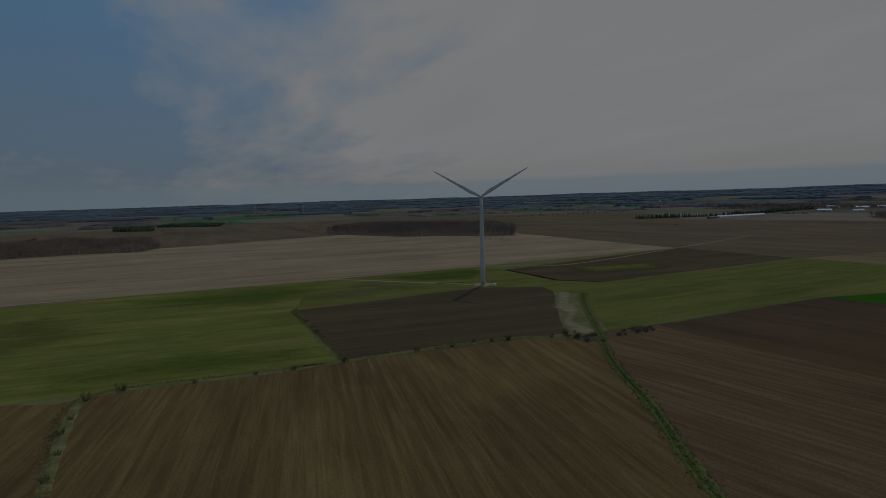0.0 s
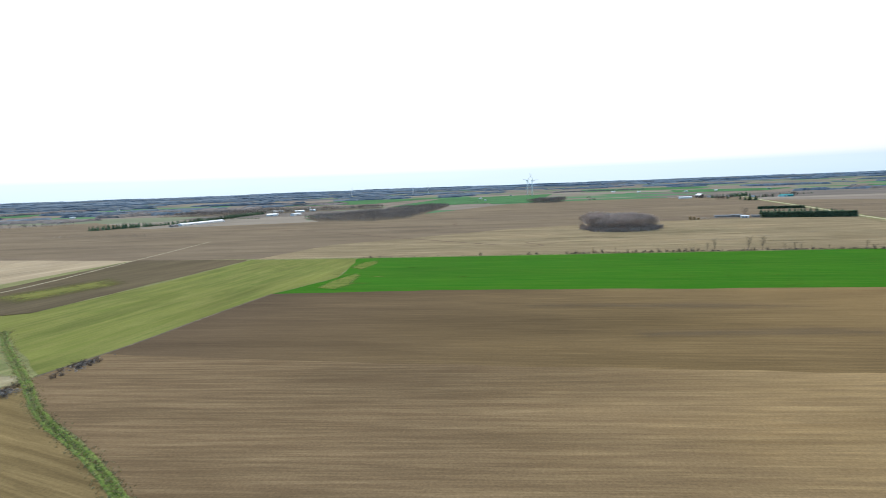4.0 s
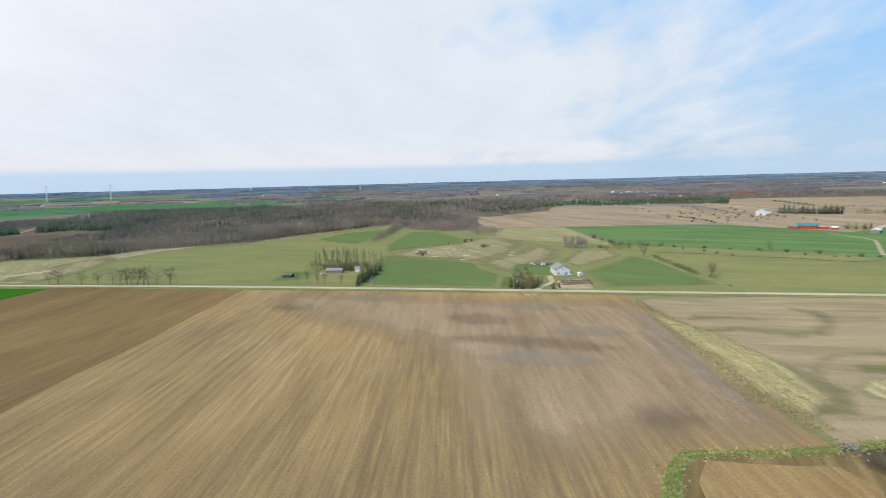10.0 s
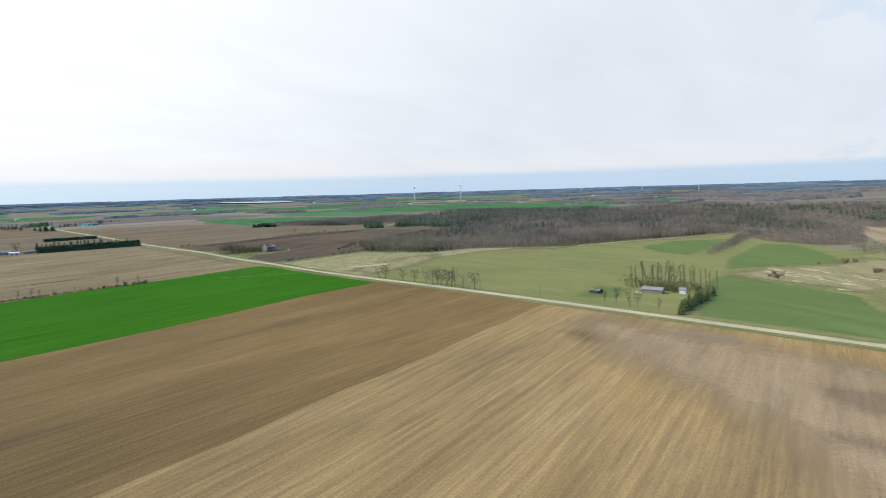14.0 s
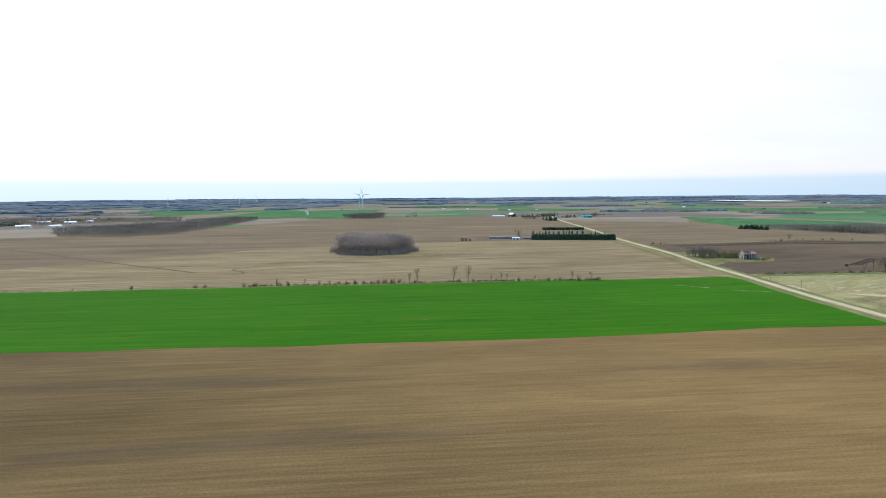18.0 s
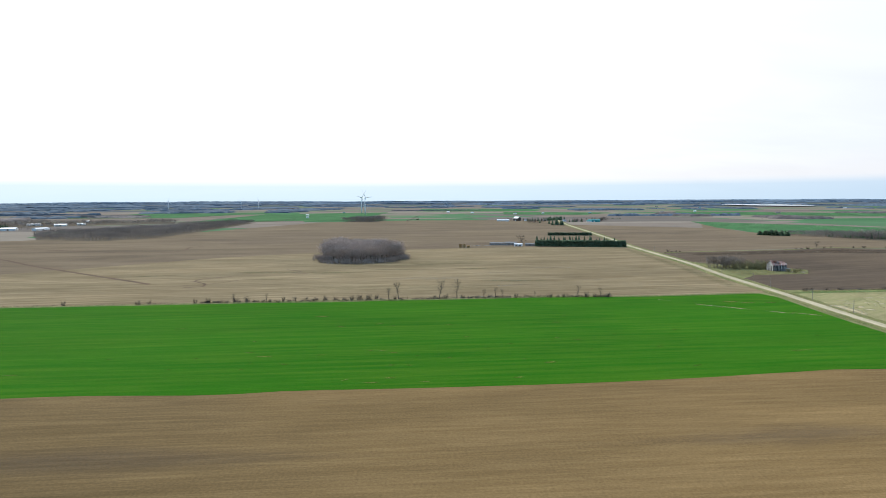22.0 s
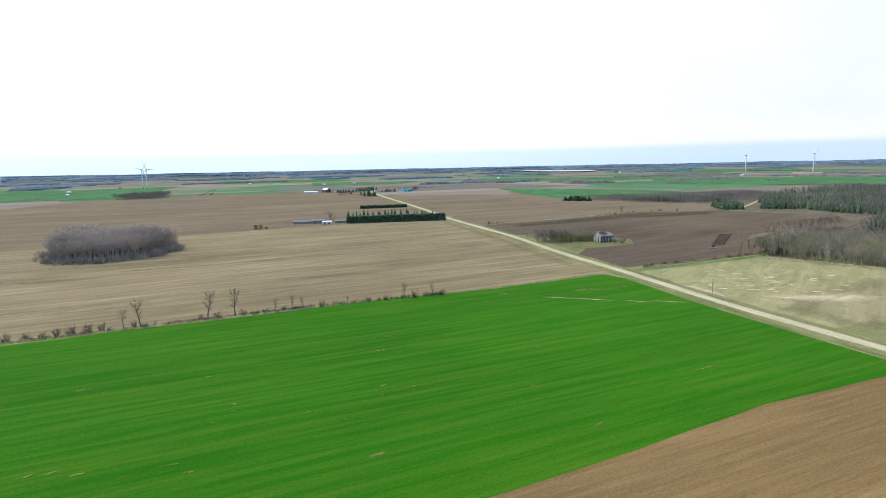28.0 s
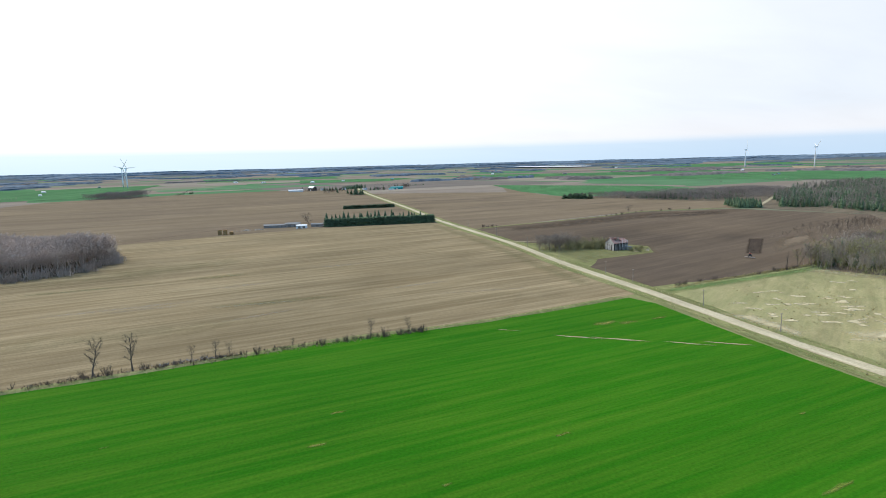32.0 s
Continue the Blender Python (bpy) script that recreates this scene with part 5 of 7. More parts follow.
def plant(name, meshes, x, y, h, label, category="tree", group="", wide=1.0, turn=None):
    ob = new(name)
    ob.empty_display_size = 0.3
    a = rng.uniform(0, 360) if turn is None else turn
    ob.matrix_world = pose(x, y, ground_z(x, y) + 0.05, 0, 0, a) @ Matrix.Diagonal((h * wide, h * wide, h, 1))
    tagged(ob, label, category, group)
    if isinstance(meshes, tuple):
        part_mesh("trunk", meshes[0], ob)
        part_mesh("crown", meshes[1], ob)
    else:
        part_mesh("crown", meshes, ob)
    return ob


# the fence row between wheat and stubble
ROW = [(65, 651, 7), (89, 653, 6), (185, 656, 9.5), (193, 656, 14), (226, 656, 14.5), (240, 655, 15.5), (338, 652, 9.5), (357, 650, 8.5), (262, 656, 7.4), (271, 655, 8.5), (277, 655, 7), (303, 653, 5.2)]
for k, (x, y, h) in enumerate(ROW):
    plant("bare_tree", TALL[k % 3], x, y, h, "bare leafless tree in a fence row" if h < 12 else "tall bare tree with crooked limbs in a fence row", "tree", "fence row trees", 0.85 if h > 12 else 0.8)
for k, (x, y, h) in enumerate([(102, 654, 3.9), (111, 654, 3.8), (135, 654, 4.5), (162, 654, 5), (169, 655, 5), (175, 655, 4.5), (190, 655, 3.7), (231, 655, 4.2), (245, 654, 4), (288, 653, 4.2), (316, 653, 3.7), (327, 653, 3.7), (345, 651, 5.2), (352, 651, 3.5), (362, 650, 4.4), (-61, 645, 4.4), (-6, 646, 3.9), (2, 646, 3.9), (36, 648, 4.2), (46, 649, 4.4), (66, 651, 5), (75, 651, 5), (-190, 641, 3.5), (-178, 641, 3), (222, 656, 3.2), (267, 656, 3), (-110, 643, 2.6), (120, 654, 3.2), (150, 654, 3.0), (128, 654, 3.4), (143, 654, 3.6), (156, 654, 4.2)]):
    plant("shrub", SHRUB[k % 3], x, y, h, "leafless grey-brown shrub on a fence bank", "shrub", "fence row shrubs", 0.9)

# bushes on the western fence banks
for k, (x, y, h) in enumerate([(-262, -32, 4.1), (-268, -19, 4.3), (-254, 53, 2.9), (-357, 88, 3.2), (-322, 84, 2.9), (-402, 92, 2.4), (-253, 78, 3.6), (-249, 117, 3), (-245, 136, 2.6), (-239, 169, 3.8), (-240, -36, 2.6), (-225, -38, 3), (-205, -37, 2.4), (-185, -38, 2.6), (-230, 192, 2.5), (-225, 200, 3), (-338, 86, 2.4), (-247, 128, 2), (-261, 10, 2.2), (-257, 36, 2), (-246, 150, 2.2), (-242, 160, 2.4)]):
    plant("shrub", SHRUB[k % 3], x, y, h, "leafless dark shrub on a weedy bank", "shrub", "western bank shrubs", 1.1)

# roadside row
for k, (x, y, h) in enumerate([(488, 405, 15), (487, 399, 14), (487.5, 393, 15), (487, 388, 14), (487, 383, 14), (487, 377, 16), (486, 371, 14), (486, 364, 13), (486, 352, 15), (492, 420, 12), (493, 436, 11), (496, 460, 15), (498, 466, 13)]):
    plant("bare_tree", (GREYB + BROAD)[k % 6], road_x(y) + 7 + (k % 3), y, h * 0.92, "slender bare roadside tree", "tree", "roadside trees", 1.0)

# homestead trees
for k, (x, y, h) in enumerate([(561, 246, 19), (568, 240, 22), (570, 235, 21), (574, 231, 20), (569, 226, 19), (576, 222, 21), (570, 216, 20), (577, 210, 18), (574, 205, 18), (580, 199, 16), (581, 193, 15), (590, 230, 20), (592, 215, 18), (563, 243, 18), (566, 237, 20), (572, 228, 19), (573, 219, 21), (578, 203, 17), (583, 196, 16), (584, 188, 15), (586, 222, 18), (588, 207, 18), (566, 231, 20), (571, 222, 20), (580, 214, 19)]):
    plant("poplar", SLIM[k % 3], x, y, h, "tall slim bare tree behind a homestead", "tree", "homestead trees", 0.9)
for k, (x, y, h) in enumerate([(492, 240, 9), (495, 233, 11), (489, 221, 10.5), (489, 216, 11), (488, 202, 8)]):
    plant("bare_tree", BROAD[k % 4], x, y, h, "small bare yard tree near the road", "tree", "yard trees", 0.6)
for k in range(16):
    f = k / 15
    plant("cedar", CEDARS[k % 3], 483 + 72 * f + rng.normal(0, 1.2), 187 + rng.normal(0, 1.2), rng.uniform(8.5, 11) * (1 - 0.12 * f), "dense olive-green cedar in a windbreak", "tree", "cedar windbreak", rng.uniform(1.0, 1.3))
for k, (x, y, h) in enumerate([(563, 232, 6), (566, 224, 6.5), (561, 214, 9), (566, 240, 6), (572, 200, 6), (560, 219, 8), (556, 212, 8.5)]):
    plant("bush", BUDDING[k % 2], x, y, h, "dense budding bush by the homestead", "bush", "homestead bushes", 0.8)

# farmhouse yard
for k, (x, y, h) in enumerate([(471, 66, 8.5), (466, 63, 7.5), (464, 58, 7), (470, 60, 8), (478, 67, 6), (486, 66, 5), (463, 35, 5), (468, 30, 4)]):
    plant("cedar", CEDARS[k % 3], x, y, h, "green cedar in a farmyard", "tree", "yard cedars", 1.1)
for k, (x, y, h) in enumerate([(466, 52, 9), (470, 48, 10), (475, 53, 8), (489, 43, 6), (484, 48, 6), (498, 52, 5), (505, 58, 4.5), (513, 50, 4.5), (520, 56, 4), (470, 35, 4), (476, 30, 3), (554, 51, 4), (545, 58, 3.5), (500, 60, 5), (492, 56, 5), (512, 62, 4)]):
    plant("bush", (BUDDING + SHRUB)[k % 5], x, y, h, "rounded budding bush in a farmyard", "bush", "yard bushes", 0.9)

# birches and shrubs past the farmhouse
for k, (x, y, h) in enumerate([(726, -4, 13), (720, -6, 13), (715, -8, 14), (713, -14, 14), (716, -11, 13), (711, -20, 13), (708, -24, 11), (722, -16, 12), (728, -12, 12), (724, 0, 12), (718, -2, 13), (710, -12, 13), (706, -18, 12), (704, -22, 11), (712, -26, 12), (719, -20, 13)]):
    plant("birch", BIRCH[k % 2], x, y, h, "bare birch with a pale trunk", "tree", "birch clump", 1.0)
for k, (x, y, h) in enumerate([(679, -67, 9), (667, -76, 11.5), (655, -79, 10), (512, -94, 10), (701, -60, 6)]):
    plant("bare_tree", BROAD[k % 4], x, y, h, "bare tree on a pasture bank", "tree", "bank trees", 0.9)
for k, (x, y) in enumerate([(735, -70), (720, -96), (704, -122), (690, -150), (676, -172), (662, -196), (648, -216), (636, -240), (742, -62), (760, -62), (790, -58), (716, -110), (820, -52), (705, -40), (711, -47), (660, 160), (668, 166), (676, 158), (684, 165), (735, 92), (742, 88), (728, 95), (790, 120), (800, 112), (770, 140)]):
    plant("shrub", SHRUB[k % 3], x, y, rng.uniform(2.5, 6), "leafless scrub in rough pasture", "shrub", "pasture scrub", 1.2)

# the derelict place
for k, (x, y, h) in enumerate([(541, 836, 11), (546, 826, 13), (552, 821, 13.5), (559, 824, 12), (549, 834, 12), (556, 832, 12)]):
    plant("bare_tree", GREYB[k % 2], x + 8, y + 4, h, "bushy grey bare tree by a derelict house", "tree", "derelict yard trees", 1.25)
for k, (x, y, h) in enumerate([(574, 830, 7), (580, 822, 6.5), (586, 818, 7), (592, 822, 6), (598, 814, 8), (600, 822, 7), (592, 812, 6), (608, 786, 4), (618, 790, 3.5), (626, 794, 3), (612, 780, 4), (568, 838, 6)]):
    plant("bush", BUDDING[k % 2], x, y, h, "olive-brown overgrown bush by a derelict house", "bush", "derelict yard bushes", 1.0)
k = 0
for x, y in [(540, 666), (545, 667), (560, 668), (572, 667), (590, 667), (612, 667), (630, 668), (640, 667), (650, 669), (590, 1020), (598, 1024), (588, 1028), (604, 1022), (782, 1043), (790, 1044), (800, 1046), (812, 1049), (822, 1050), (860, 1064), (874, 1068), (905, 1060), (921, 1058), (950, 1050)]:
    k += 1
    plant("shrub", SHRUB[k % 3], x, y, rng.uniform(2, 4.5), "leafless shrub on a field bank", "shrub", "bank shrubs", 1.3)
plant("bare_tree", BROAD[1], 845, 1062, 11, "lone bare tree on a field bank", "tree", "", 0.9)
for k, (x, y, h) in enumerate([(652, 676, 11), (657, 671, 14), (662, 674, 16), (667, 668, 15), (663, 664, 13), (648, 672, 9)]):
    plant("poplar", SLIM[k % 3], x, y, h, "slim bare tree at a wood's corner", "tree", "wood corner trees", 1.0)

# spruce windbreaks along the northern farm lane
for k in range(46):
    f = k / 45
    plant("spruce", THICK[k % 2], 417 + 139 * f, 1152 - 35 * f + rng.normal(0, 0.8), rng.uniform(11.2, 12.4), "clipped dark spruce in a dense windbreak", "tree", "front windbreak", rng.uniform(0.95, 1.1))
for k in range(22):
    f = (k + rng.uniform(-0.4, 0.4)) / 21
    plant("spruce", SPRUCE[k % 3], 425 + 130 * f, 1190 - 30 * f + rng.normal(0, 2), rng.uniform(12, 18), "pointed dark spruce behind a windbreak", "tree", "pointed spruces", 1.6)
for k in range(26):
    f = k / 25
    plant("spruce", THICK[k % 2], 507 + 91 * f, 1436 - 13 * f, rng.uniform(7, 8.2), "low clipped dark spruce", "tree", "rear windbreak", 1.2)
for k, (x, y, h) in enumerate([(654, 1935, 24), (660, 1945, 20), (667, 1925, 17), (672, 1930, 15), (646, 1950, 16), (663, 1918, 15), (676, 1940, 14), (650, 2010, 15), (640, 2100, 13), (630, 2250, 15), (640, 2255, 12), (650, 2260, 15), (660, 2262, 14), (670, 2258, 16), (682, 2254, 12), (694, 2250, 14), (760, 2160, 11), (775, 2170, 13), (790, 2180, 12), (805, 2165, 14)]):
    plant("spruce", SPRUCE[k % 3], x, y, h, "tall dark spruce by a farm", "tree", "farm spruces", 1.7)
plant("bare_tree", BROAD[2], 403, 1200, 15, "wide bare tree in a farmyard", "tree", "", 1.5)
for k, (x, y, h) in enumerate([(961, 1388, 10), (968, 1380, 11), (976, 1373, 13), (983, 1366, 12), (990, 1360, 11), (998, 1352, 10), (972, 1384, 12), (986, 1374, 12)]):
    plant("spruce", ROUNDCON[k % 2], x, y, h, "dark rounded spruce in a small field grove", "tree", "field grove", 2.1)
for k in range(24):
    f = k / 23
    plant("spruce", SPRUCE[k % 3], 1252 - 50 * f + rng.normal(0, 8), -490 - 85 * f + rng.normal(0, 5), rng.uniform(10, 20), "tall dark spruce in a farm grove", "tree", "farm grove", 1.5)
for k, (x, y, h) in enumerate([(878, -428, 10), (872, -432, 11), (884, -420, 9), (890, -412, 8), (1190, -650, 9), (1150, -740, 8)]):
    plant("spruce", SPRUCE[k % 3], x, y, h, "dark spruce by a farm building", "tree", "barn spruces", 1.3)

# trees, bushes and hedges round the south-eastern farms
for k, p in enumerate(smooth_line([(694, -97), (687, -126), (639, -151), (632, -164), (645, -203), (630, -219), (617, -240), (607, -280)], 8)):
    if noise.noise((p.x / 30, p.y / 30, 0)) > -0.05:
        plant("shrub", SHRUB[k % 3], p.x + rng.normal(0, 3), p.y + rng.normal(0, 3), rng.uniform(1.2, 4), "leafless shrub on a creek bank", "shrub", "creek shrubs", 1.5)
for k in range(70):
    x, y = rng.uniform(1020, 1560), rng.uniform(-470, -230)
    plant("shrub", SHRUB[k % 3], x, y, rng.uniform(1.5, 4.5), "low shrub scattered over a brown field", "shrub", "field shrubs", 1.6)
for k, p in enumerate(smooth_line([(1187, -274), (1124, -284), (1028, -288)], 9)):
    plant("shrub", SHRUB[k % 3], p.x, p.y + rng.normal(0, 2), rng.uniform(1.5, 4), "leafless shrub on a field bank", "shrub", "field bank shrubs", 1.6)
for k, (x, y, h) in enumerate([(1008, -296, 13), (519, -97, 9), (650, -202, 11), (628, -70, 8), (549, -300, 8), (560, -296, 7), (545, -310, 7)]):
    plant("bare_tree", BROAD[k % 4], x, y, h, "lone bare tree on a bank", "tree", "lone bank trees", 0.8)
strip("creek_bed", [(662, -90), (646, -133), (623, -164), (607, -203), (582, -238), (583, -266), (562, -296)], [(-2.4, 0.14), (0, 0.2), (2.4, 0.14)], LITTER, "dark wet creek line in the pasture", "creek", ragged=0.5, step=8)
strip("south_lane", [(830, -356), (756, -360), (715, -343), (660, -312), (613, -288), (596, -296)], [(-2.0, 0.14), (0, 0.2), (2.0, 0.14)], LANE, "pale farm lane between green fields", "lane", ragged=0.3, step=8)

# dead stems in the wet hollow
SNAG = mesh_tris("snag_trunk", *bare_tree(77, 0.1, 5, 1, 0, 0.4, 0.016, 1.4, 0.006)[0], PALEBARK)
for k in range(22):
    x, y = 203 + rng.normal(0, 3.0), -33 - abs(rng.normal(0, 6))
    ob = new("dead_stem", SNAG)
    h = rng.uniform(3.5, 7.5)
    ob.matrix_world = pose(x, y, 0.1, rng.normal(0, 5), rng.normal(0, 5), rng.uniform(0, 360)) @ Matrix.Diagonal((h, h, h, 1))
    tagged(ob, "bleached dead tree stem standing in a wet hollow", "dead tree", "dead stems")

# ---- woods ----


def inside(pts, x, y):
    hit, n = False, len(pts)
    for i in range(n):
        (x1, y1), (x2, y2) = pts[i], pts[(i + 1) % n]
        if (y1 > y) != (y2 > y) and x < (x2 - x1) * (y - y1) / (y2 - y1) + x1:
            hit = not hit
    return hit


def scatter(pts, gap):
    xs, ys = [p[0] for p in pts], [p[1] for p in pts]
    x = min(xs)
    while x < max(xs):
        y = min(ys)
        while y < max(ys):
            px, py = x + rng.uniform(-0.45, 0.45) * gap, y + rng.uniform(-0.45, 0.45) * gap
            if inside(pts, px, py):
                yield px, py
            y += gap
        x += gap


def joined(pair):
    (v1, t1), (v2, t2) = pair
    return np.concatenate([v1, v2]), np.concatenate([t1, t2 + len(v1)])


WOODTREE = [joined(bare_tree(s, 0.22, 14, 5, 4, 0.32, 0.012, 1.0, 0.0052)) for s in range(100, 106)]
LOTTREE = [joined(bare_tree(s, 0.21, 16, 6, 7, 0.40, 0.013, 1.1, 0.0036)) for s in range(130, 136)]
WOODLOW = [joined(bare_tree(s, 0.2, 9, 3, 4, 0.35, 0.012, 1.2, 0.0085)) for s in range(110, 116)]
WOODCON = [joined(conifer(s, 0.2, 9, 8, 0.08)) for s in range(120, 123)]


CLEAR = [(2221, 1747), (2238, 1325), (2208, 934), (2699, 1129), (2834, 1752), (2774, 2174)]


def wood(name, pts, gap, tall, label, mat=None, tpls=None, wide=1.0, cat="wood", thin=None, sway=0.42, floor=False):
    soup = Soup()
    tp = tpls or WOODTREE
    for x, y in scatter(pts, gap):
        lump = noise.noise((x / 110, y / 110, 2.7)) + 0.5 * noise.noise((x / 38, y / 38, 5.1))
        if inside(CLEAR, x, y) and name not in ("wood_edge_east",):
            continue
        if thin and noise.noise((x / 70, y / 70, 8.3)) < thin:
            continue
        h = rng.uniform(*tall) * (1 + sway * lump)
        soup.add(tp[rng.integers(len(tp))], x, y, ground_z(x, y), h, rng.uniform(0, 6.28), wide)
    if floor:
        sheet(name + "_floor", pts, LITTER, 0.15, "leaf litter and brush under trees", "woodland floor", 30, 4)
    return tagged(new(name, soup.mesh(name, mat or TWIG)), label, cat, kind="stuff")


def ring(cx, cy, a, b, n=24, lump=0.12, turn=0.0):
    out = []
    for i in range(n):
        t = 2 * math.pi * i / n
        r = 1 + lump * 2 * noise.noise((cx + 3 * math.cos(t), cy + 3 * math.sin(t), 0.3))
        u, v = a * r * math.cos(t), b * r * math.sin(t)
        out.append((cx + u * math.cos(turn) - v * math.sin(turn), cy + u * math.sin(turn) + v * math.cos(turn)))
    return out


LOT = ring(135, 985, 57, 70)
sheet("woodlot_floor", LOT, LITTER, 0.16, "leaf litter under a woodlot", "woodland floor", 9, 1)
wood("woodlot", LOT, 5.4, (17, 22), "isolated leafless woodlot in a stubble field", LOTTWIG, LOTTREE, 1.2, sway=0.42)
soup = Soup()
for i in range(460):
    t = rng.uniform(0, 6.28)
    x, y = LOT[int(t / 6.2832 * 24) % 24]
    soup.add(shrub(200 + i % 5, 10, 0.6, 4, 0.03), x + rng.normal(0, 4), y + rng.normal(0, 4), 0.1, rng.uniform(3, 8), t)
tagged(new("woodlot_edge_brush", soup.mesh("woodlot_edge_brush", LOTTWIG)), "low leafless brush round a woodlot", "brush", kind="stuff")

EASTNEAR = [(660, 672), (692, 572), (758, 552), (838, 440), (938, 397), (1050, 336), (1156, 283), (1190, 330), (1080, 400), (960, 480), (880, 560), (830, 640), (826, 712)]
EASTBACK = [(1190, 330), (1156, 283), (1300, 150), (1500, 220), (1750, 340), (2050, 800), (1500, 980), (1300, 860), (1130, 860), (990, 760), (930, 738), (832, 700), (835, 640), (880, 560), (960, 480), (1080, 400)]
wood("wood_edge_east", EASTNEAR, 6.0, (9, 16), "leafless wood edge with slender grey trunks", None, WOODTREE, 1.0)
wood("wood_east", EASTBACK, 11.0, (8, 14), "wide leafless grey-brown wood", TWIGFAR, WOODLOW, 1.7)
wood("wood_east_far", [(1300, 100), (1750, 320), (2100, 800), (2400, 900), (2450, 200), (2300, -200), (1900, -100), (1500, -50)], 21.0, (8, 15), "far leafless wood", TWIGFAR, WOODLOW, 2.6, "wood", -0.35, floor=True)
PINES = [(1080, 996), (1114, 944), (1100, 872), (1095, 829), (1200, 800), (1400, 880), (1600, 960), (2000, 860), (1900, 1340), (1500, 1280), (1240, 1130)]
wood("pine_stand", PINES, 9.5, (7, 16), "dark green pine stand", NEEDLE, WOODCON, 1.3, "wood", -0.12, floor=True)
wood("pine_block", [(1018, 1022), (1048, 1003), (1100, 1060), (1060, 1080)], 5.0, (8, 12), "dense dark pine clump at a field edge", NEEDLE, WOODCON, 1.5)
wood("bare_trees_in_pines", PINES, 13.0, (9, 16), "bare trees among dark pines", TWIGFAR, WOODLOW, 1.6)
wood("pines_in_wood", EASTBACK, 15.0, (9, 15), "dark pine clumps among bare trees", NEEDLE, WOODCON, 1.25, "wood", 0.17)
wood("pines_in_far_wood", [(1400, 60), (1800, 300), (2200, 800), (2400, 500), (2300, -150), (1800, -60)], 22.0, (9, 14), "dark pine clumps in a far wood", NEEDLE, WOODCON, 1.6, "wood", 0.15)
wood("wood_corner_conifers", EASTNEAR, 12.0, (5, 13), "young olive-green conifers at a wood's corner", CEDAR, WOODCON, 1.3, "wood", -0.1)
wood("wood_corner_pines", EASTNEAR, 12.0, (7, 14), "dark green conifers at a wood's edge", NEEDLE, WOODCON, 1.3, "wood", 0.1)
# pale slender trunks in the lit outer row
soup = Soup()
for p in smooth_line([(664, 664), (696, 566), (760, 548), (800, 470), (852, 441), (930, 402), (1000, 350), (1068, 318), (1150, 276)], 3.0):
    for k in range(2):
        x, y = p.x + rng.normal(4, 5), p.y + rng.normal(3, 5)
        soup.add(WOODTREE[rng.integers(6)], x, y, 0.1, rng.uniform(9, 15), rng.uniform(0, 6.28), 0.7)
tagged(new("wood_edge_poplars", soup.mesh("wood_edge_poplars", EDGEBARK)), "row of slender pale-stemmed trees along a wood", "trees", kind="stuff")
# dark brush added along the edge to make the shade under the crowns
soup = Soup()
for p in smooth_line([(664, 664), (690, 570), (760, 548), (800, 470), (852, 441), (930, 402), (1000, 350), (1068, 318), (1150, 276)], 1.6):
    soup.add(WOODLOW[rng.integers(6)], p.x + rng.normal(6, 5), p.y + rng.normal(4, 5), 0.1, rng.uniform(1.5, 4.5), rng.uniform(0, 6.28), 1.6)
tagged(new("wood_understorey", soup.mesh("wood_understorey", TWIGD)), "dark leafless brush added as the shade under a wood edge", "brush", kind="stuff")
wood("wood_corner_budding", [p for p in EASTNEAR[:4]] + [(880, 560), (830, 640), (826, 712)], 5.2, (8, 15), "olive budding trees at a wood's corner", BUD, WOODTREE, 1.1, "wood", -0.05)
wood("wood_corner_scrub", ring(690, 620, 30, 34), 3.4, (2.5, 6), "olive-grey scrub at a wood's corner", BUD, WOODLOW, 1.5, "scrub")
wood("hedge_meadow", [(802, 243), (806, 252), (890, 256), (1027, 262), (1140, 262), (1133, 246), (1027, 244), (890, 240)], 3.6, (4, 9), "leafless hedge between two meadows", TWIGFAR, WOODLOW, 1.6, "hedge")
wood("pond_scrub", [(933, 122), (1000, 104), (930, 70), (835, 84), (845, 100)], 5.0, (3, 8), "brown scrub round a wet hollow", BUD, WOODLOW, 1.5, "scrub")
wood("wood_south_end", [(1156, 283), (1300, 150), (1180, 110), (1050, 125), (1000, 112), (960, 140), (1000, 200), (1110, 262)], 7.5, (6, 12), "leafless wood thinning out beside a field", None, WOODLOW, 1.4)
wood("field_edge_conifers", [(1570, 152), (1705, -22), (2020, -160), (2055, -433), (1668, -333), (1777, -130), (1576, -29), (1400, 60)], 13, (7, 13), "dark conifers along a far wood edge", NEEDLE, WOODCON, 1.4, "wood", -0.1)
strip("wood_creek", [(700, 540), (760, 524), (800, 440), (860, 428), (930, 386), (1000, 336), (1068, 303), (1140, 262)], [(-3.0, 0.10), (-1.0, 0.2), (1.0, 0.2), (3.0, 0.10)], LITTER, "dark muddy creek line along the wood", "creek", ragged=0.5, step=8)
wood("scrub_plough_edge", [(784, 786), (843, 761), (956, 785), (1014, 831), (881, 821)], 6.0, (2, 5), "grey leafless scrub beyond a ploughed field", TWIGD, WOODLOW, 1.5, "scrub")
wood("scrub_line_plough", [(760, 770), (800, 800), (900, 800), (1000, 850), (1040, 880), (1060, 860), (960, 770), (850, 745)], 8.0, (1.5, 3.5), "low leafless scrub beyond a ploughed field", None, WOODLOW, 1.5)
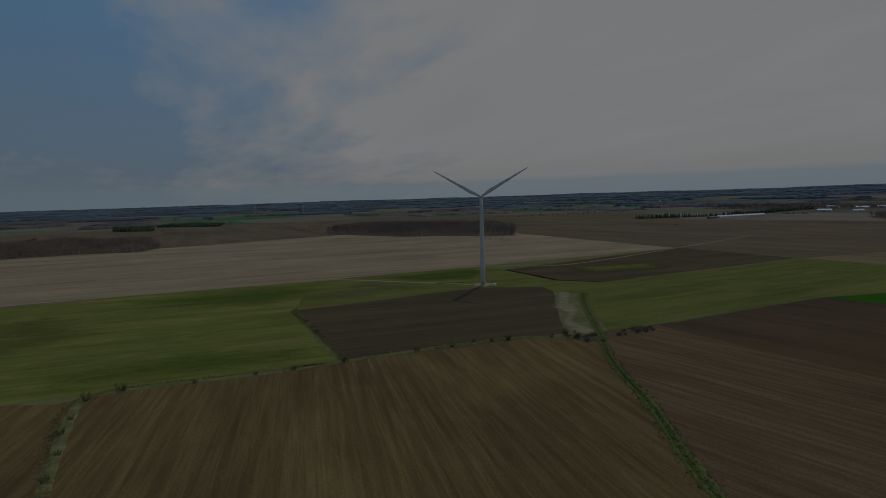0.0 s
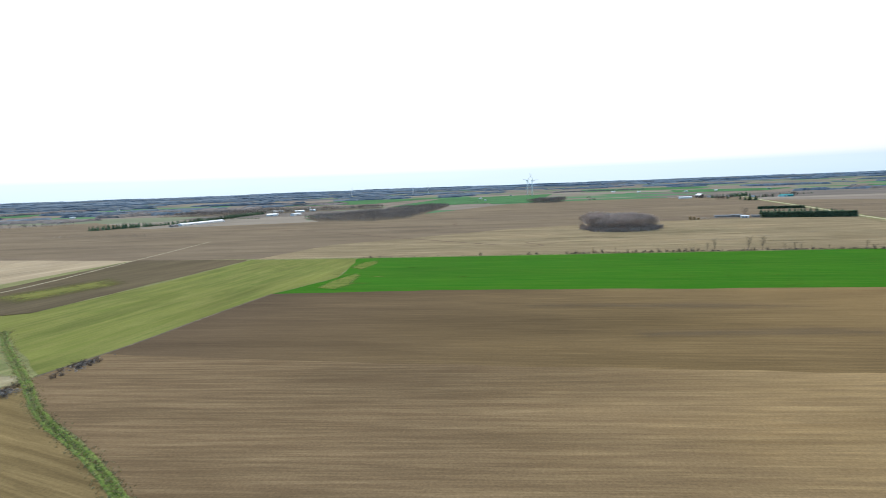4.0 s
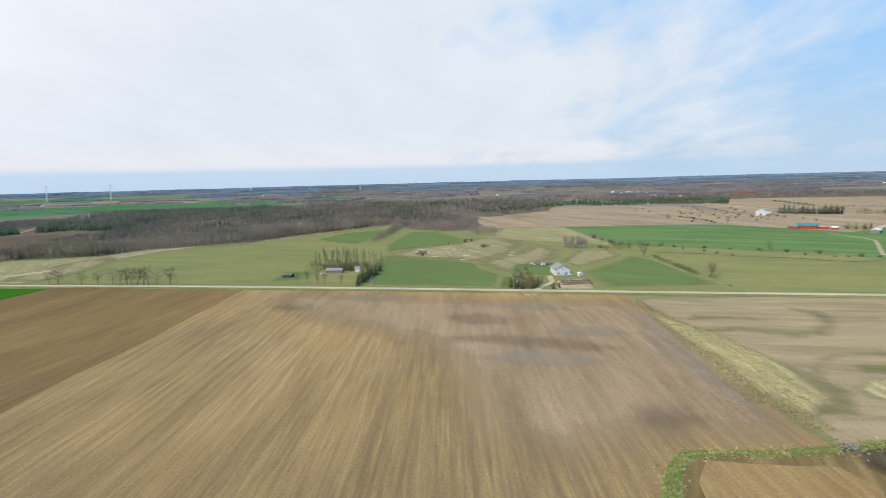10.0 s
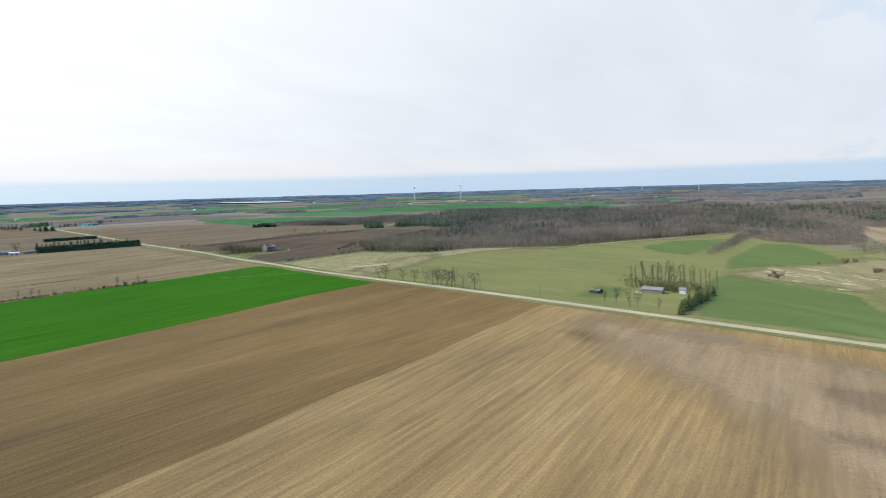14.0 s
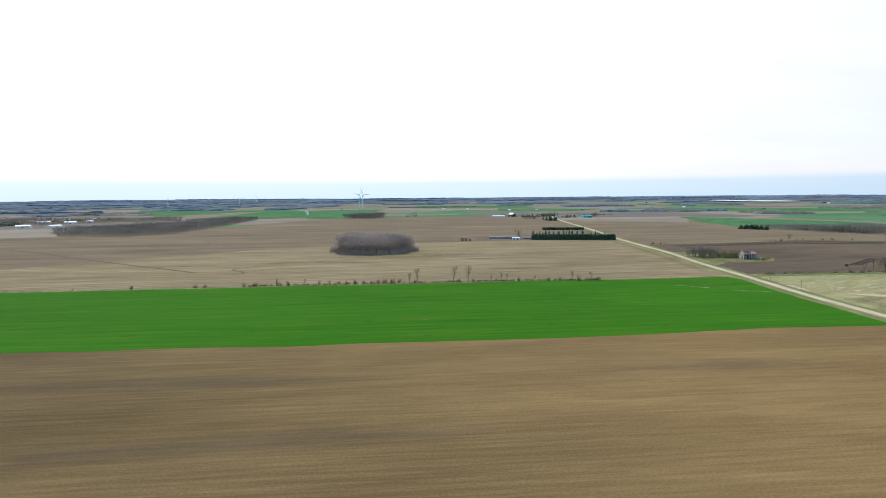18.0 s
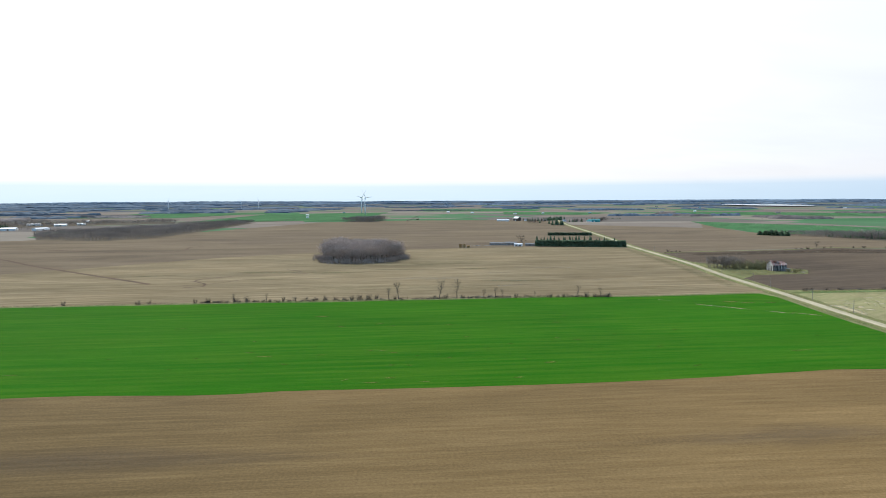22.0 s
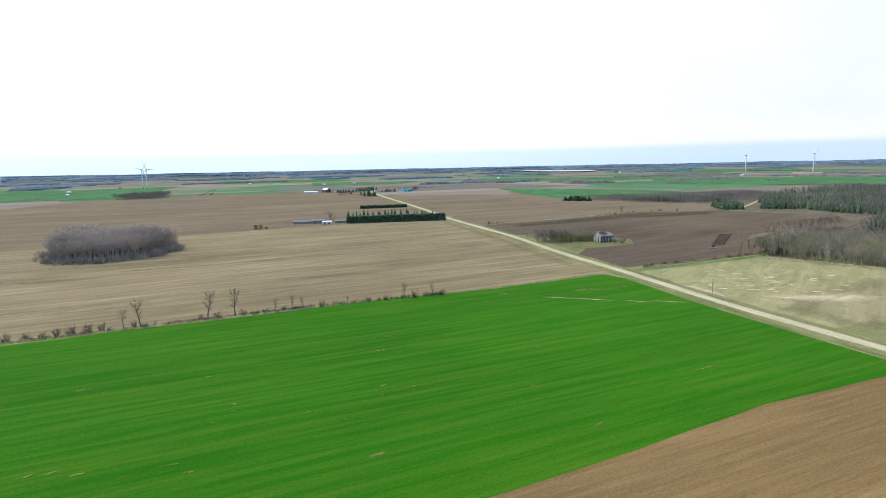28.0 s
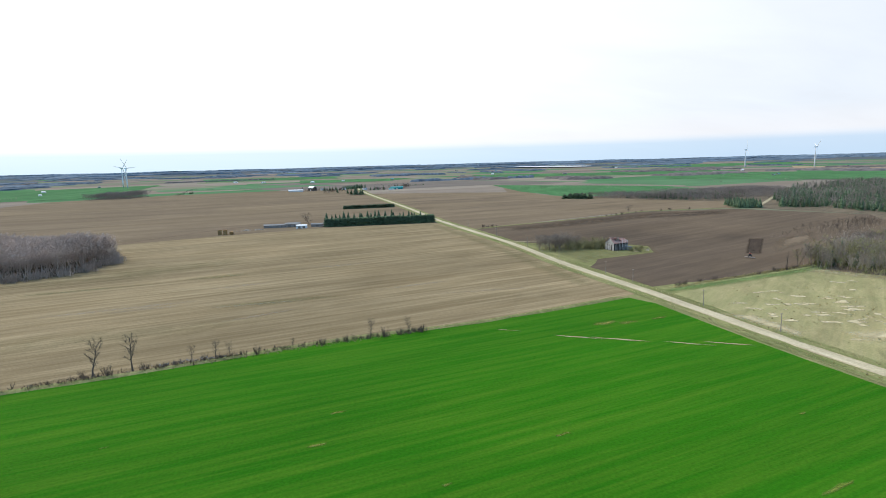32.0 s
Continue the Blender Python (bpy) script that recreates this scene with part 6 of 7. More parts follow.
wood("wood_middle_east", [(1010, 1440), (1190, 1350), (1420, 1390), (1500, 1290), (1250, 1130), (1110, 1150), (1060, 1250), (1030, 1340)], 5.5, (6, 12), "leafless hedge wood beside a green field", TWIGFAR, WOODLOW, 1.6, floor=True)
wood("hedge_wood_conifers", [(1060, 1330), (1190, 1300), (1260, 1200), (1180, 1150), (1100, 1200)], 14, (7, 12), "dark conifers in a leafless hedge wood", NEEDLE, WOODCON, 1.6, "wood", 0.0)
strip("wood_lane", [(1060, 1020), (1079, 1032), (1167, 1086), (1270, 1151)], [(-3.0, 0.22), (0, 0.3), (3.0, 0.22)], LANE, "pale lane through a gap in the woods", "lane", ragged=0.2)
wood("farm_grove_trees", [(1222, -462), (1232, -470), (1186, -576), (1168, -566)], 4.0, (9, 15), "bare trees in a farm grove", TWIGFAR, WOODLOW, 1.1, "trees")
wood("farm_grove_spruces", [(1224, -480), (1232, -490), (1190, -574), (1176, -566)], 6.0, (9, 15), "dark spruces in a farm grove", NEEDLE, WOODCON, 1.0, "trees")
wood("red_barn_bushes", [(874, -392), (884, -404), (862, -424), (846, -420)], 3.2, (4, 8), "olive-brown bushes beside red sheds", BUD, WOODLOW, 1.4, "bushes")
wood("barn_bushes", [(1190, -596), (1196, -612), (1120, -636), (1108, -626)], 4.2, (4, 9), "brown bushes beside a teal-roofed barn", BUD, WOODLOW, 1.3, "bushes")
wood("birch_brush", ring(714, -14, 11, 15), 3.4, (5, 11), "reddish leafless brush among birches", TWIG, WOODTREE, 1.1, "brush")
wood("creek_brush", [(724, -36), (728, -60), (722, -84), (690, -72), (676, -40)], 3.6, (2, 5), "reddish brown brush on a creek bank", BUD, WOODLOW, 1.4, "brush")
for pts in ([(622, -76), (622, -81), (580, -84), (580, -78)], [(572, -79), (572, -85), (514, -87), (514, -81)], [(505, -86), (505, -91), (492, -94), (492, -89)]):
    wood("pasture_hedge", pts, 1.9, (1.5, 3.6), "dense dark leafless hedge on a pasture bank", TWIGD, WOODLOW, 1.3, "hedge")
wood("plantation_south_east", [(1755, -364), (1675, -554), (1966, -669), (2225, -488), (2000, -420)], 11, (5, 9), "dark young conifer plantation", NEEDLE, WOODCON, 1.6, floor=True)
wood("wood_south_far", [(1900, -300), (2400, -200), (2450, -900), (2300, -1500), (1900, -1250), (2000, -760)], 20, (9, 14), "far brown leafless wood", TWIGFAR, WOODLOW, 2.8, floor=True)
wood("wood_nw", [(-577, 1420), (-419, 1375), (-345, 1460), (-346, 1813), (-365, 2300), (-480, 2350), (-600, 1880), (-700, 1600)], 8.5, (8, 13), "long leafless wood beyond brown fields", TWIGFAR, WOODLOW, 1.7, floor=True)
wood("wood_nw_far", [(-1500, 2000), (-1100, 1950), (-816, 2180), (-640, 2260), (-700, 2440), (-1400, 2400)], 16, (9, 14), "far dark leafless wood", TWIGFAR, WOODLOW, 2.6, floor=True)
wood("wood_turbine", [(-50, 2300), (60, 2280), (110, 2420), (0, 2460)], 6.5, (15, 20), "small leafless wood below the far turbines", TWIGFAR, WOODLOW, 1.5, floor=True)
wood("wood_west_near", [(-1175, -330), (-1159, -77), (-1123, 0), (-1200, 40), (-1389, 30), (-1640, -150), (-1560, -330)], 8.5, (10, 16), "leafless wood across the stubble", None, WOODLOW, 1.6, floor=True)
wood("wood_west_swamp", [(-1372, 420), (-1304, 404), (-1070, 486), (-960, 590), (-893, 655), (-1200, 880), (-1463, 852), (-1700, 690), (-1600, 520)], 10, (8, 14), "brown leafless swamp wood", TWIGFAR, WOODLOW, 1.7, floor=True)
for pts in ([(-2150, -65), (-2030, 50), (-2280, 62), (-2420, -70)], [(-2380, 72), (-2150, 262), (-2350, 310), (-2440, 100)]):
    wood("wood_west_conifers", pts, 9, (10, 14), "dark square conifer block on brown fields", NEEDLE, WOODCON, 1.6)
wood("treeline_west", [(-1720, 17), (-1690, 270), (-1655, 499), (-1640, 499), (-1672, 270), (-1702, 17)], 7.5, (5, 11), "brown row of trees between far fields", TWIGFAR, WOODLOW, 1.6, thin=-0.3)
wood("treeline_north_west", [(-1601, 1077), (-1509, 1327), (-1496, 1618), (-1520, 1625), (-1535, 1330), (-1625, 1080)], 12, (9, 14), "dark tree line far off", TWIGFAR, WOODLOW, 1.8)
wood("treeline_barn", [(-1127, 1266), (-1004, 1525), (-1050, 2041), (-1075, 2035), (-1030, 1530), (-1150, 1275)], 9, (10, 13), "dense dark windbreak behind a long barn", NEEDLE, WOODCON, 1.5)


# ---- distant woods up to the skyline ----


def canopy(soup, cx, cy, turn, long, deep, tall, step):
    """A wood seen from afar: one uneven canopy with ragged sides."""
    nx, ny = max(4, int(long / step)), max(3, int(deep / (step * 1.6)))
    i, j = (g.ravel() for g in np.meshgrid(np.arange(nx + 1), np.arange(ny + 1), indexing="ij"))
    n = len(i)
    u, v = (i / nx - 0.5) * long, (j / ny - 0.5) * deep
    rim = (i > 0) & (i < nx) & (j > 0) & (j < ny)
    phase = rng.uniform(0, 6.28, 4)
    v = v + 0.16 * deep * (np.sin(u / 70 + phase[0]) + 0.7 * np.sin(u / 31 + phase[1])) + rng.uniform(-0.4, 0.4, n) * step
    u = u + rng.uniform(-0.4, 0.4, n) * step
    h = np.where(rim, tall * (0.55 + 0.55 * rng.uniform(0, 1, n) + 0.2 * np.sin(u / 40 + phase[2]) * np.sin(v / 33 + phase[3])), -1.0)
    x, y = cx + u * math.cos(turn) - v * math.sin(turn), cy + u * math.sin(turn) + v * math.cos(turn)
    ux, uy = math.cos(turn) * long / 2, math.sin(turn) * long / 2
    ends = hills(cx - ux, cy - uy), hills(cx, cy), hills(cx + ux, cy + uy)
    z = np.interp(u, (-long / 2, 0, long / 2), ends) + h
    q = np.hypot(x - CX, y - CY)
    k = np.where(q <= FLAT, 1.0, (FLAT + (RIM - FLAT) * (1 - FLAT / q) / (1 - FLAT / FAR)) / q)
    vs = np.stack([CX + (x - CX) * k, CY + (y - CY) * k, 80 - (80 - z) * k], 1)
    a = (np.arange(nx)[:, None] * (ny + 1) + np.arange(ny)[None, :]).ravel()
    ts = np.concatenate([np.stack([a, a + ny + 1, a + ny + 2], 1), np.stack([a, a + ny + 2, a + 1], 1)])
    soup.add((vs, ts), 0, 0, 0)
    # random tone, plus a painted haze: canopies past 5 km turn paler
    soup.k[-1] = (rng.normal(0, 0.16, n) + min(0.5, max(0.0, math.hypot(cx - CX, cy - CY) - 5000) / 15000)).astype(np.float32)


cool, brown = Soup(), Soup()
for k in range(1250):
    deg = rng.uniform(-46, 214)
    a = radians(deg)
    east, north = deg < 27, 27 <= deg < 100
    q = 2560 + 10400 * rng.uniform() ** (1.25 if north else 1.1 if east else 1.0)
    if q < 3600 and 72 < deg < 112:
        continue
    if north and rng.uniform() < (0.85 if q < 5500 else 0.55 if q < 8000 else 0.0):
        continue
    if q < 4600 and rng.uniform() < 0.4:
        continue
    if 27 < deg < 50 and 2700 < q < 3900 and rng.uniform() < 0.7:
        continue
    x, y = CX + q * math.cos(a), CY + q * math.sin(a)
    turn = radians(-5 if rng.uniform() < 0.6 else 84) + rng.normal(0, 0.08)
    grow = 0.6 + q / 6500
    line = rng.uniform() < (0.5 if north else 0.2)
    long, deep = rng.uniform(160, 620) * grow, rng.uniform(22, 50) if line else rng.uniform(90, 300) * grow
    # farther woods get the haze-blue colour, nearer ones stay brown
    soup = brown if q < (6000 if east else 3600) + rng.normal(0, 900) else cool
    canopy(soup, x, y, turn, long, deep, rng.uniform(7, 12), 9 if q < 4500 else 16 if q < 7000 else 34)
for k in range(170):
    a = radians(-46 + 260 * k / 170)
    q = rng.uniform(12300, 13300)
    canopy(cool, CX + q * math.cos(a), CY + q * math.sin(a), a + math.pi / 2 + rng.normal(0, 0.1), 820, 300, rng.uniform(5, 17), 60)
tagged(new("far_woods", cool.mesh("far_woods", HAZEWOOD)), "far woods on the low hills, distance haze painted in as blue-grey", "wood", kind="stuff")
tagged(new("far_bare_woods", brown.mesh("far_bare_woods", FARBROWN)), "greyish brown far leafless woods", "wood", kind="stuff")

# far green plots


def country_field(quad, n=18):
    """A plot of the far country, its corners given at their true distance."""
    vs, fs = [], []
    for i in range(n + 1):
        for j in range(n + 1):
            u, v = i / n, j / n
            x, y = [(1 - u) * (1 - v) * quad[0][k] + u * (1 - v) * quad[1][k] + u * v * quad[2][k] + (1 - u) * v * quad[3][k] for k in (0, 1)]
            vs.append(shrink(x, y, hills(x, y) + 0.8))
    for i in range(n):
        for j in range(n):
            a = i * (n + 1) + j
            fs.append((a, a + n + 1, a + n + 2, a + 1))
    tagged(new("far_green_field", mesh_from("far_green_field", vs, fs, FARGREEN)), "far green crop field", "field", kind="structure")


for quad in (
    [(-640, 2330), (-19, 2480), (60, 3900), (-640, 3600)],
    [(-1500, 3000), (-900, 2900), (-700, 3900), (-1500, 4000)],
    [(1846, 2017), (2097, 1343), (2922, 1789), (2528, 2694)],
    [(1500, 3100), (2600, 2300), (3000, 2700), (1900, 3700)],
    [(2700, 1300), (3300, 900), (3900, 1300), (3200, 1900)],
    [(700, 3200), (1100, 3050), (1400, 3500), (800, 3800)],
    [(300, 4200), (1100, 4000), (1200, 4800), (300, 5200)],
    [(3600, 4200), (4600, 3300), (5200, 4000), (4200, 4900)],
    [(-3400, 2100), (-2700, 2500), (-3000, 3000), (-3700, 2600)],
):
    country_field(quad)

# ---- wind turbines ----


def blade_bm(length=48.0):
    """A tapered, twisted rotor blade along +z."""
    bm = bmesh.new()
    rings = []
    for f, chord, thick, twist in ((0.0, 2.0, 2.0, 0), (0.05, 2.1, 1.8, 8), (0.18, 3.5, 0.9, 12), (0.4, 2.6, 0.55, 7), (0.7, 1.6, 0.3, 3), (0.93, 0.9, 0.15, 0), (1.0, 0.15, 0.05, 0)):
        ring_v = []
        c, s = math.cos(radians(twist)), math.sin(radians(twist))
        for i in range(10):
            a = 2 * math.pi * i / 10
            u = chord * (0.5 * math.cos(a) - (0.12 if f > 0.1 else 0))
            w = thick * 0.5 * math.sin(a) * (1 + 0.35 * math.cos(a))
            ring_v.append(bm.verts.new((u * c - w * s, u * s + w * c, f * length + 1.2)))
        rings.append(ring_v)
    for a, b in zip(rings, rings[1:]):
        for i in range(10):
            bm.faces.new((a[i], a[(i + 1) % 10], b[(i + 1) % 10], b[i]))
    bm.faces.new(rings[0][::-1])
    bm.faces.new(rings[-1])
    for f in bm.faces:
        f.smooth = True
    return bm


def turbine(at, turn, spin, label, group="", scale=1.0):
    """turn: heading of the rotor's face, degrees from -y; spin: the rotor's angle."""
    t = thing("wind_turbine", label, "wind turbine", at, turn, group)
    part("foundation", lathe_bm([(4.2, -0.3), (4.2, 0.35), (3.4, 0.55), (2.5, 0.6)], 24), CONCRETE, t, "round concrete foundation")
    tower = lathe_bm([(2.3, 0.5), (2.2, 18), (1.95, 40), (1.6, 62), (1.35, 78.2)], 28)
    for f in tower.faces:
        f.smooth = len(f.verts) == 4
    part("tower", tower, STEEL, t)
    for z, r in ((18, 2.22), (40, 1.97), (62, 1.63)):
        part("flange", lathe_bm([(r, z - 0.12), (r + 0.05, z), (r, z + 0.12)], 28), STEEL, t)
    part("door", box_bm(0.9, 0.12, 2.1, (0, -2.3, 1.6), 0.03), DOORM, t, "grey tower door")
    part("steps", box_bm(1.2, 1.4, 1.0, (0, -3.0, 0.6), 0.03), CONCRETE, t)
    part("nacelle", box_bm(3.6, 10.5, 3.6, (0, 1.6, 78.2), 0.55), STEEL, t, "white boxy nacelle")
    part("vane", box_bm(0.15, 0.15, 1.8, (0.8, 5.8, 81.6)), STEEL, t)
    part("spinner", lathe_bm([(1.75, 0.0), (1.75, 1.2), (1.35, 2.3), (0.6, 3.1), (0.1, 3.3)], 18, "y", (0, 0, 0)), STEEL, t).matrix_basis = pose(0, -3.7, 80, 0, 0, 180)
    first = part("blade", blade_bm(), STEEL, t)
    first.matrix_basis = pose(0, -5.0, 80, 0, spin, 0)
    for k in (1, 2):
        b = part_mesh("blade", first.data, t)
        b.matrix_basis = pose(0, -5.0, 80, 0, spin + 120 * k, 0)
    if scale != 1.0:
        t.matrix_world = t.matrix_world @ Matrix.Diagonal((scale, scale, scale, 1))
    return t


# the rotor faces the open fields to the south-east
main_turbine = turbine((-413, 266, 0.15), 54, 60, "tall white wind turbine with three blades standing in a meadow")
part("transformer", box_bm(2.4, 2.0, 2.2, (6, -2, 0.1), 0.06), STEEL, thing("transformer_box", "small pale transformer box beside a turbine", "transformer", (-407, 270, 0.1), 20))
for x, y, s, turn, spin in ((-49, 3302, 1.12, 54, -35), (-80, 3430, 1.12, 54, 40), (-1330, 3860, 0.6, 54, 10), (-900, 3930, 0.64, 54, 50), (-790, 3940, 0.64, 54, 95), (2960, 2590, 1.15, 54, 0), (3060, 2280, 1.22, 54, 65), (4200, 1500, 0.6, 54, 20), (3980, 1060, 0.58, 54, 70), (-3499, 647, 0.5, 54, 15), (-3348, 899, 0.5, 54, 75), (4050, 1900, 0.5, 54, 40)):
    ob = copy_thing(main_turbine, pose(x, y, ground_z(x, y), 0, 0, turn) @ Matrix.Diagonal((s, s, s, 1)))
    tagged(ob, "distant white wind turbine on the plain", "wind turbine", "far turbines")
    for ch in ob.children:
        if ch.name.startswith("blade"):
            ch.matrix_basis = pose(0, -5.0, 80, 0, spin, 0)
            spin += 120

# ---- buildings ----


def gable(name, label, category, x, y, turn, w, d, h, rise, wall, roof, openings=(), eave=0.5, group="", chimney=False, sag=0.0):
    """A gabled building: w along its ridge, d across; openings are (side, along, sill, width, height, kind)."""
    t = thing(name, label, category, (x, y, ground_z(x, y) + 0.05), turn, group)
    bm = bmesh.new()
    a = [bm.verts.new(p) for p in ((-w / 2, -d / 2, -0.3), (w / 2, -d / 2, -0.3), (w / 2, d / 2, -0.3), (-w / 2, d / 2, -0.3), (-w / 2, -d / 2, h), (w / 2, -d / 2, h), (w / 2, d / 2, h), (-w / 2, d / 2, h), (-w / 2, 0, h + rise), (w / 2, 0, h + rise - sag))]
    for q in ((0, 1, 5, 4), (2, 3, 7, 6), (1, 2, 6, 9, 5), (3, 0, 4, 8, 7), (3, 2, 1, 0), (4, 5, 9, 8), (6, 7, 8, 9)):
        bm.faces.new([a[i] for i in q])
    part("wall", bm, wall, t)
    bm = bmesh.new()
    k = rise / (d / 2)
    for s in (-1, 1):
        o = s * (d / 2 + eave)
        low = h - eave * k + 0.06
        top = h + rise + 0.06
        v = [bm.verts.new(p) for p in ((-w / 2 - eave, o, low), (w / 2 + eave, o, low), (w / 2 + eave, 0, top - sag), (-w / 2 - eave, 0, top), (-w / 2 - eave, o, low + 0.16), (w / 2 + eave, o, low + 0.16), (w / 2 + eave, 0, top + 0.16 - sag), (-w / 2 - eave, 0, top + 0.16))]
        for q in ((0, 3, 2, 1), (4, 5, 6, 7), (0, 1, 5, 4), (1, 2, 6, 5), (2, 3, 7, 6), (3, 0, 4, 7)):
            bm.faces.new([v[i] for i in q])
    bmesh.ops.recalc_face_normals(bm, faces=bm.faces[:])
    part("roof", bm, roof, t)
    for side, u, sill, ww, hh, kind in openings:
        at, rz = {"s": ((u, -d / 2, sill), 0), "n": ((u, d / 2, sill), 180), "e": ((w / 2, u, sill), 90), "w": ((-w / 2, u, sill), -90)}[side]
        m = pose(*at, 0, 0, rz)
        if kind == "door":
            p = part("door", box_bm(ww, 0.1, hh, (0, -0.04, 0), 0.02), DOORM, t)
            p.matrix_basis = m
        elif kind == "shutter":
            p = part("door", box_bm(ww, 0.1, hh, (0, -0.04, 0), 0.02), WHITE, t, "white sliding door")
            p.matrix_basis = m
        else:
            p = part("window", box_bm(ww, 0.1, hh, (0, -0.03, 0), 0.01), FRAME, t)
            p.matrix_basis = m
            part_mesh("pane", mesh_from("pane", [(-ww / 2 + 0.08, -0.085, 0.08), (ww / 2 - 0.08, -0.085, 0.08), (ww / 2 - 0.08, -0.085, hh - 0.08), (-ww / 2 + 0.08, -0.085, hh - 0.08)], [(0, 1, 2, 3)], GLASS), p)
    if chimney:
        part("chimney", box_bm(0.7, 0.7, 2.0, (w * 0.25, 0.3, h + rise - 0.9), 0.03), CONCRETE, t)
    return t


WIN = [("s", -4, 1.0, 1.4, 1.3, "window"), ("s", 3.2, 1.0, 1.4, 1.3, "window"), ("s", 0, 0.1, 1.0, 2.1, "door"), ("w", -2, 1.0, 1.2, 1.3, "window"), ("w", 2, 1.0, 1.2, 1.3, "window"), ("w", 0, 3.6, 1.0, 1.1, "window"), ("n", -3, 1.0, 1.4, 1.3, "window"), ("e", 0, 1.0, 1.2, 1.3, "window")]
gable("farmhouse", "large white farmhouse with a grey shingle gable roof", "house", 531, 23, 8, 17, 12.5, 5.2, 3.4, WHITE, SHINGLE, [("w", -3.2, 1.0, 1.4, 1.4, "window"), ("w", 3.2, 1.0, 1.4, 1.4, "window"), ("w", 0, 0.1, 2.6, 2.4, "shutter"), ("w", 0, 4.6, 1.2, 1.2, "window"), ("s", -5, 1.0, 1.4, 1.3, "window"), ("s", 0, 1.0, 1.4, 1.3, "window"), ("s", 5, 1.0, 1.4, 1.3, "window"), ("n", -4, 1.0, 1.4, 1.3, "window"), ("n", 4, 1.0, 1.4, 1.3, "window")], 0.6, chimney=True)
gable("garden_shed", "small white garden shed beside a farmhouse", "shed", 519, 8, 8, 5.0, 3.2, 2.2, 0.8, WHITE, METALWHITE, [("w", 0, 0.1, 1.0, 1.9, "door")], 0.2)
gable("garden_shed", "small pale garden shed among yard bushes", "shed", 486, 59, 20, 3.6, 3.0, 2.2, 0.8, WHITE, SHINGLE, [("w", 0, 0.1, 1.0, 1.9, "door")], 0.2)
gable("bungalow", "low weathered grey bungalow half hidden by bare trees", "house", 547, 225, 92, 15, 7, 2.8, 1.6, GREYWOOD, SHINGLE, WIN[:5], 0.5, chimney=True)
gable("cabin", "small white cabin with a red door panel", "shed", 553, 205, 90, 4.5, 3.8, 3.0, 1.6, WHITE, SHINGLE, [("s", 0, 0.1, 1.2, 2.1, "door"), ("w", 0, 1.0, 1.0, 1.0, "window")], 0.3)
gable("tumbledown_shed", "collapsed grey shed with a pale roof", "shed", 526, 261, 80, 8, 6, 2.2, 1.0, DARKWOOD, GREYROOF, [("s", -1, 0.1, 2.2, 1.9, "door")], 0.4, sag=0.8)

# derelict house: boards missing, rusty roof fallen in on one side
ruin = gable("derelict_house", "derelict farmhouse with peeling white boards and a rusty caved-in roof", "house", 605, 801, 2, 13, 9, 5.6, 3.8, DARKWOOD, REDROOF, [("s", -4.5, 1.0, 1.1, 1.6, "door"), ("s", 0, 1.0, 1.1, 1.6, "door"), ("s", 4, 3.8, 1.1, 1.5, "door"), ("s", -4.5, 3.8, 1.1, 1.5, "door")], 0.5, sag=1.6)
for k in range(22):
    u = -4.4 + k * 0.42
    top = 5.6 + 3.8 * (1 - abs(u) / 4.5) - 0.2
    low = 0.1 if k % 5 else rng.uniform(1.5, 3.5)
    if k in (6, 7, 12, 16):
        low = 4.4
    b = part("gable_board", box_bm(0.34, 0.06, max(0.6, top - low), (0, 0, low)), PEELED if k % 4 else GREYWOOD, ruin, "peeling white board")
    b.matrix_basis = pose(-6.56, u, 0, 0, rng.normal(0, 1.0), 90)
for k in range(26):
    u = -6.2 + k * 0.5
    if rng.uniform() < 0.4:
        continue
    b = part("side_board", box_bm(0.42, 0.06, rng.uniform(2.5, 5.4), (0, 0, 0.1 if k % 3 else 2.2)), PEELED if rng.uniform() < 0.25 else GREYWOOD, ruin)
    b.matrix_basis = pose(u, -4.56, 0, 0, rng.normal(0, 2.0), 0)
for k in range(9):
    b = part("roof_sheet", box_bm(1.3, 2.3, 0.05, (0, 0, 0)), (REDROOF, REDROOF, PEELED)[k % 3], ruin, "lifted rusty roof sheet")
    b.matrix_basis = pose(rng.uniform(-5.5, 5), rng.uniform(-3.2, -0.8), 7.6, -40 + rng.normal(0, 5), rng.normal(0, 6), rng.normal(0, 8))
    b.matrix_basis.translation.z = 9.55 - abs(b.matrix_basis.translation.y) * 0.84 - 0.06 * (b.matrix_basis.translation.x + 6)
for k in range(7):
    b = part("rafter", box_bm(0.14, 4.2, 0.16, (0, -2.1, 0)), DARKWOOD, ruin)
    b.matrix_basis = pose(-6 + k * 0.9, 0.1, 9.5, 38 + rng.normal(0, 3), 0, 0)
for k, (x, y, h) in enumerate([(590, 812, 10), (583, 818, 9), (597, 808, 10.5), (576, 824, 9), (600, 813, 9)]):
    plant("bare_tree", OLIVE[k % 2], x, y, h, "olive-twigged tree beside a derelict house", "tree", "derelict olive trees", 0.9)
ruin.matrix_world = ruin.matrix_world @ Matrix.Diagonal((1.2, 1.2, 1.2, 1))
wood("ruin_weeds", ring(619, 792, 12, 7), 2.2, (1, 3), "brown weeds and brush round a derelict house", BUD, WOODLOW, 1.6, "brush")
gable("lean_to", "collapsed grey lean-to beside a derelict house", "shed", 613, 797, 12, 6, 5, 2.4, 1.2, GREYWOOD, GREYROOF, [("s", 0, 0.1, 1.6, 1.8, "door")], 0.3, sag=1.0)
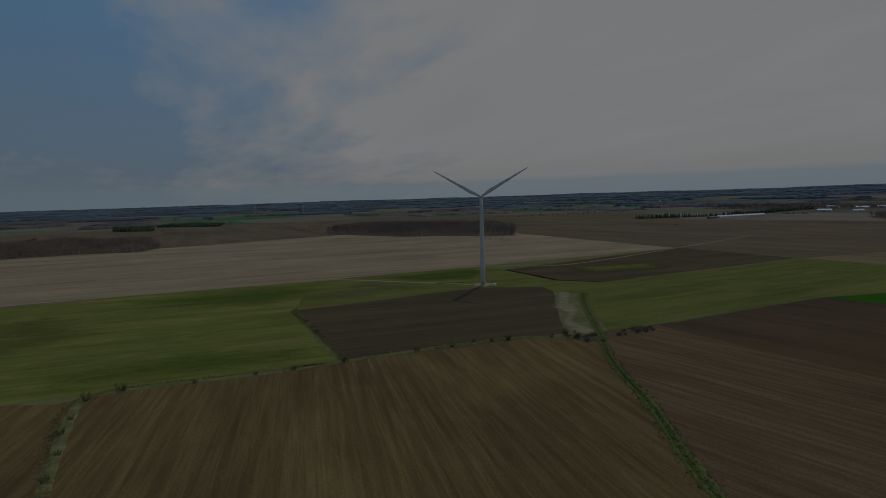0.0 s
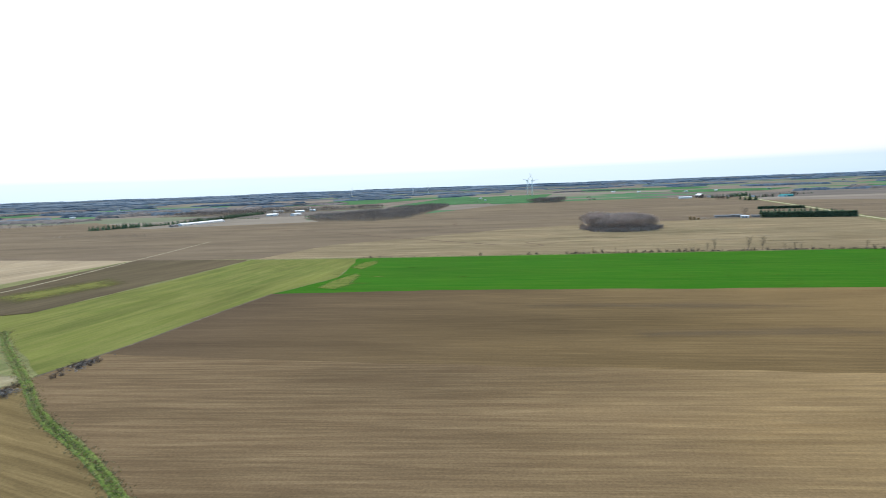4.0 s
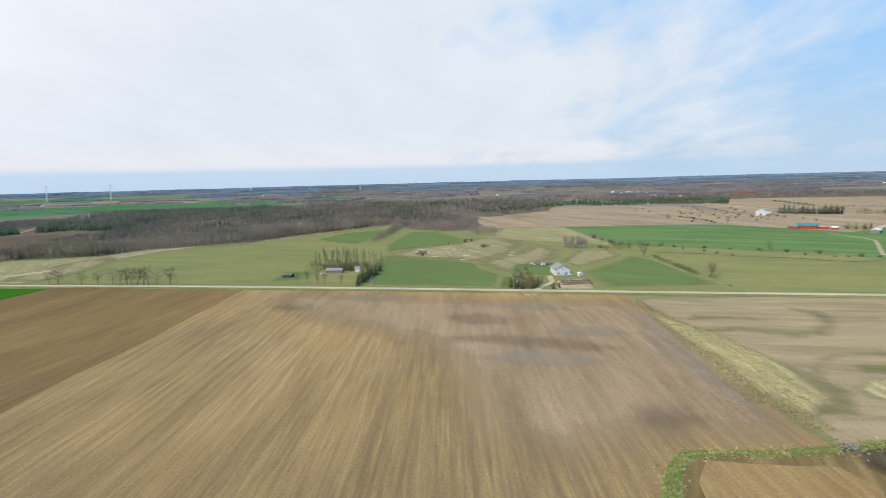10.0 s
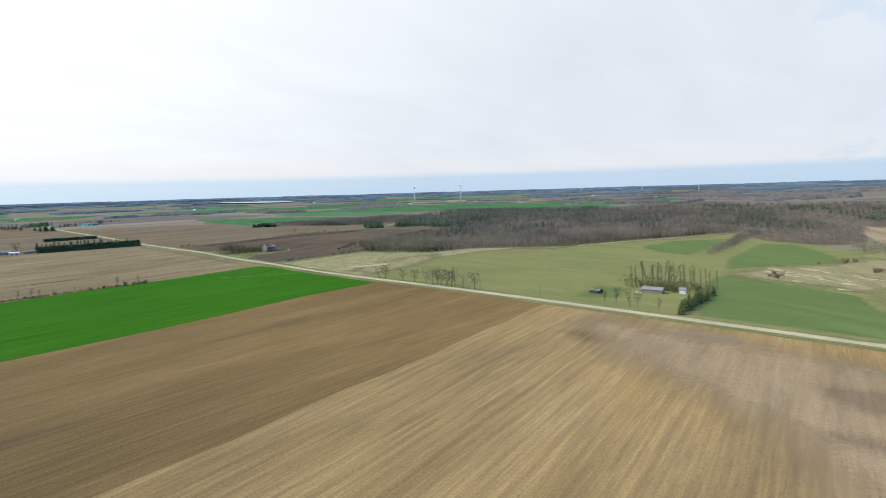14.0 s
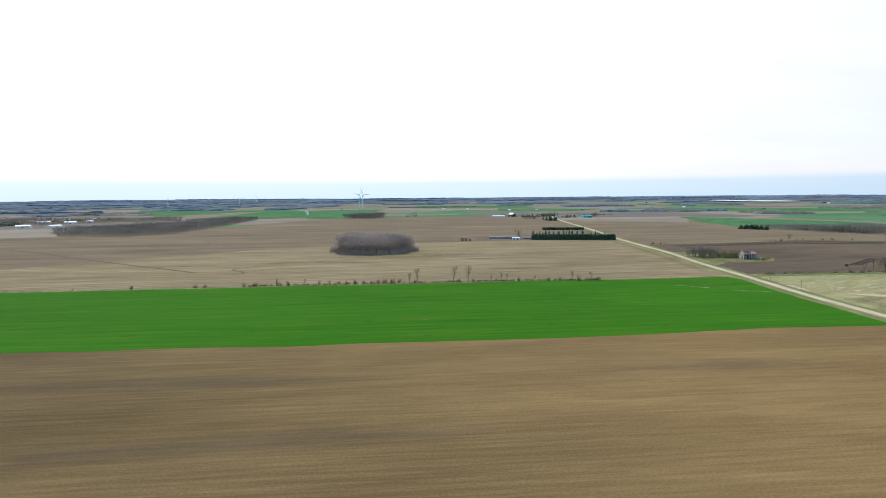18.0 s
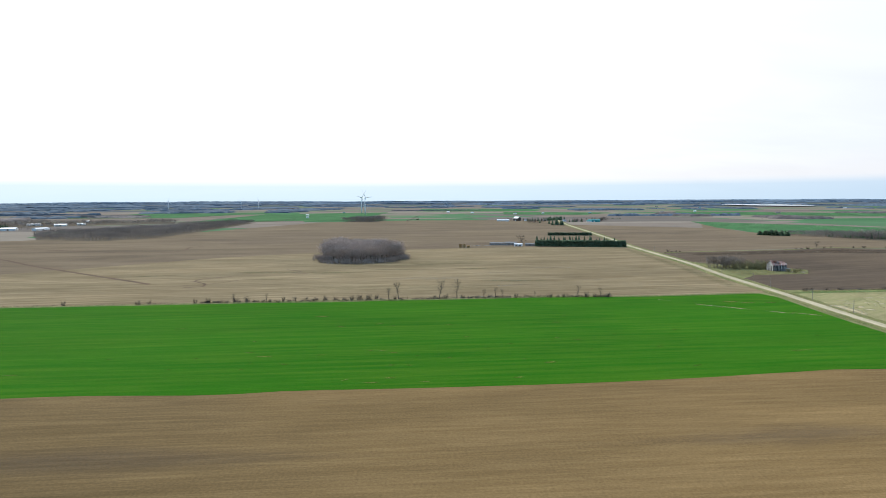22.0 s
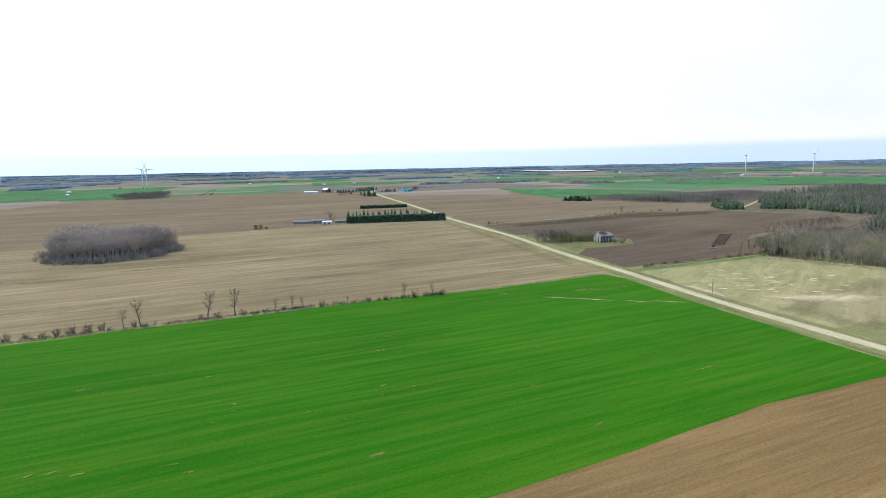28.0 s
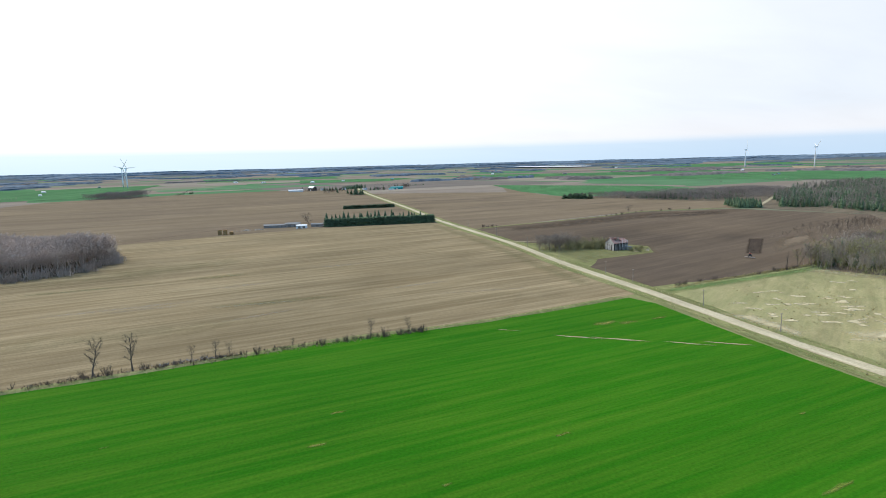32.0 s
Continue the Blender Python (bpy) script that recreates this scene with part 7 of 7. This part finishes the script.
for k in range(30):
    x, y = 618 + rng.normal(0, 8), 788 + rng.normal(0, 4)
    ob = new("fallen_board", mesh_from("fallen_board", [(0, 0, 0), (3, 0, 0), (3, 0.3, 0), (0, 0.3, 0), (0, 0, 0.12), (3, 0, 0.12), (3, 0.3, 0.12), (0, 0.3, 0.12)], [(0, 3, 2, 1), (4, 5, 6, 7), (0, 1, 5, 4), (1, 2, 6, 5), (2, 3, 7, 6), (3, 0, 4, 7)], GREYWOOD))
    ob.matrix_world = pose(x, y, 0.18 + 0.02 * (k % 5), rng.normal(0, 3), rng.normal(0, 3), rng.uniform(0, 360))
    tagged(ob, "grey board fallen from a derelict house", "board", "fallen boards")

# northern farm yard
gable("low_barn", "long low grey barn beside stubble", "barn", 356, 1186, -14, 30, 8, 3.2, 1.4, GREYWOOD, GREYROOF, [("s", k * 5 - 12, 1.0, 1.6, 1.2, "window") for k in range(6)], 0.4)
gable("low_barn", "low grey open-fronted shed", "shed", 378, 1181, -14, 20, 9, 4.2, 1.6, GREYWOOD, GREYROOF, [("s", -4, 0.1, 4, 3, "door"), ("s", 4, 0.1, 4, 3, "door")], 0.4)
gable("machine_shed", "small white shed with an open front", "shed", 386, 1158, -14, 14, 7, 3.4, 1.3, WHITE, METALWHITE, [("s", -3, 0.1, 3.4, 2.6, "door"), ("s", 3, 0.1, 3.4, 2.6, "door")], 0.3)
gable("machine_shed", "grey low shed beside a windbreak", "shed", 408, 1166, -14, 16, 7, 3.2, 1.2, GREYWOOD, GREYROOF, [("s", 0, 0.1, 3.4, 2.4, "door")], 0.3)
for k in range(14):
    x, y = 327 + rng.normal(0, 11), 1172 + rng.normal(0, 5)
    ob = thing("log", "grey log lying in a farmyard", "log", (x, y, 0.35), rng.uniform(0, 360), "yard logs")
    part("stem", lathe_bm([(0.28, -2.6), (0.3, 0), (0.24, 2.6)], 8, "x"), PALEBARK, ob)
for k, (x, y) in enumerate([(285, 1141), (291, 1138), (298, 1136)]):
    st = thing("bale_stack", "tall stack of brown straw bales", "bale stack", (x, y, 0.12), -10 + 6 * k, "bale stacks")
    n = 5 if k < 2 else 3
    for i in range(3):
        for j in range(n):
            b = part("bale", box_bm(1.55, 2.3, 1.2, (0, 0, 0), 0.12), STRAW, st)
            b.matrix_basis = pose((i - 1) * 1.62 + rng.normal(0, 0.05), rng.normal(0, 0.1), j * 1.21, 0, 0, rng.normal(0, 2))
gable("long_shed", "long white-roofed farm shed", "shed", 545, 2290, -14, 46, 14, 4.5, 2.4, WHITE, METALWHITE, [], 0.5)
gable("bank_barn", "dark gabled barn with a pale roof", "barn", 604, 2322, -60, 26, 16, 9, 6.5, DARKWOOD, METALWHITE, [("s", 0, 0.1, 4, 4, "shutter")], 0.5)
gable("teal_shed", "long teal steel farm shed", "shed", 848, 2160, -14, 40, 16, 6, 2.6, TEAL, TEAL, [("s", 0, 0.1, 5, 4, "shutter")], 0.5)
gable("teal_shed", "small teal-roofed farm shed", "shed", 822, 2135, -14, 18, 10, 4, 2, WHITE, TEAL, [], 0.5)
for x, y, w in ((760, 2230, 14), (705, 2300, 12), (735, 2360, 16), (640, 2330, 14)):
    gable("farm_building", "small far farm building with a pale roof", "house", x, y, -10 + w, w, 9, 4, 2.5, WHITE, GREYROOF, [], 0.4, "far farm buildings")

# south-eastern farms
gable("red_barn", "long red barn with a teal roof", "barn", 905, -366, 56, 26, 11, 4.5, 3, REDWALL, TEAL, [("w", 0, 0.1, 3.5, 3.2, "shutter")], 0.5)
gable("red_shed", "low red farm shed with a grey roof", "shed", 909, -349, 56, 12, 8, 3, 1.6, REDWALL, GREYROOF, [], 0.4)
gable("red_shed", "low red farm shed near a lane", "shed", 893, -382, 56, 12, 7, 3, 1.4, REDWALL, REDROOF, [], 0.4)
gable("red_shed", "small red shed in a farmyard", "shed", 884, -392, 50, 8, 6, 2.8, 1.4, REDWALL, METALWHITE, [], 0.3)
gable("grey_shed", "low grey shed with a white roof", "shed", 832, -414, -38, 26, 10, 3.6, 1.4, GREYWOOD, METALWHITE, [("s", -6, 0.1, 4, 2.8, "door"), ("s", 2, 0.1, 4, 2.8, "door")], 0.4)
gable("white_barn", "broad white barn with a pale steel roof", "barn", 1200, -432, -25, 34, 18, 6, 4.5, WHITE, METALWHITE, [("w", 0, 0.1, 4, 4, "door")], 0.5)
gable("white_barn", "low white shed behind a barn", "shed", 1228, -458, -25, 28, 12, 5, 2.2, WHITE, GREYROOF, [], 0.5)
gable("teal_barn", "dark barn with a teal steel roof", "barn", 1171, -697, -40, 36, 22, 8, 6, DARKWOOD, TEAL, [("w", 0, 0.1, 5, 4.5, "door")], 0.5)
gable("cottage", "small white cottage among spruces", "house", 1262, -540, -20, 14, 9, 4, 3, WHITE, GREYROOF, WIN[:3], 0.4)
for k in range(24):
    x, y = 2700 + rng.normal(0, 130), -560 + rng.normal(0, 50)
    gable("village_house", "small pale house in a far village", "house", x, y, rng.uniform(-40, 40), rng.uniform(9, 16), 9, rng.uniform(3.5, 6), 3, WHITE, (GREYROOF, SHINGLE, METALWHITE)[k % 3], [], 0.4, "village houses")
gable("red_hall", "long far building with a bright red roof", "hall", 2480, -925, 70, 80, 20, 7, 4, REDWALL, REDWALL, [], 0.5)

# north-western farms
long_barn = gable("long_barn", "very long low white poultry barn", "barn", -950, 1470, 82, 170, 18, 4.2, 3, WHITE, METALWHITE, [("s", k * 20 - 70, 0.8, 3, 1.4, "door") for k in range(8)], 0.6)
gable("barn_annex", "small grey annex of a long barn", "shed", -962, 1362, 82, 22, 12, 4, 2, GREYWOOD, GREYROOF, [], 0.4)
for x, y, w, d in ((-925, 1850, 38, 16), (-832, 1838, 44, 15), (-1056, 2160, 40, 16), (-940, 2110, 36, 14), (-915, 2180, 24, 12)):
    gable("white_barn", "white farm barn with a pale roof far off", "barn", x, y, 80 if w > 40 else 10, w, d, 5, 3, WHITE, METALWHITE, [("s", 0, 0.1, 4, 3.6, "door")], 0.5, "far white barns")
for k in range(54):
    a = rng.uniform(-1.2, 2.9)
    r = rng.uniform(2500, 3900)
    x, y = CX + r * math.cos(a), CY + r * math.sin(a)
    gable("far_barn", "tiny pale farm building far off", "barn", x, y, rng.uniform(-30, 30), rng.uniform(10, 22), 9, 4, 2.4, (WHITE, GREYWOOD)[k % 2], (METALWHITE, GREYROOF, METALWHITE, TEAL)[k % 4], [], 0.4, "far farm buildings")

# ---- vehicles and small things ----


def car(x, y, turn, paint, label):
    t = thing("car", label, "car", (x, y, 0.2), turn, "parked cars")
    part("body", box_bm(4.4, 1.8, 0.75, (0, 0, 0.3), 0.15), paint, t)
    part("cabin", box_bm(2.4, 1.65, 0.62, (-0.2, 0, 1.03), 0.12, 0.82), GLASS, t, "dark glazed cabin")
    part("roof", box_bm(1.8, 1.35, 0.07, (-0.2, 0, 1.62), 0.03), paint, t)
    for sx in (-1.35, 1.35):
        for sy in (-0.85, 0.85):
            w = part("wheel", lathe_bm([(0.2, -0.11), (0.32, -0.1), (0.32, 0.1), (0.2, 0.11)], 14, "y", (sx, sy, 0.32)), RUBBER, t)
            part("rim", lathe_bm([(0.19, -0.12), (0.19, 0.12)], 12, "y", (sx, sy, 0.32)), STEEL, w, "pale wheel rim")
    return t


car(520, 16, 100, CARWHITE, "white car parked by a farmhouse")
car(519, 20, 95, CARWHITE, "white car parked close to a house")
car(537, 233, 95, CARWHITE, "white car parked before a bungalow")
for k, (x, y) in enumerate([(579, 42), (583, 38), (577, 34), (582, 30), (586, 44), (580, 26), (588, 33)]):
    car(x, y, 40 * k, (CARWHITE, CARGREY)[k % 2], "old car parked on grass behind a farmhouse" if k % 2 else "pale car parked on grass behind a farmhouse")

# garden beds
for k in range(3):
    bed = thing("garden_bed", "dark tilled garden bed with shrubs", "garden bed", (496 - 7 * k, 15, 0.15), 8)
    part("soil", box_bm(4.2, 24, 0.22, (0, 0, 0), 0.08), DAMP, bed)
    for j in range(7):
        p = part_mesh("plant", SHRUB[j % 3], bed)
        p.matrix_basis = pose(rng.normal(0, 0.7), -10 + 3.3 * j, 0.2, 0, 0, 50 * j) @ Matrix.Diagonal((1.3, 1.3, 1.3, 1))

# tractor with a wide cultivator
tr = thing("tractor", "tractor pulling a wide cultivator over dark soil", "tractor", (664, 715, 0.2), 36)
part("hood", box_bm(2.4, 1.1, 1.1, (1.3, 0, 1.0), 0.15), MACHINE, tr)
part("cab", box_bm(1.7, 1.7, 1.9, (-0.6, 0, 1.3), 0.12, 0.9), GLASS, tr, "dark glazed cab")
part("cab_roof", box_bm(1.8, 1.8, 0.15, (-0.6, 0, 3.2), 0.05), MACHINE, tr)
for sx, r, wd in ((-0.9, 0.95, 0.6), (1.9, 0.7, 0.45)):
    for sy in (-1.15, 1.15):
        w = part("wheel", lathe_bm([(r * 0.6, -wd / 2), (r, -wd / 2 + 0.06), (r, wd / 2 - 0.06), (r * 0.6, wd / 2)], 18, "y", (sx, sy, r)), RUBBER, tr)
        part("rim", lathe_bm([(r * 0.55, -wd / 2 - 0.02), (r * 0.55, wd / 2 + 0.02)], 12, "y", (sx, sy, r)), STRAW, w, "yellow wheel rim")
part("drawbar", box_bm(3.0, 0.2, 0.2, (-2.8, 0, 0.6)), MACHINE, tr)
part("toolbar", box_bm(1.8, 7.0, 0.35, (-4.6, 0, 0.55), 0.05), GREYWOOD, tr)
for k in range(12):
    part("tine", box_bm(0.14, 0.1, 0.6, (-4.6 + 0.5 * (k % 2), -3.3 + 0.6 * k, 0.02)), GREYWOOD, tr)

# utility poles along the road
for k, y in enumerate((60, 174, 288, 345, 402, 574, 624, 688, 719, 790, 860, 940, 1030)):
    p = thing("utility_pole", "weathered wooden roadside pole with a crossarm", "pole", (road_x(y) + 7.5, y, 0.1), 6, "roadside poles")
    part("post", lathe_bm([(0.17, 0), (0.15, 5), (0.11, 9.0)], 8), GREYWOOD, p)
    part("crossarm", box_bm(2.0, 0.12, 0.14, (0, 0.12, 8.3)), GREYWOOD, p)
    for sx in (-0.8, 0.8):
        part("insulator", lathe_bm([(0.05, 8.44), (0.07, 8.52), (0.04, 8.64)], 6, "z", (sx, 0.12, 0)), CONCRETE, p)

# stone piles beside the ditch and on the fence bank


def stone_mesh(seed):
    rnd = np.random.default_rng(seed)
    bm = bmesh.new()
    bmesh.ops.create_icosphere(bm, subdivisions=1, radius=1.0)
    for v in bm.verts:
        v.co *= 0.75 + 0.4 * rnd.uniform()
        v.co.z *= 0.7
    me = bpy.data.meshes.new("stone")
    bm.to_mesh(me)
    bm.free()
    me.materials.append(STONE)
    return me


STONES = [stone_mesh(s) for s in range(5)]
for name, x0, y0, a, b, n, lab in (("stone_pile", -216, 206, 9, 5, 150, "heap of dark field stones and brush beside a ditch"), ("stone_pile", -212, 243, 5, 13, 150, "long heap of grey field stones by a field edge"), ("stone_pile", 262, 656, 22, 1.6, 110, "row of pale field stones on a fence bank"), ("stone_pile", 216, -27, 6, 5, 60, "pale stones tipped at a ditch corner")):
    heap = thing(name, lab, "stone pile", (x0, y0, 0.1), 0)
    for k in range(n):
        u, v = rng.normal(0, 0.45, 2)
        p = part_mesh("stone", STONES[k % 5], heap)
        s = rng.uniform(0.2, 0.55)
        z = max(0.0, 1.2 * (1 - u * u - v * v)) * rng.uniform(0, 1) + s * 0.3
        p.matrix_basis = pose(u * a, v * b, z, rng.uniform(0, 60), rng.uniform(0, 60), rng.uniform(0, 360)) @ Matrix.Diagonal((s, s, s, 1))
for k in range(34):
    x, y = (-222 + rng.normal(0, 6), 206 + rng.normal(0, 4)) if k % 2 else (-213 + rng.normal(0, 3), 240 + rng.normal(0, 8))
    plant("brush", SHRUB[k % 3], x, y, rng.uniform(1.2, 2.8), "dead brush on a stone heap", "brush", "heap brush", 1.3)

# ---- grass, weeds and brush that nobody could count ----


def tuft(seed, n=7):
    rnd = np.random.default_rng(seed)
    s = Sticks()
    for k in range(n):
        t = rnd.uniform(0, 6.28)
        a = np.array([math.cos(t) * 0.25, math.sin(t) * 0.25, 0])
        s.twig(a, a + np.array([math.cos(t) * 0.5, math.sin(t) * 0.5, rnd.uniform(0.6, 1.1)]), 0.16, rnd)
    return s.done()


TUFT = [tuft(s) for s in range(6)]


def tufts(name, spots, mat, label, size):
    soup = Soup()
    for k, (x, y) in enumerate(spots):
        soup.add(TUFT[k % 6], x, y, 0.12, rng.uniform(*size), rng.uniform(0, 6.28))
    return tagged(new(name, soup.mesh(name, mat)), label, "grass", kind="stuff")


def along_line(pts, wide, n):
    line = smooth_line(pts, 5)
    for k in range(n):
        i = rng.integers(0, len(line) - 1)
        p = line[i].lerp(line[i + 1], rng.uniform())
        yield p.x + rng.normal(0, wide), p.y + rng.normal(0, wide)


GREENTUFT = plain_mat("green_tufts", (0.20, 0.30, 0.065), (0.13, 0.20, 0.04), 0.3, 0.9, vary=0.3, random_tint=True)
tufts("ditch_grass", along_line(DITCHLINE, 1.1, 2600), GREENTUFT, "green grass tufts along a ditch", (0.2, 0.5))
tufts("ditch_dead_grass", along_line(DITCHLINE, 1.8, 6500), GRASSY, "straw-coloured weeds along a ditch", (0.3, 0.75))
tufts("dry_strip_grass", ((x, y) for x, y in ((rng.uniform(228, 420), rng.uniform(-48, -12)) for k in range(14000)) if -16 - 0.30 * min(max(0, 400 - x), 80) * (1 if x > 250 else 0.6) < y < -13 - (8 if x < 250 else 0)), GRASSY, "tall pale dry grass", (0.25, 0.7))
tufts("bank_weeds", [q for pts in ([(-345, 640), (28, 647), (233, 652), (393, 653), (490, 660)], [(-175, -38), (-267, -33), (-255, 53), (-254, 79), (-242, 171), (-218, 204)], [(-403, 91), (-254, 79)], [(536, 664), (680, 672)]) for q in along_line(pts, 1.1, 2600)], GRASSY, "dead weeds on fence banks", (0.3, 0.8))
tufts("verge_weeds", [(road_x(y) + sgn * rng.uniform(4.5, 10), y) for y in rng.uniform(-80, 900, 2200) for sgn in (-1, 1)], GRASSY, "dead roadside weeds", (0.25, 0.55))
tufts("rough_weeds", [(x, y) for x, y in ((565 + rng.normal(0, 40), 590 + rng.normal(0, 28)) for k in range(220)) if x > 515], GRASSY, "tussocks on rough pasture", (0.3, 0.9))

# brushy under-storey of the northern fence row
soup = Soup()
BR = [shrub(300 + i, 9, 0.7, 4, 0.03) for i in range(6)]
for x, y in along_line([(40, 649), (233, 653), (290, 655), (365, 652)], 1.0, 420):
    soup.add(BR[rng.integers(6)], x, y, 0.15, rng.uniform(0.9, 2.6), rng.uniform(0, 6.28))
for x, y in along_line([(-200, 641), (40, 648)], 1.0, 90):
    soup.add(BR[rng.integers(6)], x, y, 0.15, rng.uniform(0.6, 1.6), rng.uniform(0, 6.28))
tagged(new("fence_row_brush", soup.mesh("fence_row_brush", TWIGD)), "thin leafless brush along a fence row", "brush", kind="stuff")

# hedges and scattered trees between the far fields
soup, con = Soup(), Soup()
for k in range(110):
    a = rng.uniform(-1.5, 3.9)
    r = rng.uniform(1250, 2700)
    x0, y0 = CX + r * math.cos(a), CY + r * math.sin(a)
    t = radians(82 if rng.uniform() < 0.4 else -4) + rng.normal(0, 0.06)
    ln = rng.uniform(60, 340)
    if -900 < x0 < 560 and 640 < y0 < 2300:
        continue
    if 480 < x0 < 1000 and 1000 < y0 < 2000:
        continue
    gap = rng.uniform(4, 8)
    dark = rng.uniform() < 0.12
    for j in range(int(ln / gap)):
        x, y = x0 + math.cos(t) * j * gap + rng.normal(0, 2), y0 + math.sin(t) * j * gap + rng.normal(0, 2)
        if dark:
            con.add(WOODCON[j % 3], x, y, ground_z(x, y), rng.uniform(3, 7), j, 1.7)
        else:
            soup.add(WOODLOW[j % 6], x, y, ground_z(x, y), rng.uniform(2.5, 8), j, 1.8)
tagged(new("far_hedgerows", soup.mesh("far_hedgerows", TWIGFAR)), "leafless hedgerows between far fields", "hedgerow", kind="stuff")
tagged(new("far_conifer_rows", con.mesh("far_conifer_rows", NEEDLE)), "dark conifer rows between far fields", "tree row", kind="stuff")

# pale lake on the north-eastern skyline
vs = []
for i in range(24):
    t = 2 * math.pi * i / 24
    x, y = 2380 + 190 * math.cos(t) - 120 * math.sin(t) * 0.3, 3560 + 90 * math.sin(t) - 150 * math.cos(t)
    vs.append((x, y, ground_z(x, y) + 6))
tagged(new("lake", mesh_from("lake", vs, [tuple(range(24))], WATER)), "pale lake far off below the hills", "water", kind="structure")

for pts in ([(600, 2060), (612, 2080), (690, 2200), (680, 2215), (590, 2090)], [(560, 2290), (575, 2270), (640, 2250), (640, 2270)], [(770, 2150), (800, 2140), (815, 2170), (780, 2190)], [(875, 2165), (940, 2290), (925, 2300), (866, 2180)]):
    wood("farm_brush", pts, 7, (5, 12), "dark bare trees and brush round a far farm", TWIGD, WOODLOW, 1.6, "trees")
wood("farm_spruce_clump", [(700, 2330), (720, 2290), (800, 2360), (780, 2400)], 9, (9, 15), "dark spruces beyond a far farm", NEEDLE, WOODCON, 1.5, "trees")
# thicket by the derelict house and brush round the farmyards
wood("derelict_thicket", ring(560, 829, 22, 13), 4.6, (8, 14), "dense grey thicket beside a derelict house", TWIG, WOODTREE, 1.2, "thicket")
wood("derelict_brush", ring(588, 818, 26, 9), 3.2, (4, 9), "olive-brown brush beside a derelict house", BUD, WOODLOW, 1.6, "brush")
wood("homestead_brush", ring(568, 222, 11, 36), 2.8, (4, 8), "olive-brown brush under homestead trees", BUD, WOODLOW, 1.4, "brush")
wood("yard_orange_brush", ring(520, 52, 16, 6), 2.4, (1.5, 3.5), "rusty orange-brown shrubs in a farmyard", RUSTY, WOODLOW, 1.6, "brush")
wood("yard_brush", ring(484, 56, 18, 12), 3.2, (3, 6.5), "budding brush in a farmyard", BUD, WOODLOW, 1.4, "brush")
wood("hollow_brush", ring(206, -46, 10, 12), 2.5, (1.5, 4), "leafless brush round a wet hollow", TWIG, WOODLOW, 1.4, "brush")
